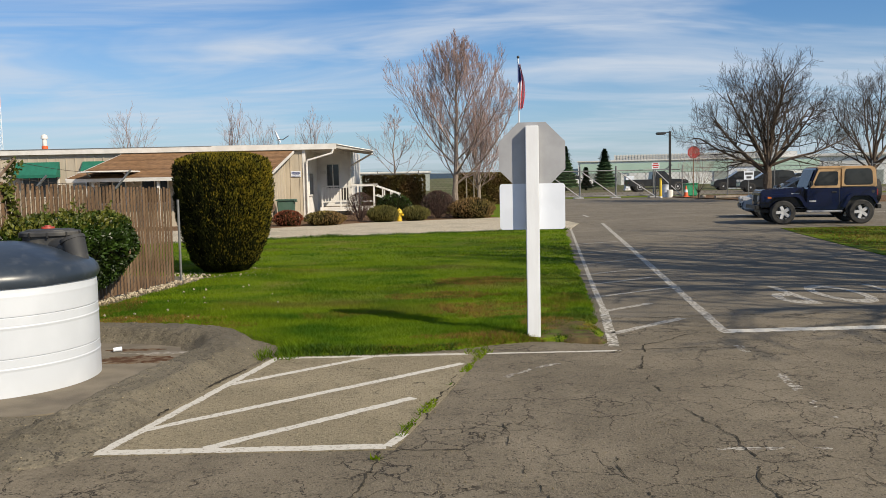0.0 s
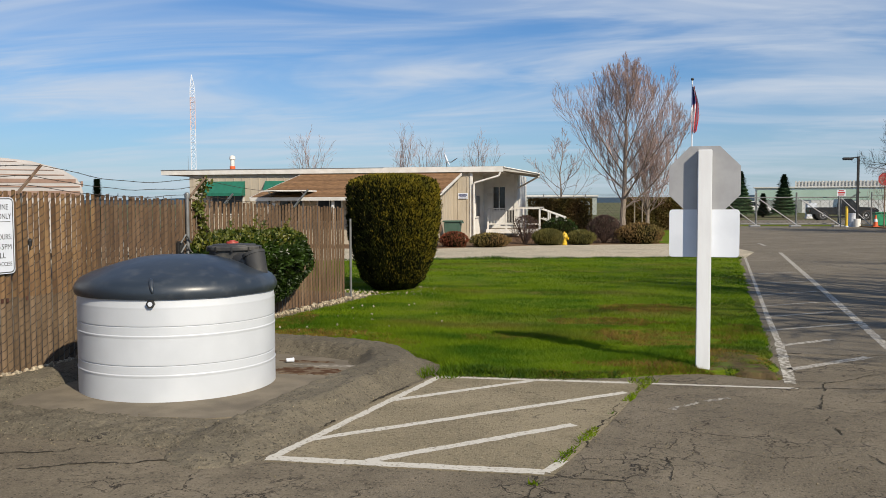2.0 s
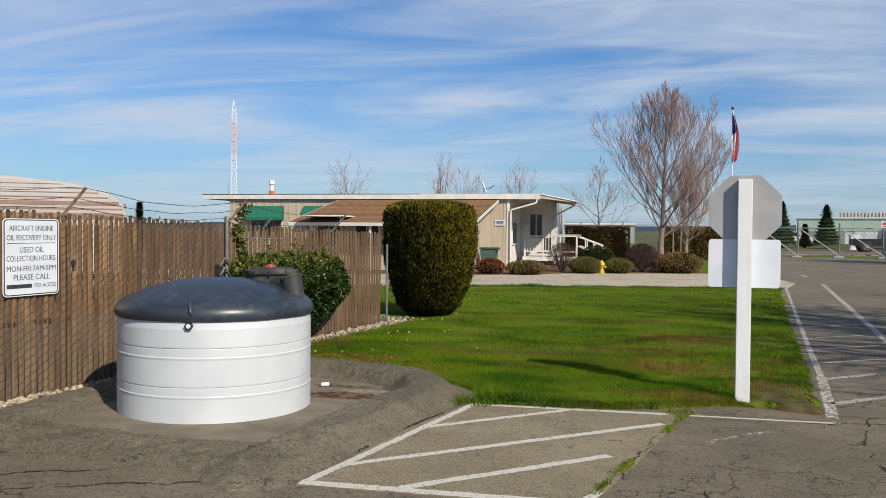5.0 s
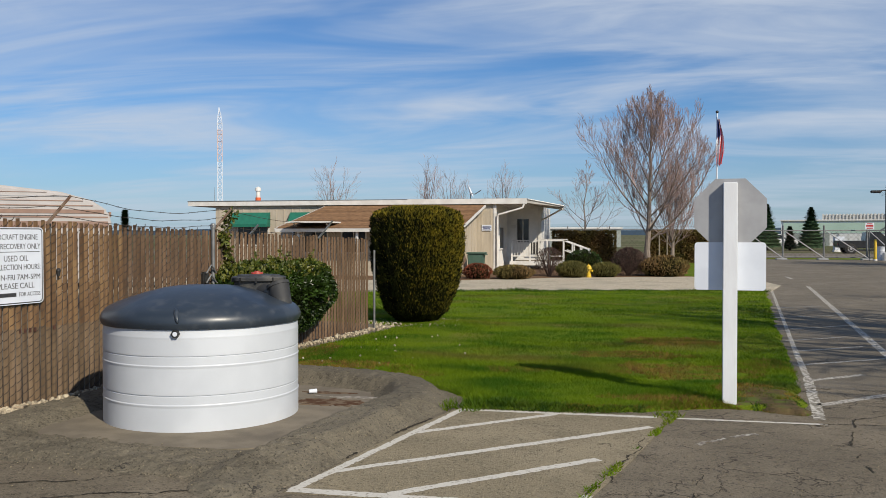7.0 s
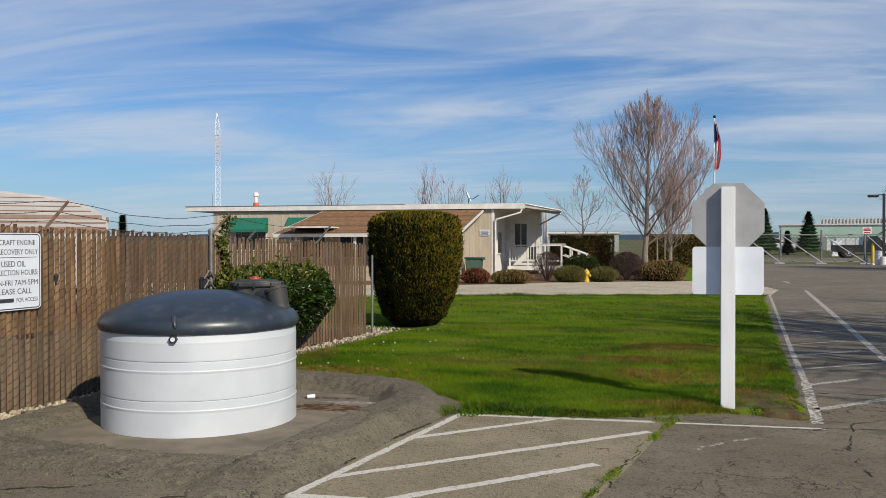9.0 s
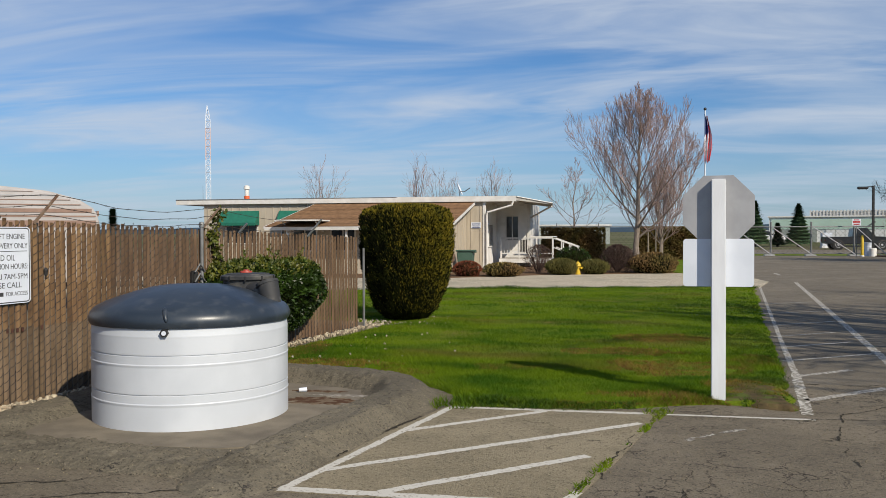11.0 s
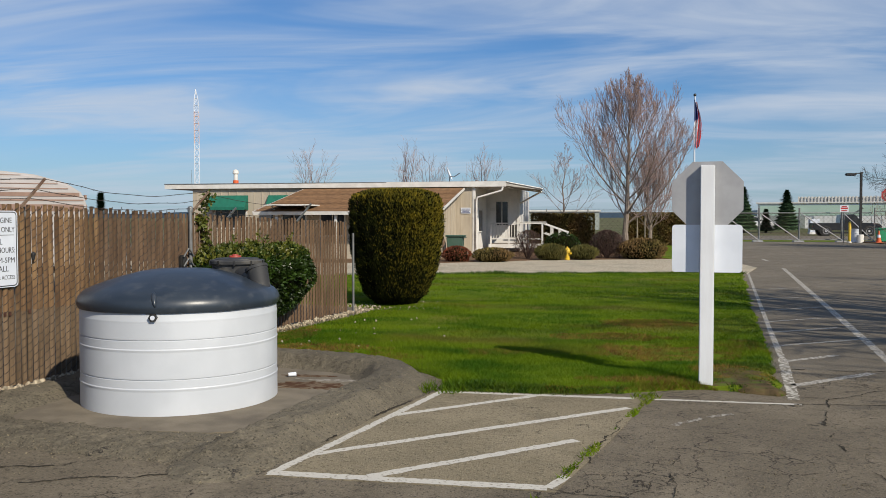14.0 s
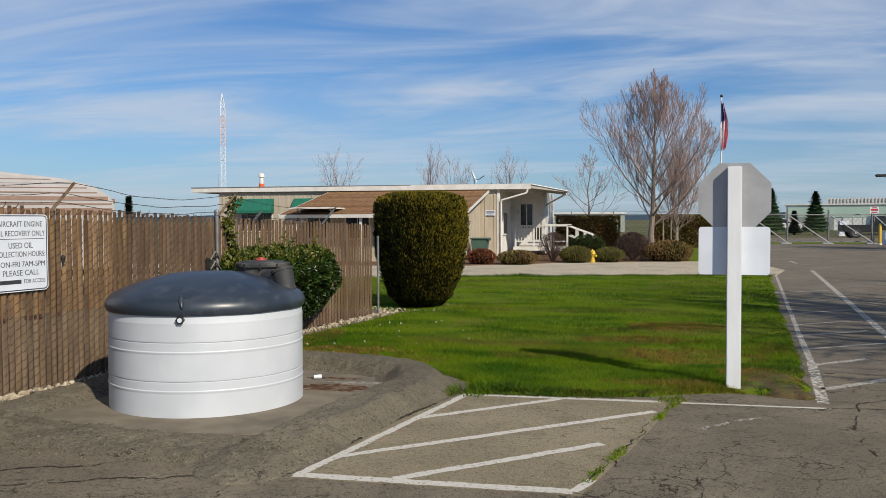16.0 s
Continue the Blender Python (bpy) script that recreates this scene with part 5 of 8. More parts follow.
def build_ivy():
    T = thing("ivy_bush", "glossy green ivy bush climbing over the fence", "shrub", "", Matrix.Translation((fence_x(11.2), 11.2, 0.0)) @ Matrix.Rotation(math.atan2(FDIR.y, FDIR.x), 4, "Z"))
    # along local x: the fence's line; local -y: towards the lot

    def rad(x):
        return max(0.0, 1 - (abs(x - 0.12) / 1.32) ** 5.5) ** 0.4

    def tuck(x, z):
        return x if z > 0.72 or x < 0 else x * (1 - 0.30 * (0.72 - z) / 0.5)

    def smp(rng):
        while True:
            x = rng.uniform(-1.2, 1.36)
            a = rng.uniform(-0.5, math.pi * 0.95)
            k = rad(x) * (1 + 0.14 * noise.noise((x * 2.5, a * 1.6, 0)))
            hz, dz = 0.72, 0.50
            y = -0.04 - 0.52 * k * max(0.0, math.sin(a)) ** 0.65 * (0.9 + 0.1 * rng.random())
            z = hz + dz * k * math.copysign(abs(math.cos(a)) ** 0.65, math.cos(a)) * (0.92 + 0.12 * rng.random())
            z += 0.05 * noise.noise((x * 4, 3, 0)) * (z > hz)
            return Vector((tuck(x, z), y * (1 - 0.45 * max(0.0, (hz - z) / dz)), z)), Vector((0.3 * x, -math.sin(a), max(-0.2, math.cos(a)))).normalized()

    bm = B()
    rings = []
    for i in range(19):
        x = -1.16 + 2.56 * i / 18
        k = rad(x) * 0.86
        rings.append([bm.verts.new((x, -0.03 - 0.48 * k * max(0.0, math.sin(math.pi * j / 10)) ** 0.65, 0.72 + 0.46 * k * math.copysign(abs(math.cos(math.pi * j / 10)) ** 0.65, math.cos(math.pi * j / 10)))) for j in range(11)])
    for v in bm.verts:
        v.co.x = tuck(v.co.x, v.co.z)
    for a, b in zip(rings, rings[1:]):
        for j in range(10):
            bm.faces.new((a[j], b[j], b[j + 1], a[j + 1]))
    smooth(part("core", bm, M_INNERSHADE, T), 80)
    leaf_cloud("leaves", 12500, smp, 0.056, M_LEAF, T, 21, 0.75, 0.0, "glossy dark green leaves", 0.55)

    def tops(rng):
        p, o = smp(rng)
        while p.z < 1.02:
            p, o = smp(rng)
        return p + Vector((0, 0, 0.03)), Vector((0, 0, 1))

    leaf_cloud("young_leaves", 2600, tops, 0.055, M_LEAFTIP, T, 22, 0.7, 0.3, "yellowish young leaves", 0.4)

    def vine(rng):
        s = rng.random()
        return Vector((-0.85 + 0.07 * math.sin(s * 9) + rng.gauss(0, 0.05), -0.05 + rng.gauss(0, 0.03), 1.25 + 0.72 * s)), Vector((0, -0.5, 0.6))

    leaf_cloud("vine", 320, vine, 0.055, M_LEAFTIP, T, 23, 0.7, 0.0, "vine shoot above the fence", 0.3)
    for vx, vh in ((-0.45, 0.26), (0.15, 0.30), (0.35, 0.22), (0.95, 0.24)):
        leaf_cloud("shoot", 34, lambda r: (lambda k: (Vector((vx + 0.06 * k + r.gauss(0, 0.018), -0.2 + r.gauss(0, 0.02), 1.18 + vh * k)), Vector((0.3, -0.3, 0.8))))(r.random()), 0.05, M_LEAFTIP, T, int(70 + vx * 20), 0.6, 0.2, "young shoot", 0.4)
    bm = B()
    for x, r in ((-0.9, 0.014), (-0.2, 0.018), (0.4, 0.016), (0.75, 0.012)):
        tube(bm, (x, -0.12, 0.0), (x * 0.9, -0.12, 0.6), r, r * 0.7, 6)
    part("stems", bm, M_BARK, T)


build_ivy()


# ---- the house ----
def window_at(parent, m, w, h, name="window", bars=1, glass=None, frame_w=0.06):
    """A framed window on a wall; local x along the wall, z up, -y outwards."""
    W = part(name, box(B(), -w / 2, -0.012, 0, w / 2, 0.02, h), glass or M_GLASS, parent)
    W.matrix_local = m
    for x0, z0, x1, z1, nm in ((-w / 2 - frame_w, -frame_w, w / 2 + frame_w, 0, "sill"), (-w / 2 - frame_w, h, w / 2 + frame_w, h + frame_w, "frame"), (-w / 2 - frame_w, 0, -w / 2, h, "frame"), (w / 2, 0, w / 2 + frame_w, h, "frame")):
        part(nm, box(B(), x0, -0.045, z0, x1, 0.02, z1, 0.006), M_TRIM, W, "white window frame")
    for i in range(bars):
        x = -w / 2 + w * (i + 1) / (bars + 1)
        part("mullion", box(B(), x - 0.02, -0.03, 0, x + 0.02, 0.01, h), M_TRIM, W, "white window bar")
    return W


def build_house():
    H = thing("house", "low beige house with white fascia and brown shingle lean-to", "house")
    YF, XR, XL, YB = 38.1, -5.62, -19.0, 47.6
    # main walls, with openings cut as recessed windows
    part("wall", box(B(), XL, YF, 0, XR, YF + 0.15, 3.03), M_SIDING, H, "beige board-and-batten wall")
    part("wall", box(B(), XR - 0.15, YF + 0.153, 0, XR - 0.002, YB, 3.03), M_PALE, H, "pale grey end wall")
    part("wall", box(B(), XL, YF + 0.153, 0, XL + 0.15, YB, 3.03), M_SIDING, H)
    part("wall", box(B(), XL, YB + 0.003, 0, XR, YB + 0.15, 3.03), M_SIDING, H)
    bat = box(B(), -0.022, -0.02, 0, 0.022, 0.0, 1.0)
    me = bpy.data.meshes.new("batten")
    bat.to_mesh(me)
    bat.free()
    me.materials.append(M_SIDING)
    x = XL + 0.2
    while x < XR - 0.1:
        ob = new("batten", me)
        ob.parent = H
        ob.matrix_local = Matrix.Translation((x, YF, 0.0)) @ Matrix.Diagonal((1, 1, 3.02, 1))
        x += 0.405
    part("corner_board", box(B(), XR - 0.10, YF - 0.03, 0, XR + 0.03, YF + 0.10, 3.02, 0.006), M_TRIM, H, "white corner board")
    part("plinth", box(B(), XL, YF - 0.035, 0, XR - 0.103, YF - 0.001, 0.30), M_SIDING, H)
    # recessed porch wing at the end
    part("wing_wall", box(B(), XR, 42.0, 0, -4.02, 42.14, 3.02), M_PALE, H, "pale grey porch wall")
    part("wing_wall", box(B(), -4.16, 42.143, 0, -4.02, YB, 3.02), M_PALE, H, "pale grey porch wall")
    part("wing_corner", box(B(), -4.14, 41.94, 0, -3.98, 42.06, 3.0, 0.006), M_TRIM, H, "white corner board")
    # roof slab with fascia
    bm = B()
    prism(bm, [(-20.3, 38.02), (-4.25, 37.98), (-4.25, 48.0), (-20.3, 48.2)], 3.04, 3.20)
    part("roof", bm, M_ROOF, H, "flat grey roof")
    for nm, a, b in (("fascia", (-20.35, 37.97), (-4.22, 37.94)), ("fascia", (-20.35, 38.0), (-20.35, 48.2))):
        a, b = Vector((*a, 0)), Vector((*b, 0))
        d = (b - a).normalized()
        n = Vector((-d.y, d.x, 0)) * 0.025
        bm = prism(B(), [tuple((p)[:2]) for p in (a - n, b - n, b + n, a + n)], 3.0, 3.235)
        part("fascia", bm, M_TRIM, H, "white fascia board")
    part("drip_edge", box(B(), -20.36, 37.925, 3.205, -4.2, 37.94, 3.24), M_STEEL, H)
    part("soffit", prism(B(), [(-20.2, 38.03), (-4.28, 38.0), (-4.28, 47.9), (-20.2, 48.0)], 3.022, 3.036), M_PALE, H)
    # porch roof falling away from the main roof
    bm = B()
    top = [bm.verts.new(p) for p in ((-4.22, 37.95, 3.235), (-2.68, 38.55, 2.93), (-3.0, 43.2, 2.93), (-4.22, 43.6, 3.235))]
    low = [bm.verts.new(v.co - Vector((0, 0, 0.07 if i in (1, 2) else 0.20))) for i, v in enumerate(top)]
    bm.faces.new(top), bm.faces.new(low[::-1])
    for i in range(4):
        j = (i + 1) % 4
        bm.faces.new((top[i], low[i], low[j], top[j]))
    bmesh.ops.recalc_face_normals(bm, faces=bm.faces[:])
    part("porch_roof", bm, M_ROOF, H, "grey porch roof")
    part("porch_fascia", tube(B(), (-4.2, 37.93, 3.20), (-2.66, 38.53, 2.905), 0.03, None, 4), M_TRIM, H, "white roof edge")
    # exposed rafter tail and braces at the porch
    for y in (39.6, 41.9, 44.2, 46.5):
        part("rafter", box(B(), -5.5, y, 2.90, -4.3, y + 0.09, 3.018), M_TRIM, H, "white rafter end")
    bm = B()
    path_tube(bm, [(-4.35, 37.95, 3.0), (-4.42, 37.96, 2.82), (-5.5, 38.0, 2.52), (-5.53, 38.02, 2.40), (-5.53, 38.02, 0.25)], 0.045, 10)
    smooth(part("downpipe", bm, M_TRIM, H, "white sloping downpipe"), 40)
    part("brace", tube(B(), (-3.95, 42.0, 2.35), (-2.75, 39.0, 2.80), 0.04, None, 6), M_TRIM, H)
    # windows
    window_at(H, Matrix.Translation((XR, 39.75, 1.02)) @ Matrix.Rotation(radians(90), 4, "Z"), 1.3, 0.95, bars=0)
    window_at(H, Matrix.Translation((-4.86, 41.99, 1.28)), 0.56, 1.12, bars=1)
    part("porch_light", box(B(), -5.45, 41.86, 1.95, -5.15, 41.99, 2.12, 0.02), M_TRIM, H)
    part("meter_box", box(B(), -5.44, 41.88, 1.62, -5.2, 41.99, 2.35, 0.02), M_PALE, H, "pale meter box")
    window_at(H, Matrix.Translation((-17.1, YF, 1.18)), 1.5, 1.15, bars=1)
    window_at(H, Matrix.Translation((-14.8, YF, 1.15)), 0.6, 1.1, bars=0)
    part("vent_panel", box(B(), -4.55, 41.97, 0.7, -4.12, 41.995, 1.28), M_DARK, H, "dark opening under the porch window")
    # blue and white notice on the wall
    nb = part("notice", box(B(), -6.24, YF - 0.042, 1.82, -5.80, YF - 0.03, 2.08, 0.004), M_SIGNWHITE, H, "small white notice with blue lines")
    for z, w in ((2.02, 0.36), (1.97, 0.38), (1.92, 0.30), (1.86, 0.38)):
        part("bar", box(B(), -6.02 - w / 2, YF - 0.0455, z - 0.014, -6.02 + w / 2, YF - 0.0415, z + 0.014), M_FLAGBLUE, nb)
    # lean-to with a shingle roof
    X0, X1, Y0, Z0, Z1 = -13.5, -6.08, 32.15, 1.90, 2.98
    part("lean_to_wall", box(B(), X0 + 0.4, 33.2, 0, X1 - 0.55, 33.32, 2.02), M_SIDING, H, "beige lean-to wall")
    bm = B()
    vs = [bm.verts.new(p) for p in ((X1 - 0.4, 33.33, 0), (X1 - 0.4, YF - 0.04, 0), (X1 - 0.4, YF - 0.04, Z1 - 0.07), (X1 - 0.4, 33.33, 2.02))]
    ws = [bm.verts.new(v.co + Vector((-0.12, 0, 0))) for v in vs]
    bm.faces.new(vs), bm.faces.new(ws[::-1])
    for i in range(4):
        j = (i + 1) % 4
        bm.faces.new((vs[i], ws[i], ws[j], vs[j]))
    bmesh.ops.recalc_face_normals(bm, faces=bm.faces[:])
    part("lean_to_wall", bm, M_SIDING, H, "beige side wall of the lean-to")
    for i in range(12):
        y = 33.5 + i * 0.41
        part("batten", box(B(), X1 - 0.4, y, 0.0, X1 - 0.38, y + 0.045, 1.98 + (y - 33.3) * 0.17), M_SIDING, H)
    slope = math.atan2(Z1 - Z0, YF - Y0)
    L = math.hypot(Z1 - Z0, YF - Y0)
    base = Matrix.Translation((X0, Y0, Z0)) @ Matrix.Rotation(slope, 4, "X")
    roof = part("lean_to_roof", box(B(), 0, 0, -0.09, X1 - X0, L, -0.02), M_SHINGLE, H, "brown shingle lean-to roof")
    roof.matrix_local = base
    # shingle courses
    n = 24
    for i in range(n):
        bm = box(B(), 0, 0, 0, X1 - X0, L / n * 1.15, 0.012)
        for v in bm.verts:
            if v.co.y < 0.01:
                v.co.z += 0.012
        ob = part("shingle_course", bm, M_SHINGLE, roof)
        ob.matrix_local = Matrix.Translation((0, i * L / n, -0.018 + 0.001 * (i % 2)))
    for x in (0, X1 - X0):
        ob = part("barge_board", box(B(), x - 0.03, -0.02, -0.10, x + 0.03, L, -0.002), M_TRIM, H, "white barge board")
        ob.matrix_local = base
    ob = part("eave_board", box(B(), 0, -0.04, -0.14, X1 - X0, -0.002, -0.012), M_TRIM, H, "white eave board")
    ob.matrix_local = base
    for x in (-12.6, -10.2, -7.9):
        part("post", box(B(), x - 0.05, 32.3, 0, x + 0.05, 32.4, 1.84, 0.005), M_TRIM, H, "white lean-to post")
    for x in (-12.2, -10.6, -8.9, -7.6):
        window_at(H, Matrix.Translation((x, 33.2, 0.95)), 0.95, 0.85, bars=1)
    # small white shade roof beside it
    sh = part("shade_roof", box(B(), -12.9, 31.7, 2.10, -11.2, 33.4, 2.16, 0.01), M_TRIM, H, "flat white shade roof")
    for x in (-12.75, -11.4):
        part("brace", tube(B(), (x, 33.6, 1.5), (x, 32.2, 2.08), 0.03, None, 6), M_TRIM, H)
    # chimney and aerial dish
    fl = smooth(part("flue", lathe(B(), [(0.13, 3.18), (0.13, 3.42)], 16, (-17.2, 38.9), True), M_ORANGE, H, "rust-orange flue base"), 40)
    smooth(part("flue_cap", lathe(B(), [(0.10, 3.40), (0.10, 3.72), (0.15, 3.74), (0.13, 3.88), (0.03, 3.94)], 16, (-17.2, 38.9), True), M_TRIM, H, "white flue cap"), 40)
    d = smooth(part("dish", lathe(B(), [(0.30, 0.08), (0.26, 0.055), (0.18, 0.025), (0.08, 0.006), (0.004, 0.0)], 24), M_SIGNWHITE, H, "white satellite dish"), 60)
    d.matrix_local = Matrix.Translation((-6.9, 38.6, 3.58)) @ Vector((0.92, 0.05, 0.38)).to_track_quat("Z", "Y").to_matrix().to_4x4()
    bm = B()
    path_tube(bm, [(-6.85, 38.7, 3.2), (-6.85, 38.66, 3.5), (-6.6, 38.4, 3.46), (-6.3, 38.2, 3.62)], 0.02, 6)
    part("dish_arm", bm, M_STEEL, H)
    part("aerial", tube(B(), (-19.6, 39.2, 3.2), (-19.6, 39.2, 3.95), 0.012, 0.006, 5), M_STEEL, H)
    part("foundation", box(B(), -19.2, 38.6, -0.05, -5.8, 47.4, 0.02), M_PALE, H)
    return H


build_house()


def build_awning(x, w, label):
    A = thing("awning", label, "awning", "green awnings", Matrix.Translation((x, 38.06, 2.0)))
    d, h = 0.46, 0.68
    turn = Matrix(((0, 0, 1, 0), (1, 0, 0, 0), (0, 1, 0, 0), (0, 0, 0, 1)))
    part("canopy", prism(B(), [(0, h), (-0.03, h), (-d, 0.13), (-d, 0.0), (-d + 0.015, 0.0), (-d + 0.015, 0.12), (-0.03, h - 0.02), (0, h - 0.02)], -w / 2, w / 2, turn), M_AWN, A, "green canvas")
    for s in (-1, 1):
        part("cheek", prism(B(), [(0, h - 0.021), (-0.03, h - 0.021), (-d + 0.016, 0.119), (-d + 0.016, 0.02), (0, 0.02)], s * (w / 2 - 0.008) - 0.006, s * (w / 2 - 0.008) + 0.006, turn), M_AWN, A, "green canvas side")
    bm = B()
    path_tube(bm, [(-w / 2 + 0.03, -0.0, 0.05), (-w / 2 + 0.03, -d + 0.04, 0.05), (w / 2 - 0.03, -d + 0.04, 0.05), (w / 2 - 0.03, 0, 0.05)], 0.012, 6)
    part("frame", bm, M_STEEL, A)
    return A


build_awning(-17.15, 1.85, "dark green canvas awning over a window")
build_awning(-14.75, 0.95, "narrow dark green canvas awning beside the lean-to")


def build_porch():
    P = thing("porch", "white railed wooden porch with steps at the house end", "porch")
    x0, x1, y0, y1, z = -5.3, -2.75, 40.4, 41.85, 0.42
    for i in range(10):
        y = y0 + i * (y1 - y0) / 10
        part("deck_board", box(B(), x0, y + 0.004, z - 0.04, x1, y + 0.14, z, 0.004), M_WOODPOST, P)
    part("rim", box(B(), x0, y0 - 0.04, z - 0.2, x1, y0 - 0.001, z - 0.005), M_TRIM, P, "white rim board")
    for x in (-5.25, -4.4, -3.6, -2.78):
        part("foot", box(B(), x - 0.05, y0 + 0.05, 0, x + 0.05, y0 + 0.15, z - 0.041), M_WOODPOST, P)
    posts = [-5.2, -4.35, -3.55, -2.8]
    for x in posts:
        part("rail_post", box(B(), x - 0.04, y0 - 0.03, z, x + 0.04, y0 + 0.05, z + 0.95, 0.005), M_TRIM, P, "white rail post")
    for zz in (0.92, 0.2):
        part("rail", box(B(), posts[0], y0 - 0.02, z + zz, posts[-1], y0 + 0.03, z + zz + 0.06, 0.005), M_TRIM, P, "white rail")
    x = posts[0] + 0.14
    while x < posts[1] + 0.4:
        part("baluster", box(B(), x - 0.015, y0 - 0.01, z + 0.2, x + 0.015, y0 + 0.02, z + 0.93), M_TRIM, P)
        x += 0.14
    # ramp of steps going down beside the end
    for i in range(3):
        part("step", box(B(), x1 + 0.02 + i * 0.32, y0, 0, x1 + 0.32 + i * 0.32, y1, z - 0.10 - i * 0.11), M_WOODPOST, P)
    for y in (y0, y1):
        for a, b in (((x1, z + 0.93), (x1 + 1.1, 0.95)), ((x1, z + 0.5), (x1 + 1.1, 0.5))):
            part("hand_rail", tube(B(), (a[0], y, a[1]), (b[0], y, b[1]), 0.03, None, 6), M_TRIM, P, "white sloping hand rail")
        for i, x in enumerate((x1 + 0.35, x1 + 0.72, x1 + 1.1)):
            part("rail_post", box(B(), x - 0.03, y - 0.03, 0, x + 0.03, y + 0.03, 1.24 - i * 0.14, 0.005), M_TRIM, P, "white rail post")
    for y in (41.2, 41.82):
        part("hand_rail", tube(B(), (-3.9, y, 1.42), (-2.7, y, 1.42), 0.025, None, 6), M_TRIM, P)
    return P


build_porch()


def build_bin(x, y):
    T = thing("wheelie_bin", "dark green plastic rubbish bin beside the house wall", "bin", "", Matrix.Translation((x, y, 0.02)))
    bm = box(B(), -0.33, -0.3, 0.04, 0.33, 0.3, 0.84, 0.03)
    for v in bm.verts:
        k = 0.82 + 0.18 * v.co.z / 0.84
        v.co.x *= k
        v.co.y *= k
    part("tub", bm, M_BIN, T)
    part("lid", box(B(), -0.38, -0.34, 0.84, 0.40, 0.34, 0.91, 0.025), M_BIN, T)
    part("handle", tube(B(), (0.40, -0.25, 0.82), (0.40, 0.25, 0.82), 0.025, None, 8), M_BIN, T)
    for s in (-1, 1):
        part("wheel", tube(B(), (s * 0.26, 0.28, 0.09), (s * 0.32, 0.28, 0.09), 0.09, None, 16), M_TYRE, T)


build_bin(-5.95, 34.95)


def build_reel():
    T = thing("hose_reel", "rusty red hose reel leaning at the wall", "hose reel", "", Matrix.Translation((-6.62, 34.6, 0.02)))
    for y in (-0.12, 0.12):
        bm = B()
        bmesh.ops.create_circle(bm, segments=20, radius=0.26)
        pts = [v.co.copy() for v in bm.verts]
        bm.clear()
        for a, b in zip(pts, pts[1:] + pts[:1]):
            tube(bm, (a.x, y, a.y + 0.62), (b.x, y, b.y + 0.62), 0.02, None, 6)
        part("rim", bm, M_RUST, T)
    part("coil", tube(B(), (0, -0.11, 0.62), (0, 0.11, 0.62), 0.17, None, 20), M_REDLEAF, T)
    for s in (-1, 1):
        part("leg", tube(B(), (s * 0.2, 0, 0), (0, 0, 0.62), 0.02, None, 6), M_RUST, T)


build_reel()


# ---- shrubs in the bed ----
def build_shrub(x, y, w, h, mat, label, count, leaf, seed, twiggy=False, deep=None, upright=0.2, aspect=0.5):
    T = thing("shrub", label, "shrub", "", Matrix.Translation((x, y, 0.015)))
    rx, ry = w / 2, (deep or w) / 2

    def rad(k):
        return rx * math.sqrt(max(0.0, 1 - (abs(k - 0.38) / 0.62) ** 2.3)) if k > 0.38 else rx * (0.72 + 0.28 * k / 0.38)

    if not twiggy:
        c = blob(T, rad, 0.0, h * 0.95, shrink=0.84, n=16, rings=8)
        c.scale.y = ry / rx

    def smp(rng):
        k = rng.random() ** 0.8
        a = rng.random() * 6.283
        q = (0.86 + 0.14 * rng.random()) * (1 + 0.16 * noise.noise((x + 2 * math.cos(a), y + 2 * math.sin(a), 3 * k)))
        if twiggy:
            q *= rng.random() ** 0.4
        r = rad(k) * q
        return Vector((r * math.cos(a), r * math.sin(a) * ry / rx, h * k * 0.97)), Vector((math.cos(a), math.sin(a), 0.2 + 1.4 * k)).normalized()

    leaf_cloud("foliage", count, smp, leaf, mat, T, seed, aspect, upright, "", 0.55)
    bm = B()
    rng = random.Random(seed)
    for _ in range(46 if twiggy else 7):
        a, k = rng.random() * 6.283, rng.uniform(0.5, 1)
        tube(bm, (0.05 * math.cos(a), 0.05 * math.sin(a), 0), (rx * k * 0.85 * math.cos(a), ry * k * 0.85 * math.sin(a), h * rng.uniform(0.6, 1.0)), 0.012, 0.005, 4, False)
    part("stems", bm, M_PURPLE if twiggy else M_BARK, T)
    return T


build_shrub(-5.38, 31.9, 1.05, 0.55, M_REDLEAF, "low round shrub with red-brown leaves", 1500, 0.07, 31)
build_shrub(-4.05, 32.0, 1.5, 0.48, M_HEDGE, "low spreading olive-green shrub", 1700, 0.08, 32)
build_shrub(-2.95, 34.4, 1.25, 1.12, M_PURPLE, "bare purple-brown twiggy shrub", 2600, 0.08, 33, True, aspect=0.14)
build_shrub(-2.0, 33.6, 1.2, 0.56, M_OLIVE, "rounded olive grass-like shrub", 2600, 0.11, 34, upright=0.6, aspect=0.14)
build_shrub(-0.78, 34.1, 1.1, 0.50, M_OLIVE, "small rounded olive shrub by the hydrant", 2300, 0.11, 35, upright=0.6, aspect=0.14)
build_shrub(0.12, 35.4, 1.5, 1.1, M_PURPLE, "dense purple-brown leafless shrub", 5200, 0.09, 36, True, aspect=0.16)
build_shrub(1.5, 35.3, 1.9, 0.78, M_HEDGE, "broad dark green shrub at the bed corner", 2800, 0.09, 37)
build_shrub(-1.9, 40.5, 1.6, 0.9, M_LEAF, "green shrub beyond the hydrant", 1500, 0.10, 38)
build_shrub(0.3, 41.5, 1.5, 0.75, M_LEAF, "green shrub beyond the planting bed", 1300, 0.10, 39)


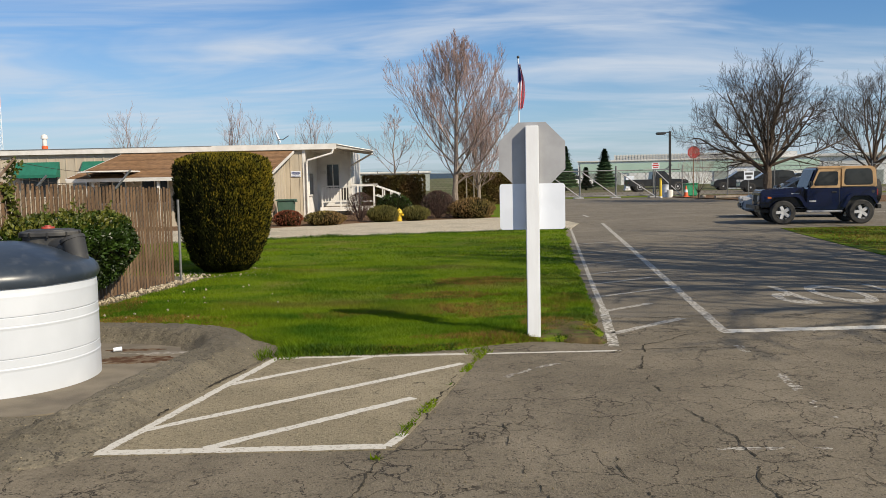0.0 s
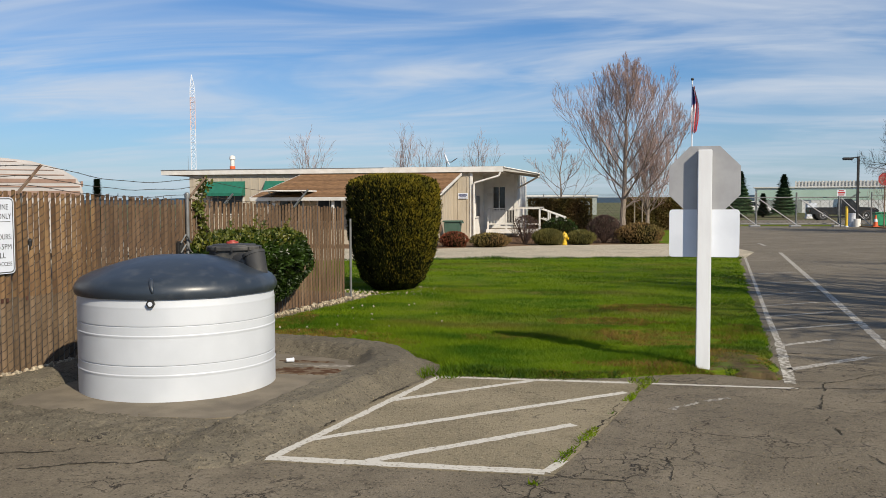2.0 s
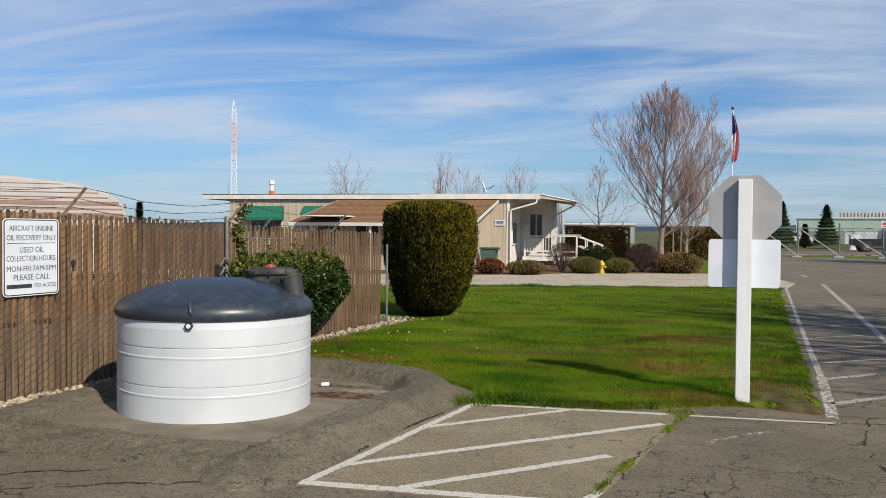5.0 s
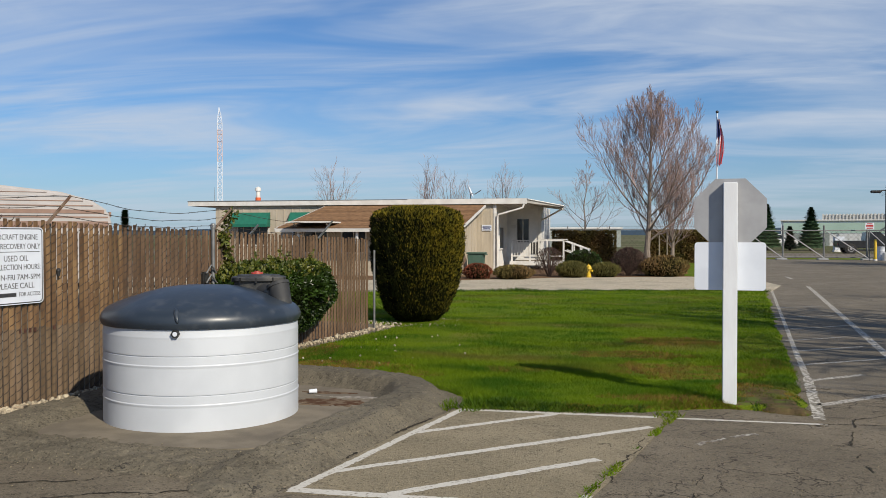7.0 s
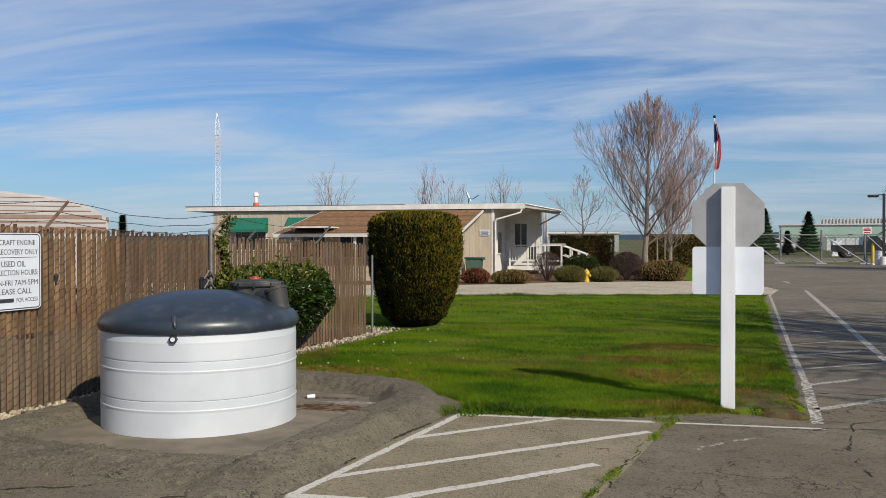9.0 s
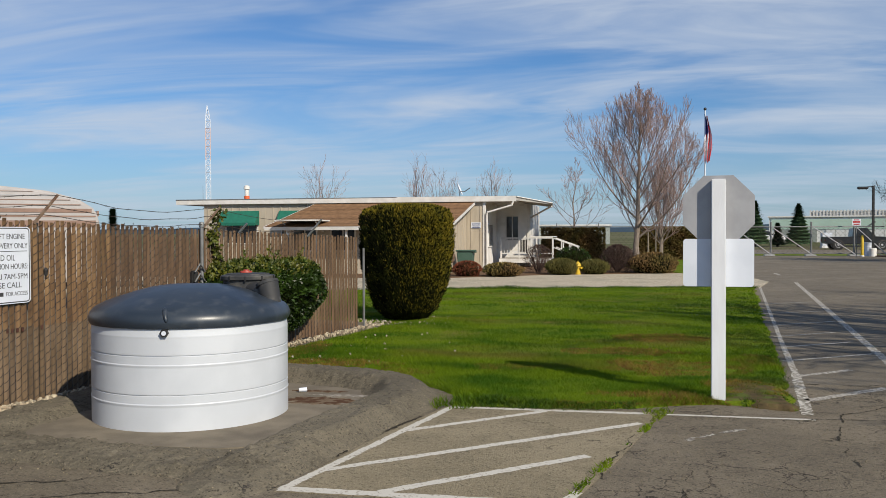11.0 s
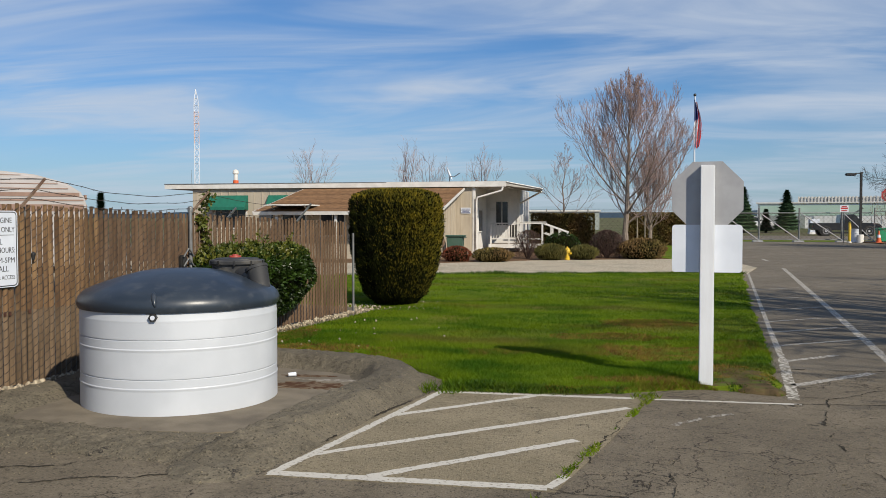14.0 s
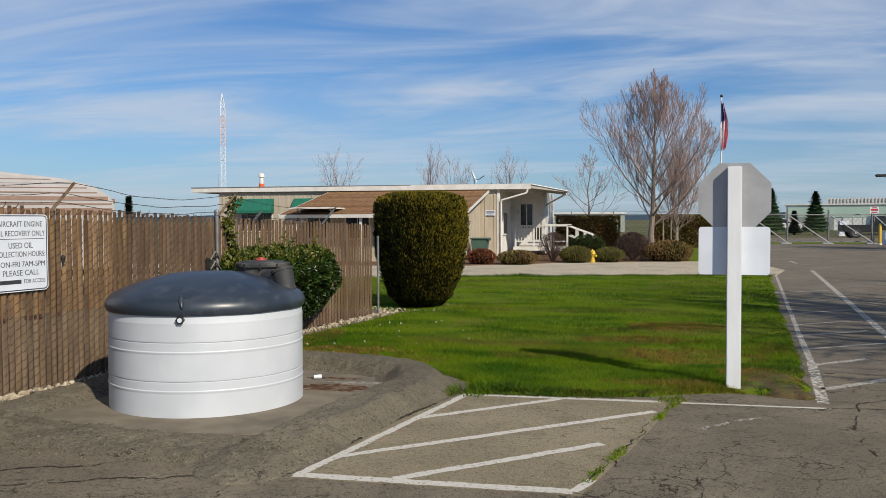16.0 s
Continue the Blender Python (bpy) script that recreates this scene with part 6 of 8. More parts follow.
def build_hedge(x0, x1, y, h, label, seed, mat=M_HEDGE):
    T = thing("hedge", label, "hedge", "", Matrix.Translation(((x0 + x1) / 2, y, 0.0)))
    w = x1 - x0
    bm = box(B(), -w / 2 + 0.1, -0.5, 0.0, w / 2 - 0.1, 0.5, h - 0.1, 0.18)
    smooth(part("core", bm, M_INNERSHADE, T), 80)

    def smp(rng):
        u = rng.uniform(-1, 1)
        f = rng.random()
        bumpy = 0.10 * noise.noise((u * 5, f * 7, seed))
        if f < 0.62:
            return Vector((u * w / 2, -0.55 - bumpy, rng.uniform(0.02, h))), Vector((0, -1, 0.3))
        if f < 0.88:
            return Vector((u * w / 2, rng.uniform(-0.55, 0.55), h - 0.06 + bumpy)), Vector((0, 0, 1))
        s = 1 if rng.random() < 0.5 else -1
        return Vector((s * (w / 2 - 0.02), rng.uniform(-0.55, 0.55), rng.uniform(0.02, h))), Vector((s, 0, 0.3))

    leaf_cloud("foliage", int(3200 * w), smp, 0.12, mat, T, seed, 0.6, 0.1, "", 0.5)


build_hedge(-3.7, -0.55, 46.0, 1.80, "dark clipped hedge with brownish leaves", 41)
build_hedge(1.3, 4.6, 52.0, 1.85, "dark clipped hedge behind pale stakes", 42)
M_STAKE = M_WOODPOST
for x in (1.75, 2.15, 2.5):
    ob = link_mesh("tree_stake", tube(B(), (x, 47.5, 0.0), (x, 47.5, 1.75), 0.03, None, 8), M_STAKE)
    tagged(ob, "pale wooden stake in the lawn", "stake", "stakes in the lawn")


def build_hydrant():
    T = thing("fire_hydrant", "yellow fire hydrant among low shrubs", "hydrant", "", Matrix.Translation((-1.38, 33.7, 0.0)) @ Matrix.Diagonal((0.88, 0.88, 0.64, 1)))
    smooth(part("barrel", lathe(B(), [(0.12, 0), (0.12, 0.1), (0.10, 0.12), (0.10, 0.5), (0.14, 0.52), (0.14, 0.57), (0.12, 0.6), (0.10, 0.70), (0.05, 0.76), (0.002, 0.77)], 20), M_YELLOW, T), 35)
    for a in (0, 120, 240):
        d = Vector((math.cos(radians(a - 30)), math.sin(radians(a - 30)), 0))
        smooth(part("nozzle", tube(B(), d * 0.08 + Vector((0, 0, 0.42)), d * 0.2 + Vector((0, 0, 0.42)), 0.065, None, 14), M_YELLOW, T), 35)
    part("nut", tube(B(), (0, 0, 0.76), (0, 0, 0.83), 0.03, None, 5), M_YELLOW, T)


build_hydrant()


# ---- bare trees ----
def branch_mesh(segs, sides_big=6):
    verts, faces = [], []
    for p0, p1, r0, r1 in segs:
        n = sides_big if r0 > 0.05 else (4 if r0 > 0.02 else 3)
        d = (p1 - p0)
        if d.length < 1e-5:
            continue
        q = d.to_track_quat("Z", "Y")
        b = len(verts)
        for p, r in ((p0, r0), (p1, r1)):
            for i in range(n):
                a = 2 * math.pi * i / n
                verts.append(tuple(p + q @ Vector((r * math.cos(a), r * math.sin(a), 0))))
        for i in range(n):
            j = (i + 1) % n
            faces.append((b + i, b + j, b + n + j, b + n + i))
    return verts, faces


def grow(rng, p, d, length, r, level, segs, cfg):
    """One limb: a bending chain of pieces, which gives off smaller limbs."""
    n = cfg["pieces"][level]
    for i in range(n):
        k = (i + 1) / n
        d = (d + Vector((rng.gauss(0, 1), rng.gauss(0, 1), rng.gauss(0, 1))) * cfg["wander"] + Vector((0, 0, cfg["lift"][level]))).normalized()
        q = p + d * length / n
        r1 = max(cfg["thin"], r * (1 - cfg["taper"] / n))
        segs[level].append((p.copy(), q.copy(), r, r1))
        if level + 1 < len(cfg["pieces"]):
            want = cfg["kids"][level] / n * (0.4 + 1.2 * k)
            m = int(want) + (1 if rng.random() < want - int(want) else 0)
            for _ in range(m):
                if k < cfg["bare"][level]:
                    continue
                a = rng.random() * 6.283
                side = d.cross(Vector((math.cos(a), math.sin(a), 0.3))).normalized()
                ang = radians(rng.uniform(*cfg["angle"][level]))
                dd = (d * math.cos(ang) + side * math.sin(ang)).normalized()
                grow(rng, q, dd, length * rng.uniform(*cfg["ratio"][level]) * (1.15 - 0.45 * k), max(cfg["thin"], r1 * 0.62), level + 1, segs, cfg)
        p, r = q, r1


def build_tree(x, y, height, seed, label, twig_mat, cfg, limbs, trunk_h, trunk_r, spread, name="tree", sq=1.0, limb=(0.27, 0.42), bark=M_BARK, leader=0.0):
    T = thing(name, label, "tree", "", Matrix.Translation((x, y, -0.02)))
    rng = random.Random(seed)
    segs = [[] for _ in cfg["pieces"]]
    trunk = []
    p = Vector((0, 0, 0))
    r = trunk_r * 1.25
    for i in range(4):
        q = p + Vector((rng.gauss(0, 0.02), rng.gauss(0, 0.02), trunk_h / 4))
        trunk.append((p, q, r, trunk_r * (1 - 0.06 * i)))
        p, r = q, trunk_r * (1 - 0.06 * i)
    if leader:
        # a straight leader with side limbs all the way up it
        for i in range(10):
            q = p + Vector((rng.gauss(0, 0.04), rng.gauss(0, 0.04), (height * 0.92 - trunk_h) / 10))
            r1 = max(cfg["thin"], trunk_r * 0.8 * (1 - (i + 1) / 10.5))
            segs[0].append((p.copy(), q.copy(), r, r1))
            for j in range(max(1, limbs // 10) if i < 7 else 1):
                k = (i + j / max(1, limbs // 10)) / 10
                a = 2.4 * (i * (limbs // 10) + j) + rng.uniform(-0.4, 0.4)
                out = radians(spread[1] + (spread[0] - spread[1]) * k + rng.uniform(-6, 6))
                h0 = p.lerp(q, j / max(1, limbs // 10))
                grow(rng, h0, Vector((math.sin(out) * math.cos(a), math.sin(out) * math.sin(a), math.cos(out))), (height - h0.z) * leader * rng.uniform(0.8, 1.1), max(cfg["thin"], r * rng.uniform(*limb)), 0, segs, cfg)
            p, r = q, r1
        limbs = 0
    for i in range(limbs):
        a = 2 * math.pi * (i + rng.uniform(-0.3, 0.3)) / limbs
        out = radians(spread[0] + (spread[1] - spread[0]) * ((i * 0.618) % 1))
        d = Vector((math.sin(out) * math.cos(a), math.sin(out) * math.sin(a), math.cos(out)))
        ln = (height - trunk_h) * rng.uniform(0.78, 0.98) * (1.0 - sq * 0.35 * (out / radians(90)))
        h0 = p if i % 3 else p - Vector((0, 0, trunk_h * 0.22))
        grow(rng, h0, d, ln, trunk_r * rng.uniform(*limb), 0, segs, cfg)
    top = max(s[1].z for lv in segs for s in lv)
    f = height / top
    both = trunk + segs[0]
    v, fc = branch_mesh([(a * f, b * f, c, d) for a, b, c, d in both], 8)
    ob = part("trunk", soup("trunk", v, fc, bark), None, T, "grey-brown trunk and limbs")
    v, fc = branch_mesh([(a * f, b * f, c, d) for lv in segs[1:] for a, b, c, d in lv])
    part("crown", soup("crown", v, fc, twig_mat), None, T, "leafless crown of fine twigs")
    return T


UPRIGHT = dict(pieces=(7, 5, 4, 3), wander=0.035, lift=(0.10, 0.19, 0.24, 0.20), taper=0.9, thin=0.0050, kids=(12, 6.6, 3.6, 0), bare=(0.12, 0.0, 0.0, 0), angle=((22, 48), (22, 45), (20, 45), (0, 0)), ratio=((0.30, 0.50), (0.38, 0.60), (0.4, 0.7), (0, 0)))
ROUND = dict(pieces=(7, 5, 4, 3), wander=0.05, lift=(0.045, 0.06, 0.09, 0.10), taper=0.9, thin=0.0048, kids=(11, 8.0, 4.8, 0), bare=(0.15, 0.0, 0.0, 0), angle=((30, 62), (28, 60), (25, 60), (0, 0)), ratio=((0.34, 0.55), (0.36, 0.6), (0.38, 0.62), (0, 0)))
SPARSE = dict(pieces=(6, 4, 3), wander=0.09, lift=(0.10, 0.14, 0.12), taper=0.9, thin=0.006, kids=(7, 4.0, 0), bare=(0.2, 0.0, 0), angle=((22, 50), (22, 50), (0, 0)), ratio=((0.3, 0.5), (0.35, 0.55), (0, 0)))

build_tree(1.0, 41.0, 8.6, 60, "tall leafless tree with reddish upright twigs", M_TWIG, UPRIGHT, 30, 1.3, 0.15, (14, 56), limb=(0.30, 0.46), bark=M_BARK_PALE, leader=0.58)
build_tree(2.15, 42.6, 5.6, 52, "slim leafless tree with reddish twigs", M_TWIG, UPRIGHT, 10, 1.5, 0.085, (6, 60), sq=0.9, bark=M_BARK_PALE)
build_tree(-2.05, 46.5, 5.6, 53, "young leafless tree behind the porch", M_TWIG, SPARSE, 20, 1.5, 0.07, (25, 62), limb=(0.35, 0.5), bark=M_BARK_PALE, leader=0.5)
build_tree(18.4, 48.0, 8.6, 54, "broad leafless tree with a dense dark round crown", M_TWIG_DARK, ROUND, 17, 2.3, 0.25, (6, 84), sq=0.22, limb=(0.3, 0.45))
build_tree(30.0, 59.5, 9.2, 55, "broad leafless dark tree near the hangars", M_TWIG_DARK, ROUND, 10, 2.3, 0.27, (10, 78), sq=0.55)
build_tree(16.9, 55.6, 3.9, 56, "pale leafless bush by the gate", M_TWIG, SPARSE, 10, 0.5, 0.06, (12, 62))
for x, y, h, s in ((-19.6, 57.0, 7.1, 61), (-13.4, 58.5, 7.4, 62), (-12.0, 60.5, 6.4, 66), (-8.1, 59.5, 6.9, 63)):
    build_tree(x, y, h, s, "leafless tree rising behind the house", M_TWIG, SPARSE, 8, 2.6, 0.10, (6, 40))


# trees outside the view whose shadows fall across road and lawn
def shade_tree(x, y, h, s, bole):
    build_tree(x, y, h, s, "leafless tree standing beside the road", M_TWIG_DARK, SHADE, 10, bole, 0.28, (10, 75), sq=0.5, limb=(0.4, 0.6))


SHADE = dict(pieces=(7, 5, 3), wander=0.08, lift=(0.03, 0.04, 0.05), taper=0.75, thin=0.020, kids=(7, 4.0, 0), bare=(0.15, 0.1, 0), angle=((30, 60), (28, 55), (0, 0)), ratio=((0.4, 0.6), (0.4, 0.6), (0, 0)))
SHADE_TREES = ((13.4, 7.2, 14.0, 74, 5.5), (11.8, 8.9, 11.0, 71, 3.4), (14.2, 11.8, 11.0, 72, 2.6), (18.0, 15.5, 11.5, 73, 2.4))
for sx, sy, sh, ss, sb in SHADE_TREES:
    shade_tree(sx, sy, sh, ss, sb)


def build_conifer(x, y, h, w, seed):
    T = thing("conifer", "dark green pointed conifer far beyond the gate", "tree", "conifers beyond the gate", Matrix.Translation((x, y, -0.06)))
    rng = random.Random(seed)
    part("trunk", tube(B(), (0, 0, 0), (0, 0, h * 0.9), 0.16, 0.03, 8), M_BARK, T)
    bm = B()
    prof = []
    for i in range(25):
        k = i / 24
        prof.append((max(0.01, w / 2 * 0.78 * (1 - k) ** 0.9 * (0.72 if i % 2 else 1.0)), h * (0.07 + 0.9 * k)))
    lathe(bm, prof, 14, (0, 0), True)
    for v in bm.verts:
        s = 1 + 0.25 * noise.noise(v.co * 1.9 + Vector((seed, 0, 0)))
        v.co.x *= s
        v.co.y *= s
    part("bough_core", bm, M_FIR, T)
    verts, faces = [], []
    for _ in range(4200):
        k = rng.random() ** 0.75
        tier = 0.86 + 0.3 * noise.noise((k * 14, seed, 0))
        r = w / 2 * (1 - k) ** 0.85 * tier * rng.uniform(0.35, 1.0) + 0.04
        a = rng.random() * 6.283
        p = Vector((r * math.cos(a), r * math.sin(a), h * (0.06 + 0.94 * k)))
        d = Vector((math.cos(a), math.sin(a), -0.25 + 0.5 * k)).normalized()
        s = Vector((-math.sin(a), math.cos(a), 0.0)) * rng.uniform(0.06, 0.14)
        L = rng.uniform(0.15, 0.38) * (1.1 - 0.5 * k)
        n = len(verts)
        verts += [tuple(p - s), tuple(p + s), tuple(p + d * L)]
        faces.append((n, n + 1, n + 2))
    part("needles", soup("needles", verts, faces, M_FIR), None, T)


build_conifer(14.9, 98.9, 5.0, 4.4, 81)
build_conifer(19.2, 98.1, 4.6, 4.2, 82)
build_conifer(17.6, 101.0, 2.6, 2.0, 83)
build_conifer(-31.8, 51.0, 3.3, 0.8, 84)


# ---- vehicles ----
def wheel(parent, x, y, r, w, spokes=5, rim=M_RIM):
    t = part("wheel", lathe(B(), [(r * 0.62, -w / 2), (r * 0.92, -w / 2), (r, -w / 2 + 0.04), (r, w / 2 - 0.04), (r * 0.92, w / 2), (r * 0.62, w / 2)], 32), M_TYRE, parent, "black tyre")
    smooth(t, 35)
    t.matrix_local = Matrix.Translation((x, y, r)) @ Matrix.Rotation(radians(90), 4, "X")
    bm = B()
    lathe(bm, [(r * 0.63, -w / 2 + 0.02), (r * 0.63, w / 2 - 0.02), (r * 0.56, w / 2 - 0.02), (r * 0.54, w / 2 - 0.07), (r * 0.54, -w / 2 + 0.07), (r * 0.56, -w / 2 + 0.02)], 28)
    part("rim", bm, rim, t, "silver alloy rim")
    part("hub_shade", tube(B(), (0, 0, -w / 2 + 0.08), (0, 0, w / 2 - 0.08), r * 0.535, None, 24), M_BLACK, t)
    for z in (w / 2 - 0.05, -w / 2 + 0.05):
        bm = B()
        for i in range(spokes):
            a = 2 * math.pi * i / spokes
            box(bm, 0.0, -r * 0.135, -0.02, r * 0.58, r * 0.135, 0.02, 0.008, Matrix.Translation((0, 0, z)) @ Matrix.Rotation(a, 4, "Z"))
        tube(bm, (0, 0, z - 0.025), (0, 0, z + 0.025), r * 0.2, None, 16)
        part("spokes", bm, rim, t, "silver spokes")
    return t


def side_prism(bm, pts, y0, y1, bevel=0.0):
    """An outline in x and z, pulled across from y0 to y1."""
    a = [bm.verts.new((x, y0, z)) for x, z in pts]
    b = [bm.verts.new((x, y1, z)) for x, z in pts]
    fs = [bm.faces.new(a), bm.faces.new(b[::-1])]
    for i in range(len(pts)):
        j = (i + 1) % len(pts)
        fs.append(bm.faces.new((a[i], b[i], b[j], a[j])))
    bmesh.ops.recalc_face_normals(bm, faces=fs)
    if bevel:
        bmesh.ops.bevel(bm, geom=[e for e in bm.edges if len(e.link_faces) == 2 and e.calc_face_angle(0) > 0.5], offset=bevel, segments=2, affect="EDGES", clamp_overlap=True)
    return bm


def build_jeep(m):
    """Nose along +x, wheels on z = 0; local -y is the side towards the road."""
    J = thing("off_road_car", "dark blue off-road car with a tan hardtop, parked", "car", "", m)
    W = 0.74
    tub = side_prism(B(), [(-1.55, 0.52), (-1.60, 0.62), (-1.60, 1.12), (0.42, 1.10), (0.44, 1.06), (0.44, 0.46), (0.30, 0.42), (-0.62, 0.42), (-0.72, 0.52)], -W, W, 0.02)
    part("tub", tub, M_JEEP, J, "dark blue body tub")
    hood = side_prism(B(), [(0.44, 0.52), (0.44, 1.13), (0.9, 1.12), (1.70, 1.07), (1.78, 1.02), (1.78, 0.52)], -0.60, 0.60, 0.03)
    part("hood", hood, M_JEEP, J, "dark blue bonnet")
    part("grille", box(B(), 1.775, -0.58, 0.56, 1.80, 0.58, 0.98, 0.01), M_JEEP, J)
    for i in range(7):
        y = -0.24 + i * 0.08
        part("grille_slot", box(B(), 1.795, y - 0.022, 0.62, 1.806, y + 0.022, 0.92, 0.005), M_BLACK, J)
    for s in (-1, 1):
        part("headlight", tube(B(), (1.79, s * 0.42, 0.80), (1.82, s * 0.42, 0.80), 0.095, None, 20), M_LAMPGLASS, J)
        fl = side_prism(B(), [(0.40, 0.56), (0.62, 0.88), (0.75, 0.94), (1.45, 0.92), (1.62, 0.80), (1.66, 0.70), (1.60, 0.70), (1.45, 0.84), (0.80, 0.86), (0.68, 0.80), (0.50, 0.52)], s * 0.60, s * 0.87)
        part("front_flare", fl, M_JEEP, J, "dark blue wheel flare")
        part("marker_lamp", box(B(), 1.50, s * 0.865 - 0.01, 0.80, 1.62, s * 0.865 + 0.01, 0.86, 0.006), M_AMBER, J, "amber side lamp")
        fl = side_prism(B(), [(-1.62, 0.62), (-1.50, 0.86), (-1.38, 0.93), (-0.86, 0.93), (-0.74, 0.86), (-0.58, 0.52), (-0.66, 0.50), (-0.82, 0.80), (-0.90, 0.86), (-1.34, 0.86), (-1.44, 0.80), (-1.56, 0.60)], s * 0.74, s * 0.86)
        part("rear_flare", fl, M_JEEP, J, "dark blue wheel flare")
        part("arch_shade", tube(B(), (-1.12, s * 0.70, 0.46), (-1.12, s * 0.745, 0.46), 0.42, None, 28), M_BLACK, J)
        part("side_step", box(B(), -0.60, s * 0.74 - 0.05, 0.36, 0.46, s * 0.74 + 0.08, 0.42, 0.02), M_ALU, J, "silver side step")
        part("mirror", box(B(), 0.30, s * 0.76 - 0.02, 1.16, 0.40, s * 0.98, 1.32, 0.03), M_BLACK, J)
        part("door_seam", box(B(), -0.52, s * 0.7405 - 0.002, 0.50, -0.505, s * 0.7405 + 0.002, 1.10), M_BLACK, J)
        part("door_handle", box(B(), -0.44, s * 0.745 - 0.01, 0.96, -0.30, s * 0.745 + 0.012, 1.0, 0.005), M_BLACK, J)
        part("badge", box(B(), 0.62, s * 0.602 - 0.003, 0.93, 0.86, s * 0.602 + 0.003, 0.96), M_ALU, J)
        part("badge", box(B(), 0.16, s * 0.742 - 0.003, 0.68, 0.36, s * 0.742 + 0.003, 0.73), M_ALU, J)
        part("fuel_cap", tube(B(), (-1.5, s * 0.735, 0.98), (-1.5, s * 0.744, 0.98), 0.05, None, 12), M_BLACK, J)
    # windscreen frame and hardtop
    ws = side_prism(B(), [(0.40, 1.08), (0.16, 1.72), (0.10, 1.72), (0.30, 1.08)], -0.70, 0.70, 0.01)
    part("windscreen_frame", ws, M_JEEP, J, "dark blue windscreen frame")
    gl = side_prism(B(), [(0.405, 1.14), (0.21, 1.67), (0.19, 1.67), (0.385, 1.14)], -0.62, 0.62)
    part("windscreen", gl, M_SCREENBLUE, J, "windscreen with a dark blue reflection in its colour")
    top = side_prism(B(), [(0.16, 1.70), (0.08, 1.755), (-0.3, 1.775), (-1.38, 1.765), (-1.52, 1.73), (-1.57, 1.66), (-1.62, 1.12), (-0.56, 1.12), (-0.56, 1.66), (0.10, 1.68)], -0.72, 0.72, 0.045)
    part("hardtop", top, M_TAN, J, "tan hardtop")
    for s in (-1, 1):
        dr = side_prism(B(), [(-0.54, 1.11), (-0.54, 1.68), (0.10, 1.68), (0.33, 1.11)], s * 0.71, s * 0.735)
        part("door_frame", dr, M_TAN, J, "tan upper door frame")
        gw = side_prism(B(), [(-0.47, 1.22), (-0.47, 1.57), (-0.43, 1.61), (0.04, 1.61), (0.08, 1.58), (0.225, 1.23), (0.20, 1.18), (-0.43, 1.18)], s * 0.733, s * 0.741)
        part("door_window", gw, M_GLASS, J, "dark side glass")
        gw = side_prism(B(), [(-1.47, 1.27), (-1.44, 1.58), (-1.40, 1.64), (-1.34, 1.66), (-0.78, 1.66), (-0.72, 1.64), (-0.69, 1.58), (-0.68, 1.27), (-0.70, 1.23), (-0.74, 1.21), (-1.41, 1.21), (-1.45, 1.23)], s * 0.719, s * 0.729)
        part("rear_window", gw, M_GLASS, J, "dark side glass")
        part("window_seal", side_prism(B(), [(-1.495, 1.26), (-1.465, 1.59), (-1.41, 1.67), (-1.34, 1.685), (-0.77, 1.685), (-0.70, 1.665), (-0.665, 1.59), (-0.655, 1.26), (-0.68, 1.21), (-0.73, 1.185), (-1.42, 1.185), (-1.47, 1.21)], s * 0.719, s * 0.7235), M_BLACK, J)
        wheel(J, 1.14, s * 0.72, 0.368, 0.26)
        wheel(J, -1.14, s * 0.72, 0.368, 0.26)
    part("front_bumper", box(B(), 1.84, -0.74, 0.48, 1.96, 0.74, 0.60, 0.015), M_BLACK, J, "black bumper")
    part("rear_bumper", box(B(), -1.74, -0.74, 0.46, -1.62, 0.74, 0.58, 0.015), M_BLACK, J, "black bumper")
    part("bumper_arm", box(B(), 1.70, -0.4, 0.46, 1.85, 0.4, 0.54), M_BLACK, J)
    part("frame_rail", box(B(), -1.6, -0.45, 0.36, 1.75, 0.45, 0.46), M_BLACK, J)
    part("axle", tube(B(), (1.12, -0.7, 0.385), (1.12, 0.7, 0.385), 0.06, None, 10), M_BLACK, J)
    part("axle", tube(B(), (-1.12, -0.7, 0.385), (-1.12, 0.7, 0.385), 0.06, None, 10), M_BLACK, J)
    sp = part("spare_wheel", tube(B(), (-1.63, 0, 0.98), (-1.86, 0, 0.98), 0.38, None, 28), M_TYRE, J, "spare tyre on the tailgate")
    for s in (-1, 1):
        part("tail_lamp", box(B(), -1.64, s * 0.66 - 0.06, 0.86, -1.61, s * 0.66 + 0.06, 1.05, 0.01), M_STOPRED, J, "red tail lamp")
        part("seat", box(B(), -0.35, s * 0.36 - 0.22, 0.9, -0.2, s * 0.36 + 0.22, 1.5, 0.05), M_DARK, J)
    return J


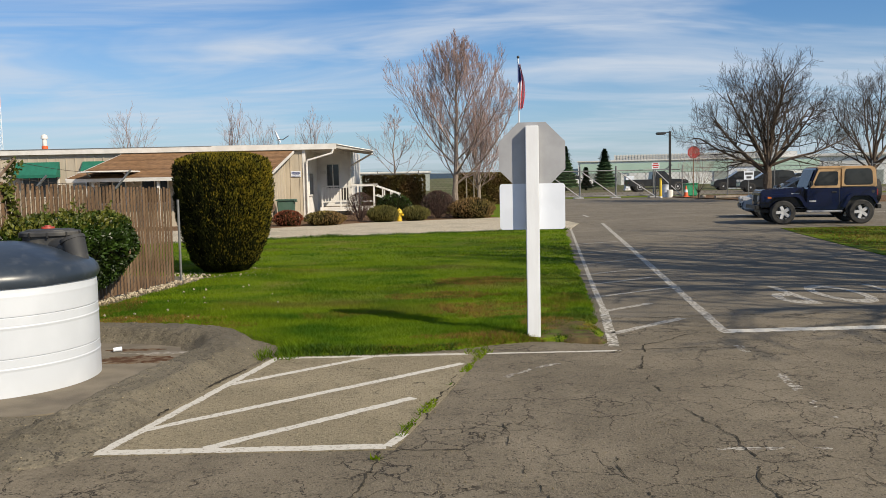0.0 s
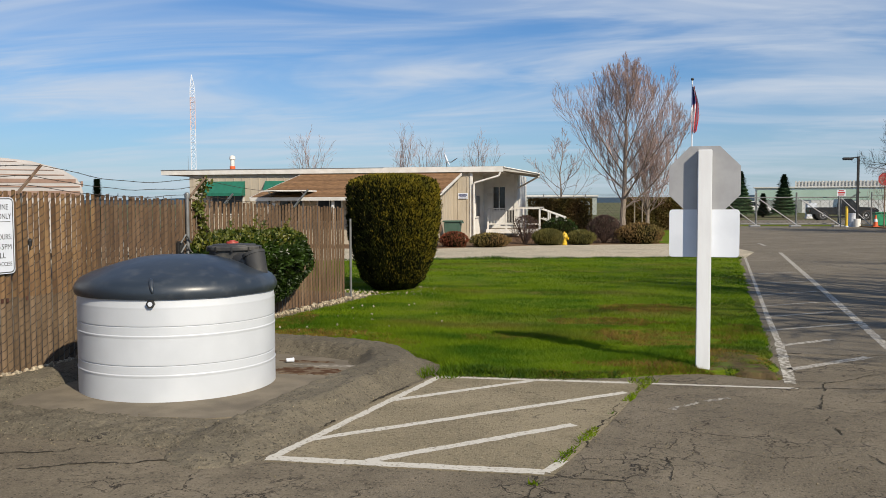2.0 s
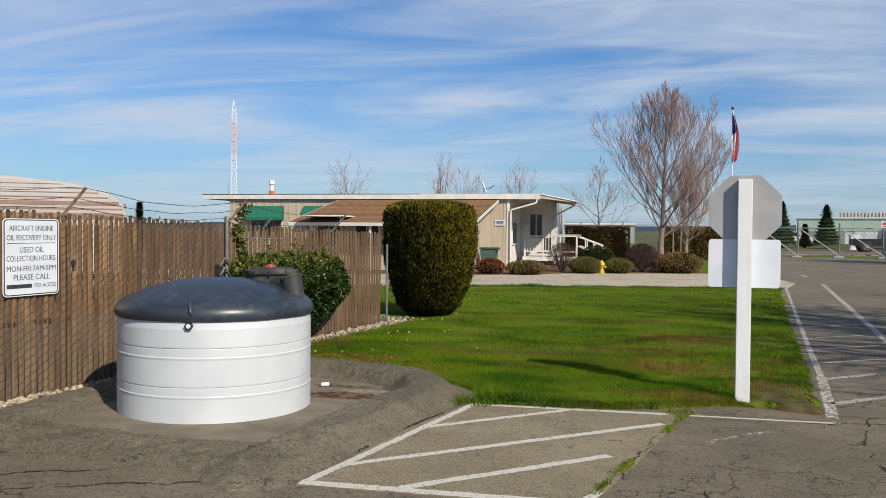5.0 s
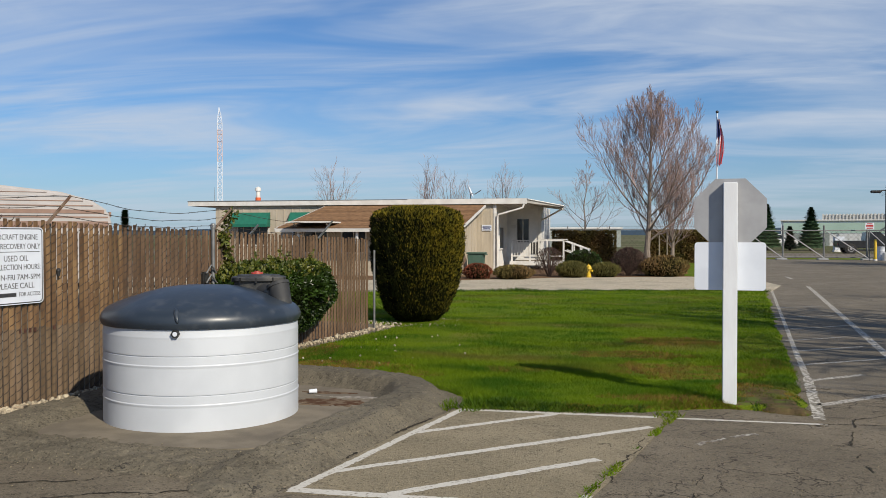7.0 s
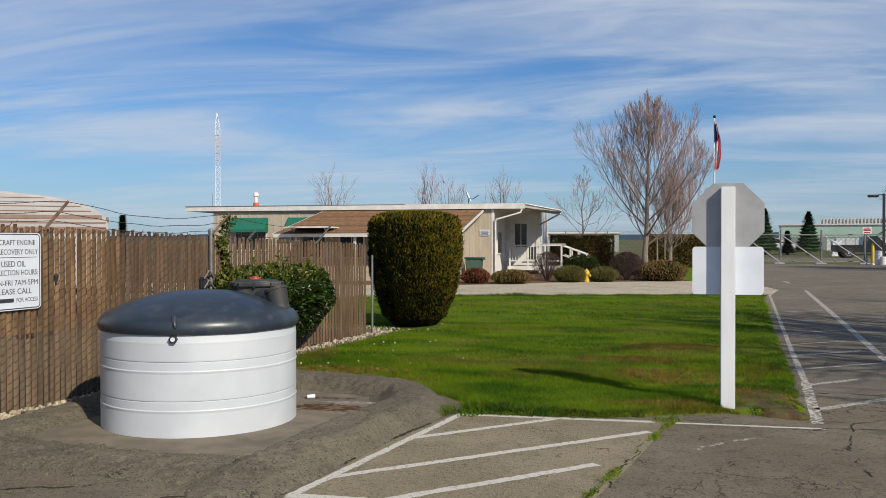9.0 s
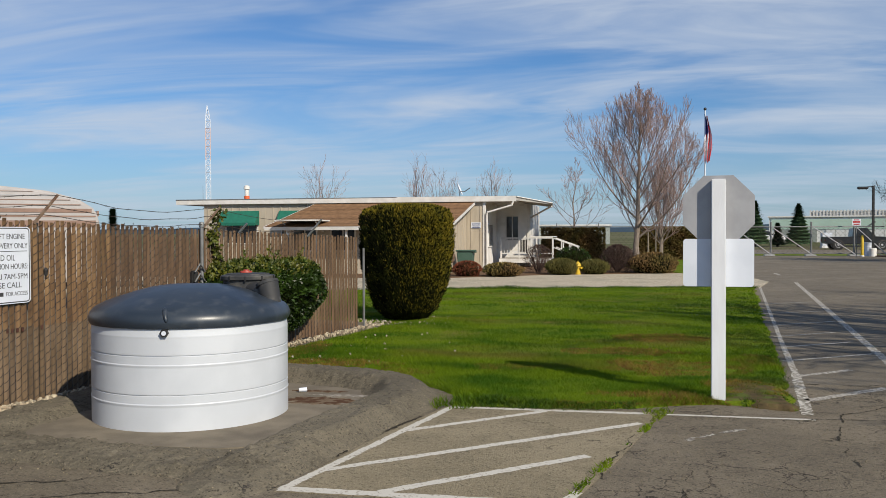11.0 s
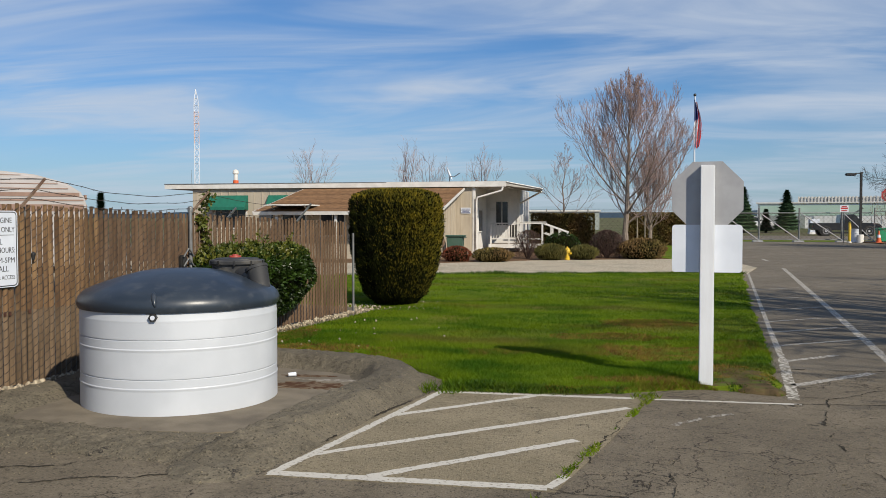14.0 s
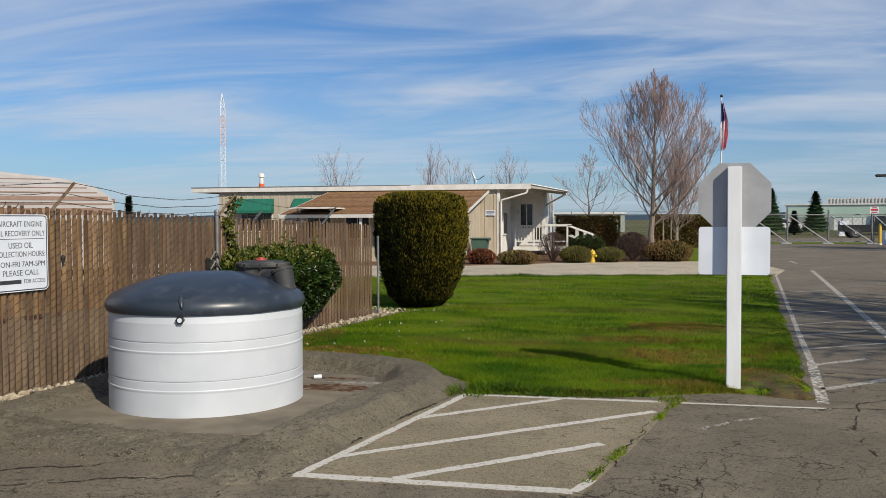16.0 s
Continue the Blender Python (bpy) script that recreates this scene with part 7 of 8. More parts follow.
def build_car(m, paint, label, kind="sedan"):
    """Nose along +x. A plain saloon, hatchback, van or pickup."""
    C = thing("car", label, "car", "", m)
    shapes = {
        "sedan": ([(-2.15, 0.35), (-2.2, 0.6), (-2.12, 0.92), (-1.5, 0.98), (0.75, 0.95), (1.75, 0.80), (2.15, 0.62), (2.2, 0.38), (2.1, 0.26), (-2.05, 0.26)], [(-1.55, 0.96), (-0.95, 1.38), (-0.3, 1.46), (0.25, 1.42), (1.05, 0.93)], 0.86, 0.31),
        "suv": ([(-2.25, 0.42), (-2.3, 0.7), (-2.25, 1.08), (0.95, 1.05), (1.9, 0.98), (2.2, 0.80), (2.25, 0.45), (2.15, 0.32), (-2.1, 0.32)], [(-2.22, 1.06), (-1.95, 1.66), (-1.2, 1.74), (0.05, 1.70), (0.95, 1.04)], 0.92, 0.36),
        "pickup": ([(-2.85, 0.62), (-2.85, 1.12), (-0.65, 1.12), (1.1, 1.16), (2.4, 1.10), (2.75, 0.95), (2.8, 0.55), (2.6, 0.45), (-2.7, 0.5)], [(-0.62, 1.11), (-0.5, 1.86), (0.55, 1.90), (1.25, 1.14)], 0.96, 0.42),
    }
    body, cab, W, r = shapes[kind]
    part("body", side_prism(B(), body, -W, W, 0.05), paint, C)
    bm = side_prism(B(), cab, -W * 0.86, W * 0.86, 0.04)
    part("cabin", bm, paint, C)
    xs = [p[0] for p in cab]
    z0, z1 = min(p[1] for p in cab) + 0.06, max(p[1] for p in cab) - 0.09
    a0, a1 = cab[0], cab[1]
    f0, f1 = cab[-1], cab[-2]

    def along(p, q, z):
        k = (z - p[1]) / (q[1] - p[1])
        return p[0] + (q[0] - p[0]) * k

    bl, tl, br, tr = along(a0, a1, z0) + 0.12, along(a0, a1, min(z1, a1[1] - 0.02)) + 0.12, along(f0, f1, z0) - 0.12, along(f0, f1, min(z1, f1[1] - 0.02)) - 0.12
    mid = (bl + br) / 2 - 0.05
    zt = min(z1, a1[1] - 0.02, f1[1] - 0.02)
    for s in (-1, 1):
        part("side_window", side_prism(B(), [(bl, z0), (tl, zt), (mid - 0.04, zt + 0.03), (mid - 0.04, z0)], s * W * 0.855, s * W * 0.872), M_GLASS, C, "dark side glass")
        part("side_window", side_prism(B(), [(mid + 0.04, z0), (mid + 0.04, zt + 0.03), (tr, zt), (br, z0)], s * W * 0.855, s * W * 0.872), M_GLASS, C, "dark side glass")
        part("mirror", box(B(), br - 0.1, s * W * 0.9, z0, br + 0.08, s * W * 1.1, z0 + 0.13, 0.03), paint, C)
        fx = 1.38 if kind != "pickup" else 1.75
        part("headlight", box(B(), body[6][0] - 0.42, s * W * 0.72 - 0.17, 0.60 * (1 if kind == "sedan" else 1.35), body[6][0] + 0.01, s * W * 0.72 + 0.2, 0.74 * (1 if kind == "sedan" else 1.35), 0.03), M_LAMPGLASS, C, "clear headlamp")
        part("tail_lamp", box(B(), body[1][0] - 0.015, s * W * 0.75 - 0.14, 0.72, body[1][0] + 0.15, s * W * 0.75 + 0.14, 0.90, 0.02), M_STOPRED, C, "red tail lamp")
        for x in (fx, -fx + (0.05 if kind != "pickup" else -0.05)):
            part("arch_shade", tube(B(), (x, s * (W - 0.1), r * 1.02), (x, s * (W + 0.004), r * 1.02), r * 1.16, None, 26), M_BLACK, C)
            wheel(C, x, s * (W - 0.075), r, 0.21, 7)
    fs = side_prism(B(), [(f0[0] - 0.06, f0[1] + 0.05), (f1[0] + 0.0, f1[1] - 0.04), (f1[0] + 0.03, f1[1] - 0.04), (f0[0] + 0.0, f0[1] + 0.05)], -W * 0.78, W * 0.78)
    part("windscreen", fs, M_GLASS, C, "dark windscreen")
    part("rear_glass", side_prism(B(), [(a0[0] + 0.06, a0[1] + 0.05), (a1[0], a1[1] - 0.04), (a1[0] - 0.03, a1[1] - 0.04), (a0[0], a0[1] + 0.05)], -W * 0.76, W * 0.76), M_GLASS, C, "dark rear glass")
    nose = max(p[0] for p in body)
    part("grille", box(B(), nose - 0.08, -W * 0.5, 0.36, nose + 0.012, W * 0.5, 0.52, 0.02), M_BLACK, C, "black lower grille")
    part("under_tray", box(B(), -1.9, -W * 0.8, 0.2, 1.9, W * 0.8, 0.34), M_BLACK, C)
    return C


def heading(x, y, deg):
    return Matrix.Translation((x, y, 0.0)) @ Matrix.Rotation(radians(deg), 4, "Z")


build_jeep(heading(12.02, 27.4, 171))
build_car(heading(13.3, 31.3, 166), M_CARBLUE, "grey-blue saloon car parked beyond the off-road car", "sedan")
build_car(heading(21.0, 82.2, 0), M_CARBLACK, "black pickup truck parked beyond the gate", "pickup")
build_car(heading(28.2, 81.0, 172), M_CARBLACK, "black car parked behind the fence", "suv")
build_car(heading(33.5, 80.0, 172), M_CARBLACK, "dark car parked behind the fence", "sedan")


# ---- gate, boundary fence and what stands by them ----
def mesh_panel(bm, a, b, z0, z1, step=0.22, r=0.006):
    """Chain-link infill drawn as crossing wires between two posts."""
    a, b = Vector(a), Vector(b)
    L = (b - a).length
    h = z1 - z0
    d = (b - a) / L
    s = -h
    while s < L:
        for up in (1, -1):
            t0, t1 = max(0.0, s), min(L, s + h)
            if t1 - t0 < 0.02:
                continue
            za, zb = (t0 - s), (t1 - s)
            if up < 0:
                za, zb = h - za, h - zb
            p, q = a + d * t0, a + d * t1
            tube(bm, (p.x, p.y, z0 + za), (q.x, q.y, z0 + zb), r, None, 3, False)
        s += step
    return bm


def build_gate(x0, x1, y0, y1, label):
    """One rolling gate panel with a sloping brace."""
    G = thing("gate_panel", label, "gate", "gate panels", Matrix.Identity(4))
    a, b = Vector((x0, y0, 0)), Vector((x1, y1, 0))
    for p, h in ((a, 2.25),):
        part("post", tube(B(), p, p + Vector((0, 0, h)), 0.06, None, 10), M_STEEL, G, "grey steel post")
    for z in (0.16, 1.92):
        part("rail", tube(B(), a + Vector((0, 0, z)), b + Vector((0, 0, z)), 0.035, None, 8), M_STEEL, G, "steel rail")
    part("brace", tube(B(), a + Vector((0.05, -0.3, 1.88)), b + Vector((-0.1, -0.9, 0.08)), 0.033, None, 8), M_ALU, G, "pale sloping brace")
    part("foot", box(B(), b.x - 0.55, b.y - 1.1, 0.0, b.x + 0.1, b.y - 0.5, 0.10, 0.02), M_ALU, G)
    tagged(part("mesh", mesh_panel(B(), a, b, 0.16, 1.92, 0.30), M_WIRE, G, "chain-link mesh"), kind="stuff")


build_gate(7.75, 10.25, 61.3, 61.3, "chain-link gate panel with a sloping brace")
build_gate(10.25, 12.8, 61.3, 61.3, "chain-link gate panel with a sloping brace")
build_gate(12.8, 15.45, 61.3, 61.3, "chain-link gate panel with a sloping brace")
build_gate(15.45, 17.2, 61.3, 60.9, "chain-link gate panel with a sloping brace")


def build_boundary(pts, label):
    F = thing("boundary_fence", label, "fence", "boundary fences")
    bm = B()
    for a, b in zip(pts, pts[1:]):
        a3, b3 = Vector((*a, 0)), Vector((*b, 0))
        part("post", tube(B(), a3, a3 + Vector((0, 0, 2.25)), 0.04, None, 8), M_STEEL, F, "steel fence post")
        part("rail", tube(B(), a3 + Vector((0, 0, 2.0)), b3 + Vector((0, 0, 2.0)), 0.025, None, 6), M_STEEL, F)
        mesh_panel(bm, a3, b3, 0.05, 2.0, 0.36, 0.005)
        for z in (2.1, 2.2):
            tube(bm, a3 + Vector((0, 0, z)), b3 + Vector((0, 0, z)), 0.006, None, 3, False)
    tagged(part("mesh", bm, M_WIRE, F, "chain-link mesh"), kind="stuff")


build_boundary([(17.3 + i * 2.9, 60.7 - i * 0.85) for i in range(12)], "chain-link fence with barbed wire by the car park")
build_boundary([(7.6 - i * 2.9, 61.4 + i * 0.1) for i in range(6)], "chain-link fence behind the back lawn")


def build_lamp():
    L = thing("street_lamp", "dark lamp post with one box-shaped head", "street lamp", "", Matrix.Translation((16.2, 59.8, 0)))
    part("pole", box(B(), -0.07, -0.07, 0, 0.07, 0.07, 4.52, 0.01), M_BLACK, L)
    part("arm", box(B(), -0.35, -0.03, 4.42, -0.07, 0.03, 4.48), M_BLACK, L)
    part("head", box(B(), -0.95, -0.18, 4.30, -0.32, 0.18, 4.46, 0.04), M_BLACK, L, "dark lamp head")
    part("lens", box(B(), -0.88, -0.13, 4.285, -0.42, 0.13, 4.299), M_LAMPGLASS, L)
    part("base", lathe(B(), [(0.22, 0), (0.22, 0.5), (0.2, 0.52)], 16, (0, 0), True), M_PALE, L)


build_lamp()


def build_round_sign():
    S = thing("stop_sign", "faded red octagonal stop sign on a pole", "sign", "", Matrix.Translation((17.1, 57.4, 0)))
    part("pole", tube(B(), (0, 0, 0), (0, 0, 3.4), 0.04, None, 8), M_RUST, S)
    r = 0.42
    m = Matrix.Translation((0, -0.05, 3.0)) @ Matrix.Rotation(radians(90), 4, "X")
    pts = [(r * math.cos(math.pi / 8 + i * math.pi / 4), r * math.sin(math.pi / 8 + i * math.pi / 4)) for i in range(8)]
    part("plate", prism(B(), pts, -0.01, 0.01, m), M_STOPRED, S, "faded red octagon")
    me = text_mesh("STOP", 0.28, 0.002, 0.004)
    ob = part("lettering", me, M_RVSTRIPE, S, "weathered lettering")
    ob.matrix_local = Matrix.Translation((0, -0.064, 3.0)) @ Matrix.Rotation(radians(90), 4, "X")


build_round_sign()


def build_notice(x, y, z, w, h, label, band=True, pole=0.03):
    S = thing("notice_sign", label, "sign", "", Matrix.Translation((x, y, 0)))
    part("pole", tube(B(), (0, 0, 0), (0, 0, z + h / 2), pole, None, 8), M_STEEL, S)
    part("plate", box(B(), -w / 2, -0.045, z - h / 2, w / 2, -0.032, z + h / 2, 0.004), M_SIGNWHITE, S, "white sign plate")
    if band:
        part("bar", box(B(), -w * 0.40, -0.05, z - h * 0.08, w * 0.40, -0.044, z + h * 0.18), M_STOPRED, S, "red bar")
        part("bar", box(B(), -w * 0.34, -0.05, z - h * 0.38, w * 0.34, -0.044, z - h * 0.22), M_STOPRED, S, "red bar")
        part("bar", box(B(), -w * 0.30, -0.05, z + h * 0.28, w * 0.30, -0.044, z + h * 0.42), M_STOPRED, S, "red bar")
    else:
        part("bar", box(B(), -w * 0.38, -0.05, z + h * 0.08, w * 0.38, -0.044, z + h * 0.34), M_INK, S, "dark bar")
        part("bar", box(B(), -w * 0.25, -0.05, z - h * 0.36, w * 0.25, -0.044, z - h * 0.10), M_INK, S, "dark bar")


build_notice(15.0, 59.0, 2.18, 0.52, 0.42, "white sign with red bars at the gate")
build_notice(16.33, 45.15, 1.46, 0.52, 0.44, "small white sign with dark bars on a post", False)
bo = thing("bollard", "yellow steel bollard beside the gate", "bollard", "", Matrix.Translation((15.3, 58.8, 0)))
smooth(part("pipe", lathe(B(), [(0.09, 0), (0.09, 1.28), (0.07, 1.34), (0.002, 1.37)], 16), M_YELLOW, bo), 40)
part("collar", lathe(B(), [(0.095, 0.0), (0.12, 0.02), (0.12, 0.08), (0.095, 0.1)], 16), M_PALE, bo)


def build_cone(x, y):
    C = thing("traffic_cone", "orange traffic cone with a pale band", "cone", "", Matrix.Translation((x, y, 0.05)))
    part("base", box(B(), -0.2, -0.2, 0, 0.2, 0.2, 0.04, 0.01), M_ORANGE, C)
    smooth(part("body", lathe(B(), [(0.16, 0.04), (0.035, 0.74), (0.002, 0.75)], 16), M_ORANGE, C), 40)
    smooth(part("band", lathe(B(), [(0.118, 0.32), (0.085, 0.5)], 16), M_SIGNWHITE, C, "pale reflective band"), 40)


build_cone(16.85, 58.2)


def build_cart(x, y, mat, label):
    C = thing("rubbish_cart", label, "bin", "", Matrix.Translation((x, y, 0.03)))
    bm = box(B(), -0.42, -0.35, 0.06, 0.42, 0.35, 0.86, 0.04)
    for v in bm.verts:
        v.co.x *= 0.85 + 0.15 * v.co.z / 0.86
    part("tub", bm, mat, C)
    part("lid", box(B(), -0.46, -0.4, 0.86, 0.46, 0.4, 0.93, 0.03), mat, C)
    for s in (-1, 1):
        part("wheel", tube(B(), (s * 0.3, 0.3, 0.1), (s * 0.36, 0.3, 0.1), 0.1, None, 14), M_TYRE, C)


build_cart(17.5, 59.4, M_GREENPL, "bright green plastic bin by the gate")
dr = thing("drum", "pale steel drum by the gate", "drum", "", Matrix.Translation((16.1, 60.4, 0.0)))
smooth(part("shell", lathe(B(), [(0.28, 0), (0.29, 0.02), (0.28, 0.04), (0.28, 0.28), (0.295, 0.3), (0.28, 0.32), (0.28, 0.58), (0.295, 0.6), (0.28, 0.62), (0.28, 0.86), (0.29, 0.88)], 24, (0, 0), True), M_SIGNWHITE, dr), 35)
for i, (x, y, a, l) in enumerate(((17.8, 53.0, 20, 1.6), (18.9, 52.2, -25, 1.5), (17.0, 55.0, 60, 0.9))):
    ob = link_mesh("log", tube(B(), (-l / 2, 0, 0.09), (l / 2, 0, 0.09), 0.10, 0.08, 10), M_WOODPOST)
    ob.matrix_world = Matrix.Translation((x, y, 0.06)) @ Matrix.Rotation(radians(a), 4, "Z")
    tagged(ob, "weathered log lying on the mulch bed", "log", "logs on the mulch")


# ---- flag ----
def build_flag():
    F = thing("flagpole", "white flagpole with a limp striped flag", "flagpole", "", Matrix.Translation((4.88, 49.76, 0.0)))
    smooth(part("pole", tube(B(), (0, 0, 0), (0, 0, 8.28), 0.06, 0.035, 12), M_SIGNWHITE, F), 40)
    bm = B()
    bmesh.ops.create_icosphere(bm, subdivisions=2, radius=0.085, matrix=Matrix.Translation((0, 0, 8.36)))
    smooth(part("ball", bm, M_BLACK, F, "dark ball finial"), 60)
    NU, NV = 30, 40
    vs, fs, mi = [], [], []
    for j in range(NV + 1):
        v = j / NV
        wide = 0.20 + 0.30 * sstep(0.0, 0.55, v) - 0.16 * sstep(0.7, 1.0, v)
        for i in range(NU + 1):
            u = i / NU
            vs.append((-0.04 + 0.82 * wide * u + 0.03 * math.sin(v * 7), -0.05 - 0.07 * math.sin(u * 13 + v * 3.0), 8.08 - 2.62 * v - 0.16 * u * (1 - v) + 0.05 * math.sin(u * 9)))
    for j in range(NV):
        for i in range(NU):
            a = j * (NU + 1) + i
            fs.append((a, a + 1, a + NU + 2, a + NU + 1))
            v, u = j / NV, i / NU
            mi.append(0 if v < 0.46 - 0.2 * u and u < 0.62 else (1 if int(u * 5 + v * 1.8 + 0.5) % 2 == 0 else 2))
    me = soup("flag", vs, fs, M_FLAGBLUE)
    me.materials.append(M_FLAGRED)
    me.materials.append(M_SIGNWHITE)
    for p, k in zip(me.polygons, mi):
        p.material_index = k
        p.use_smooth = True
    part("flag", me, None, F, "hanging red and white striped flag with a blue corner")


build_flag()


# ---- lattice mast ----
def build_mast():
    T = thing("radio_mast", "slender red and white lattice mast far behind the house", "mast", "", Matrix.Translation((-35.4, 71.7, -0.05)))
    h, w = 13.0, 0.27

    def leg(i, z):
        a = 2 * math.pi * i / 3 + 0.4
        k = w * (1 if z < h - 1.2 else max(0.02, (h - z) / 1.2))
        return Vector((k * math.cos(a), k * math.sin(a), z))

    bands = ((0, 3.5, M_SIGNWHITE), (3.5, 8.2, M_SIGNWHITE), (8.2, 11.0, M_RUST), (11.0, 13.0, M_SIGNWHITE))
    M_MRED = material("faded_red_paint", (0.72, 0.56, 0.53), rough=0.7, color2=(0.66, 0.50, 0.47), scale=2)
    for z0, z1, mt in bands:
        bm = B()
        z = z0
        while z < z1 - 0.01:
            n = min(z1, z + 0.6)
            for i in range(3):
                tube(bm, leg(i, z), leg(i, n), 0.030, None, 5, False)
                tube(bm, leg(i, z), leg((i + 1) % 3, n), 0.018, None, 4, False)
                tube(bm, leg(i, n), leg((i + 1) % 3, n), 0.018, None, 4, False)
            z = n
        part("section", bm, M_MRED if mt is M_RUST else M_SIGNWHITE, T, "lattice mast section")


build_mast()


# ---- trailer behind the fence ----
def build_trailer():
    T = thing("camping_trailer", "white camping trailer with brown stripes behind the fence", "trailer", "", Matrix.Translation((-10.90, 16.95, 0.0)) @ Matrix.Rotation(math.atan2(-0.60, -0.80), 4, "Z") @ Matrix.Diagonal((1, 1, 1.04, 1)))
    pts = [(0.02, 0.6), (0.0, 1.85), (0.06, 2.08), (0.40, 2.30), (1.0, 2.46), (2.2, 2.58), (6.8, 2.62), (7.0, 2.4), (7.0, 0.6)]
    smooth(part("body", side_prism(B(), pts, -2.3, 0.0, 0.05), M_RV, T, "white aluminium body"), 40)
    for z0, z1, x0, mt in ((1.72, 1.86, 0.0, M_RVSTRIPE), (2.02, 2.10, 0.08, M_RVSTRIPE), (1.93, 1.96, 0.0, M_RVSTRIPE), (2.17, 2.19, 0.3, M_RVSTRIPE), (2.27, 2.285, 0.5, M_RVSTRIPE), (2.36, 2.375, 0.8, M_ALU), (2.44, 2.45, 1.2, M_RVSTRIPE)):
        for y in (0.004, -2.304):
            part("stripe", box(B(), x0 + 0.06, y - 0.006, z0, 6.9, y + 0.006, z1), mt, T, "brown body stripe")
    for z0, z1 in ((1.66, 1.86), (1.95, 2.06)):
        part("stripe", box(B(), -0.012, -2.2, z0, 0.03, -0.1, z1, 0.004), M_RVSTRIPE, T, "brown front stripe")
    part("window", box(B(), 2.2, -0.002, 1.3, 3.4, 0.012, 1.68, 0.01), M_GLASS, T)
    for s in (-1, 1):
        for x in (3.2, 4.0):
            wheel(T, x, -1.15 + s * 1.05, 0.34, 0.2)
    part("drawbar", tube(B(), (0.1, -1.15, 0.5), (-1.1, -1.15, 0.45), 0.06, None, 8), M_BLACK, T)
    part("jack", tube(B(), (-0.9, -1.15, 0.0), (-0.9, -1.15, 0.8), 0.04, None, 8), M_STEEL, T)
    part("underframe", box(B(), 0.2, -2.1, 0.45, 6.9, -0.2, 0.61), M_BLACK, T)


build_trailer()


# ---- far buildings ----
def build_hangar(x0, y0, x1, y1, depth, h, label, green=True, ribs=True, panels=18, wall=M_HANGAR, roofcap=0.0):
    a, b = Vector((x0, y0, 0)), Vector((x1, y1, 0))
    L = (b - a).length
    m = Matrix.Translation((x0, y0, -0.05)) @ Matrix.Rotation(math.atan2(y1 - y0, x1 - x0), 4, "Z")
    H = thing("hangar", label, "hangar", "far hangars", m)
    part("wall", box(B(), 0, 0, 0, L, depth, h), wall, H, "pale metal wall")
    part("roof", box(B(), -0.2, -0.25, h + 0.003, L + 0.2, depth + 0.2, h + 0.22, 0.03), M_TRIM, H, "white roof edge")
    if green:
        part("band", box(B(), 0.3, -0.10, h * 0.52, L - 0.3, -0.004, h * 0.93), M_HGREEN, H, "pale green upper band")
    n = int(L / 6.5)
    for i in range(n):
        x = 1.5 + i * 6.4
        d = part("hangar_door", box(B(), x, -0.14, 0.0, x + 5.2, -0.003, h * 0.50), M_HANGAR if i % 3 else M_HGREY, H, "wide sliding door")
        for k in range(1, 4):
            part("door_seam", box(B(), x + k * 1.3 - 0.03, -0.16, 0.02, x + k * 1.3 + 0.03, -0.139, h * 0.49), M_HGREY, d)
        if green and i % 2:
            part("strut", tube(B(), (x + 5.4, -0.5, h * 0.6), (x + 6.6, -0.9, h * 0.82), 0.12, None, 5), M_HGREY, H)
    if ribs:
        k = int(L * 0.62 / 0.46)
        for i in range(k):
            x = L * 0.14 + i * 0.46
            part("roof_rib", box(B(), x, -0.2, h + 0.22, x + 0.20, 0.1, h + 1.05), M_TRIM, H, "white roof rib")
        part("upper_roof", box(B(), L * 0.14, 0.1, h + 0.22, L * 0.8, depth * 0.6, h + 0.95), M_HANGAR, H)
    return H


build_hangar(23.0, 139.0, 62.0, 127.5, 14, 3.7, "long white and pale green hangar row")
build_hangar(45.0, 101.5, 75.0, 88.0, 12, 3.3, "pale flat-roofed building at the field", False, False, wall=M_HANGAR)
build_hangar(-11.6, 118.0, -0.6, 119.2, 10, 2.45, "low white-roofed building behind the hedge", False, False, wall=M_HGREY)
build_hangar(56.0, 170.0, 110.0, 150.0, 14, 4.6, "distant pale metal hangar building", False, False)


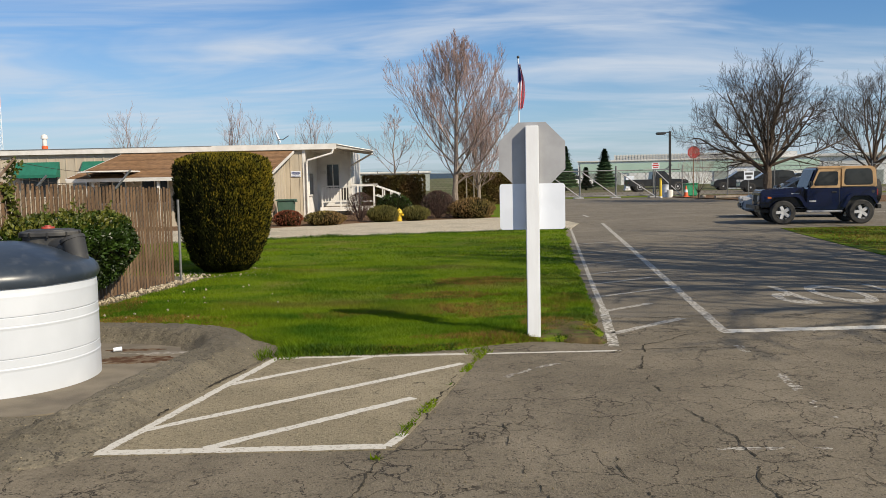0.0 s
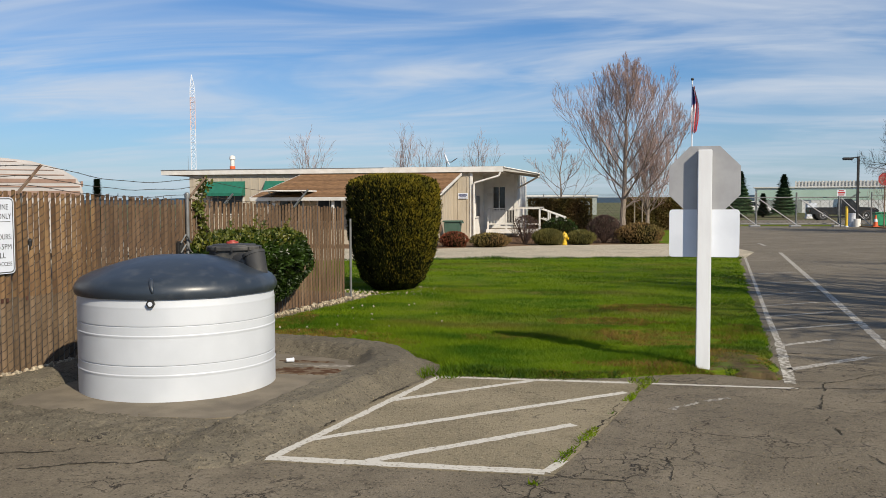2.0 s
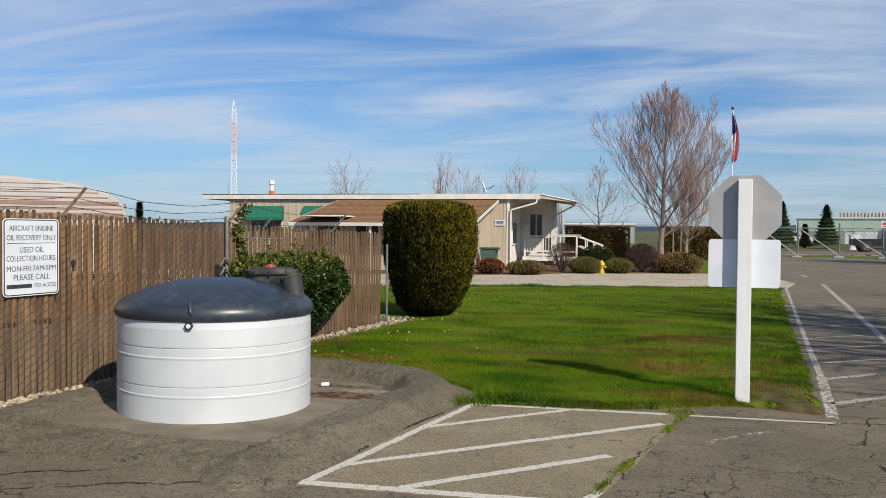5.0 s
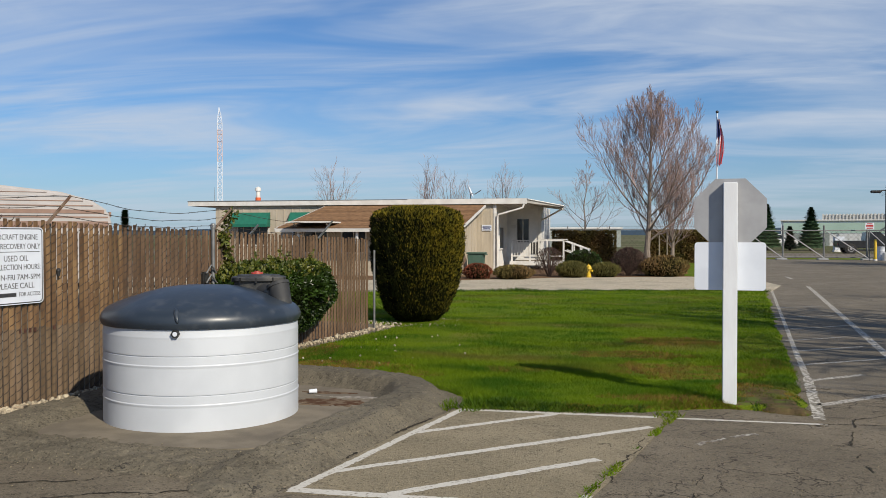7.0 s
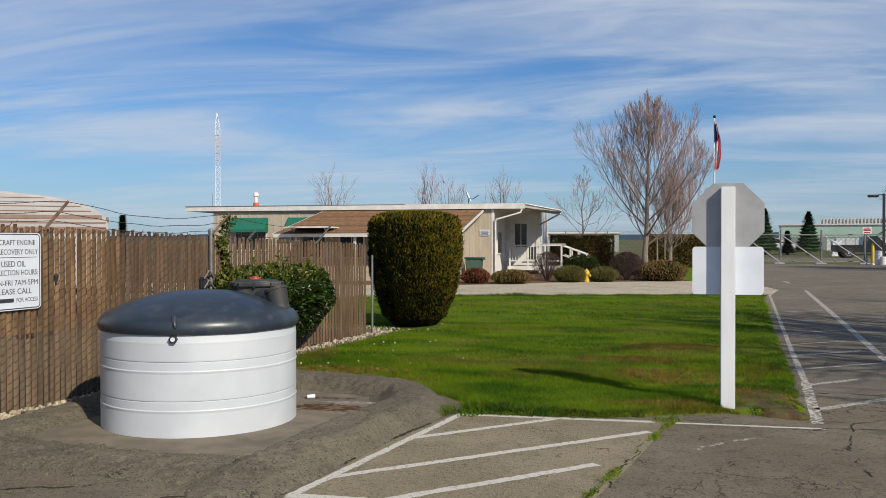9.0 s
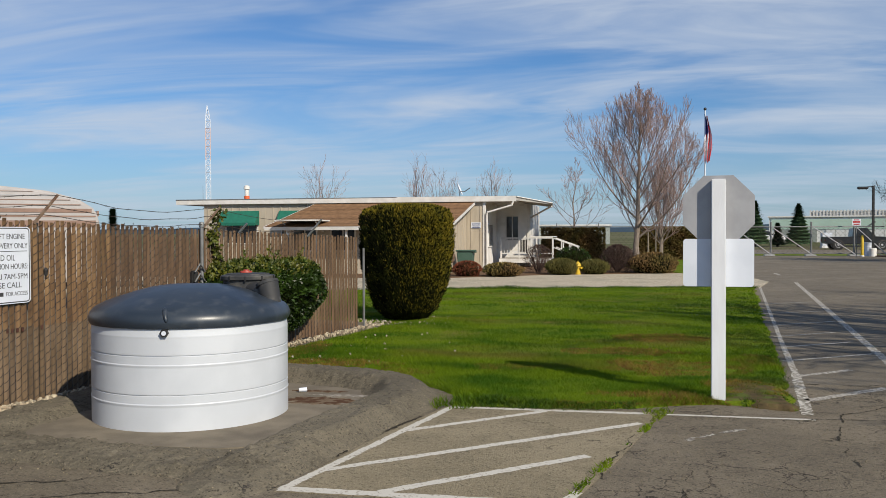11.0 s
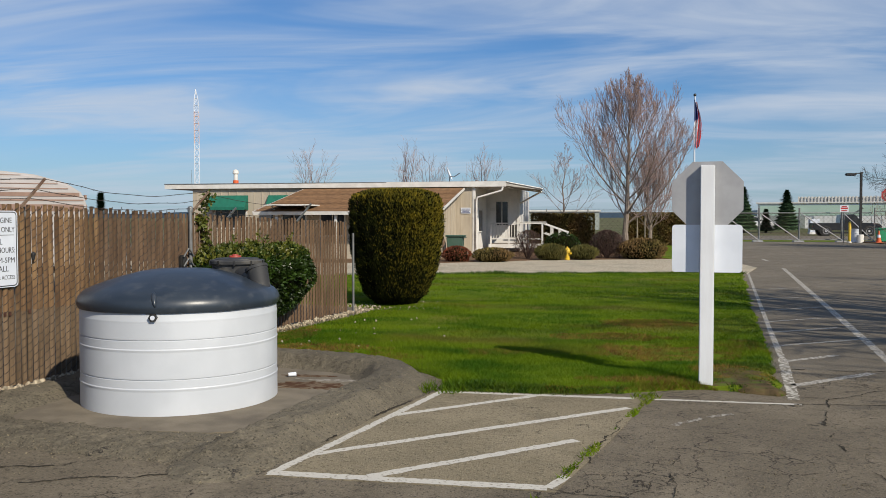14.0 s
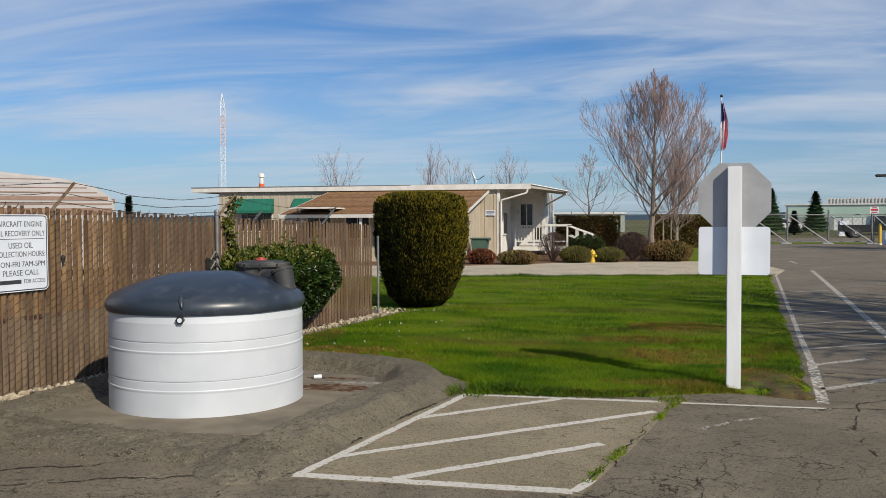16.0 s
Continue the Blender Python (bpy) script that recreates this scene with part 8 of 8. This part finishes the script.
def build_shed(x, y, w, h, label):
    S = thing("shed", label, "shed", "", Matrix.Translation((x, y, -0.05)) @ Matrix.Rotation(radians(-20), 4, "Z"))
    part("wall", box(B(), -w / 2, 0, 0, w / 2, w, h), M_SIGNWHITE, S)
    bm = side_prism(B(), [(-w / 2 - 0.15, h), (0, h + w * 0.36), (w / 2 + 0.15, h)], -0.1, w + 0.1)
    part("roof", bm, M_ROOF, S)
    part("door", box(B(), -0.5, -0.05, 0, 0.5, -0.003, 2.0), M_PALE, S)


build_shed(31.5, 89.0, 2.6, 2.3, "small white gabled shed in the distance")
build_car(heading(20.2, 124, 10), M_CARWHITE, "white car far beyond the gate", "suv")
build_car(heading(33.0, 74.0, 165), M_CARWHITE, "white car in the far lot", "sedan")
build_car(heading(27.5, 72.0, 170), M_CARBLACK, "dark car behind the boundary fence", "suv")
bx = thing("equipment_box", "white equipment box on the airfield", "box", "", Matrix.Translation((20.6, 92.0, -0.05)))
part("cabinet", box(B(), -0.45, -0.4, 0.2, 0.45, 0.4, 1.5, 0.03), M_SIGNWHITE, bx)
part("plinth", box(B(), -0.5, -0.45, 0, 0.5, 0.45, 0.2), M_PALE, bx)


# hills along the horizon, with distance haze put into their blue colour
def build_hills():
    vs, fs = [], []
    n = 160
    for i in range(n + 1):
        a = radians(-50 + 110 * i / n)
        z = 22 + 16 * noise.noise((i * 0.06, 0, 0)) + 7 * noise.noise((i * 0.21, 4, 0)) + 2 * noise.noise((i * 0.7, 9, 0))
        x, y = math.sin(a), math.cos(a)
        vs += [(3200 * x, 3200 * y, -2.0), (3300 * x, 3300 * y, max(6.0, z)), (3600 * x, 3600 * y, max(6.0, z * 1.05))]
    for i in range(n):
        for k in range(2):
            a = i * 3 + k
            fs.append((a, a + 3, a + 4, a + 1))
    me = soup("hazy_hills", vs, fs, M_HILL)
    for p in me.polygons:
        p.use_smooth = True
    structure("backdrop", link_mesh("backdrop", me, None), None, "low hills on the horizon, tinted blue for haze", "hills")


build_hills()

# litter on the slab
cp = link_mesh("paper_cup", tube(B(), (-0.04, 0, 0.024), (0.04, 0.005, 0.024), 0.019, 0.024, 14), M_SIGNWHITE)
cp.matrix_world = Matrix.Translation((-3.13, 8.42, 0.0215)) @ Matrix.Rotation(0.5, 4, "Z")
tagged(cp, "crumpled white paper cup lying by the kerb", "litter")
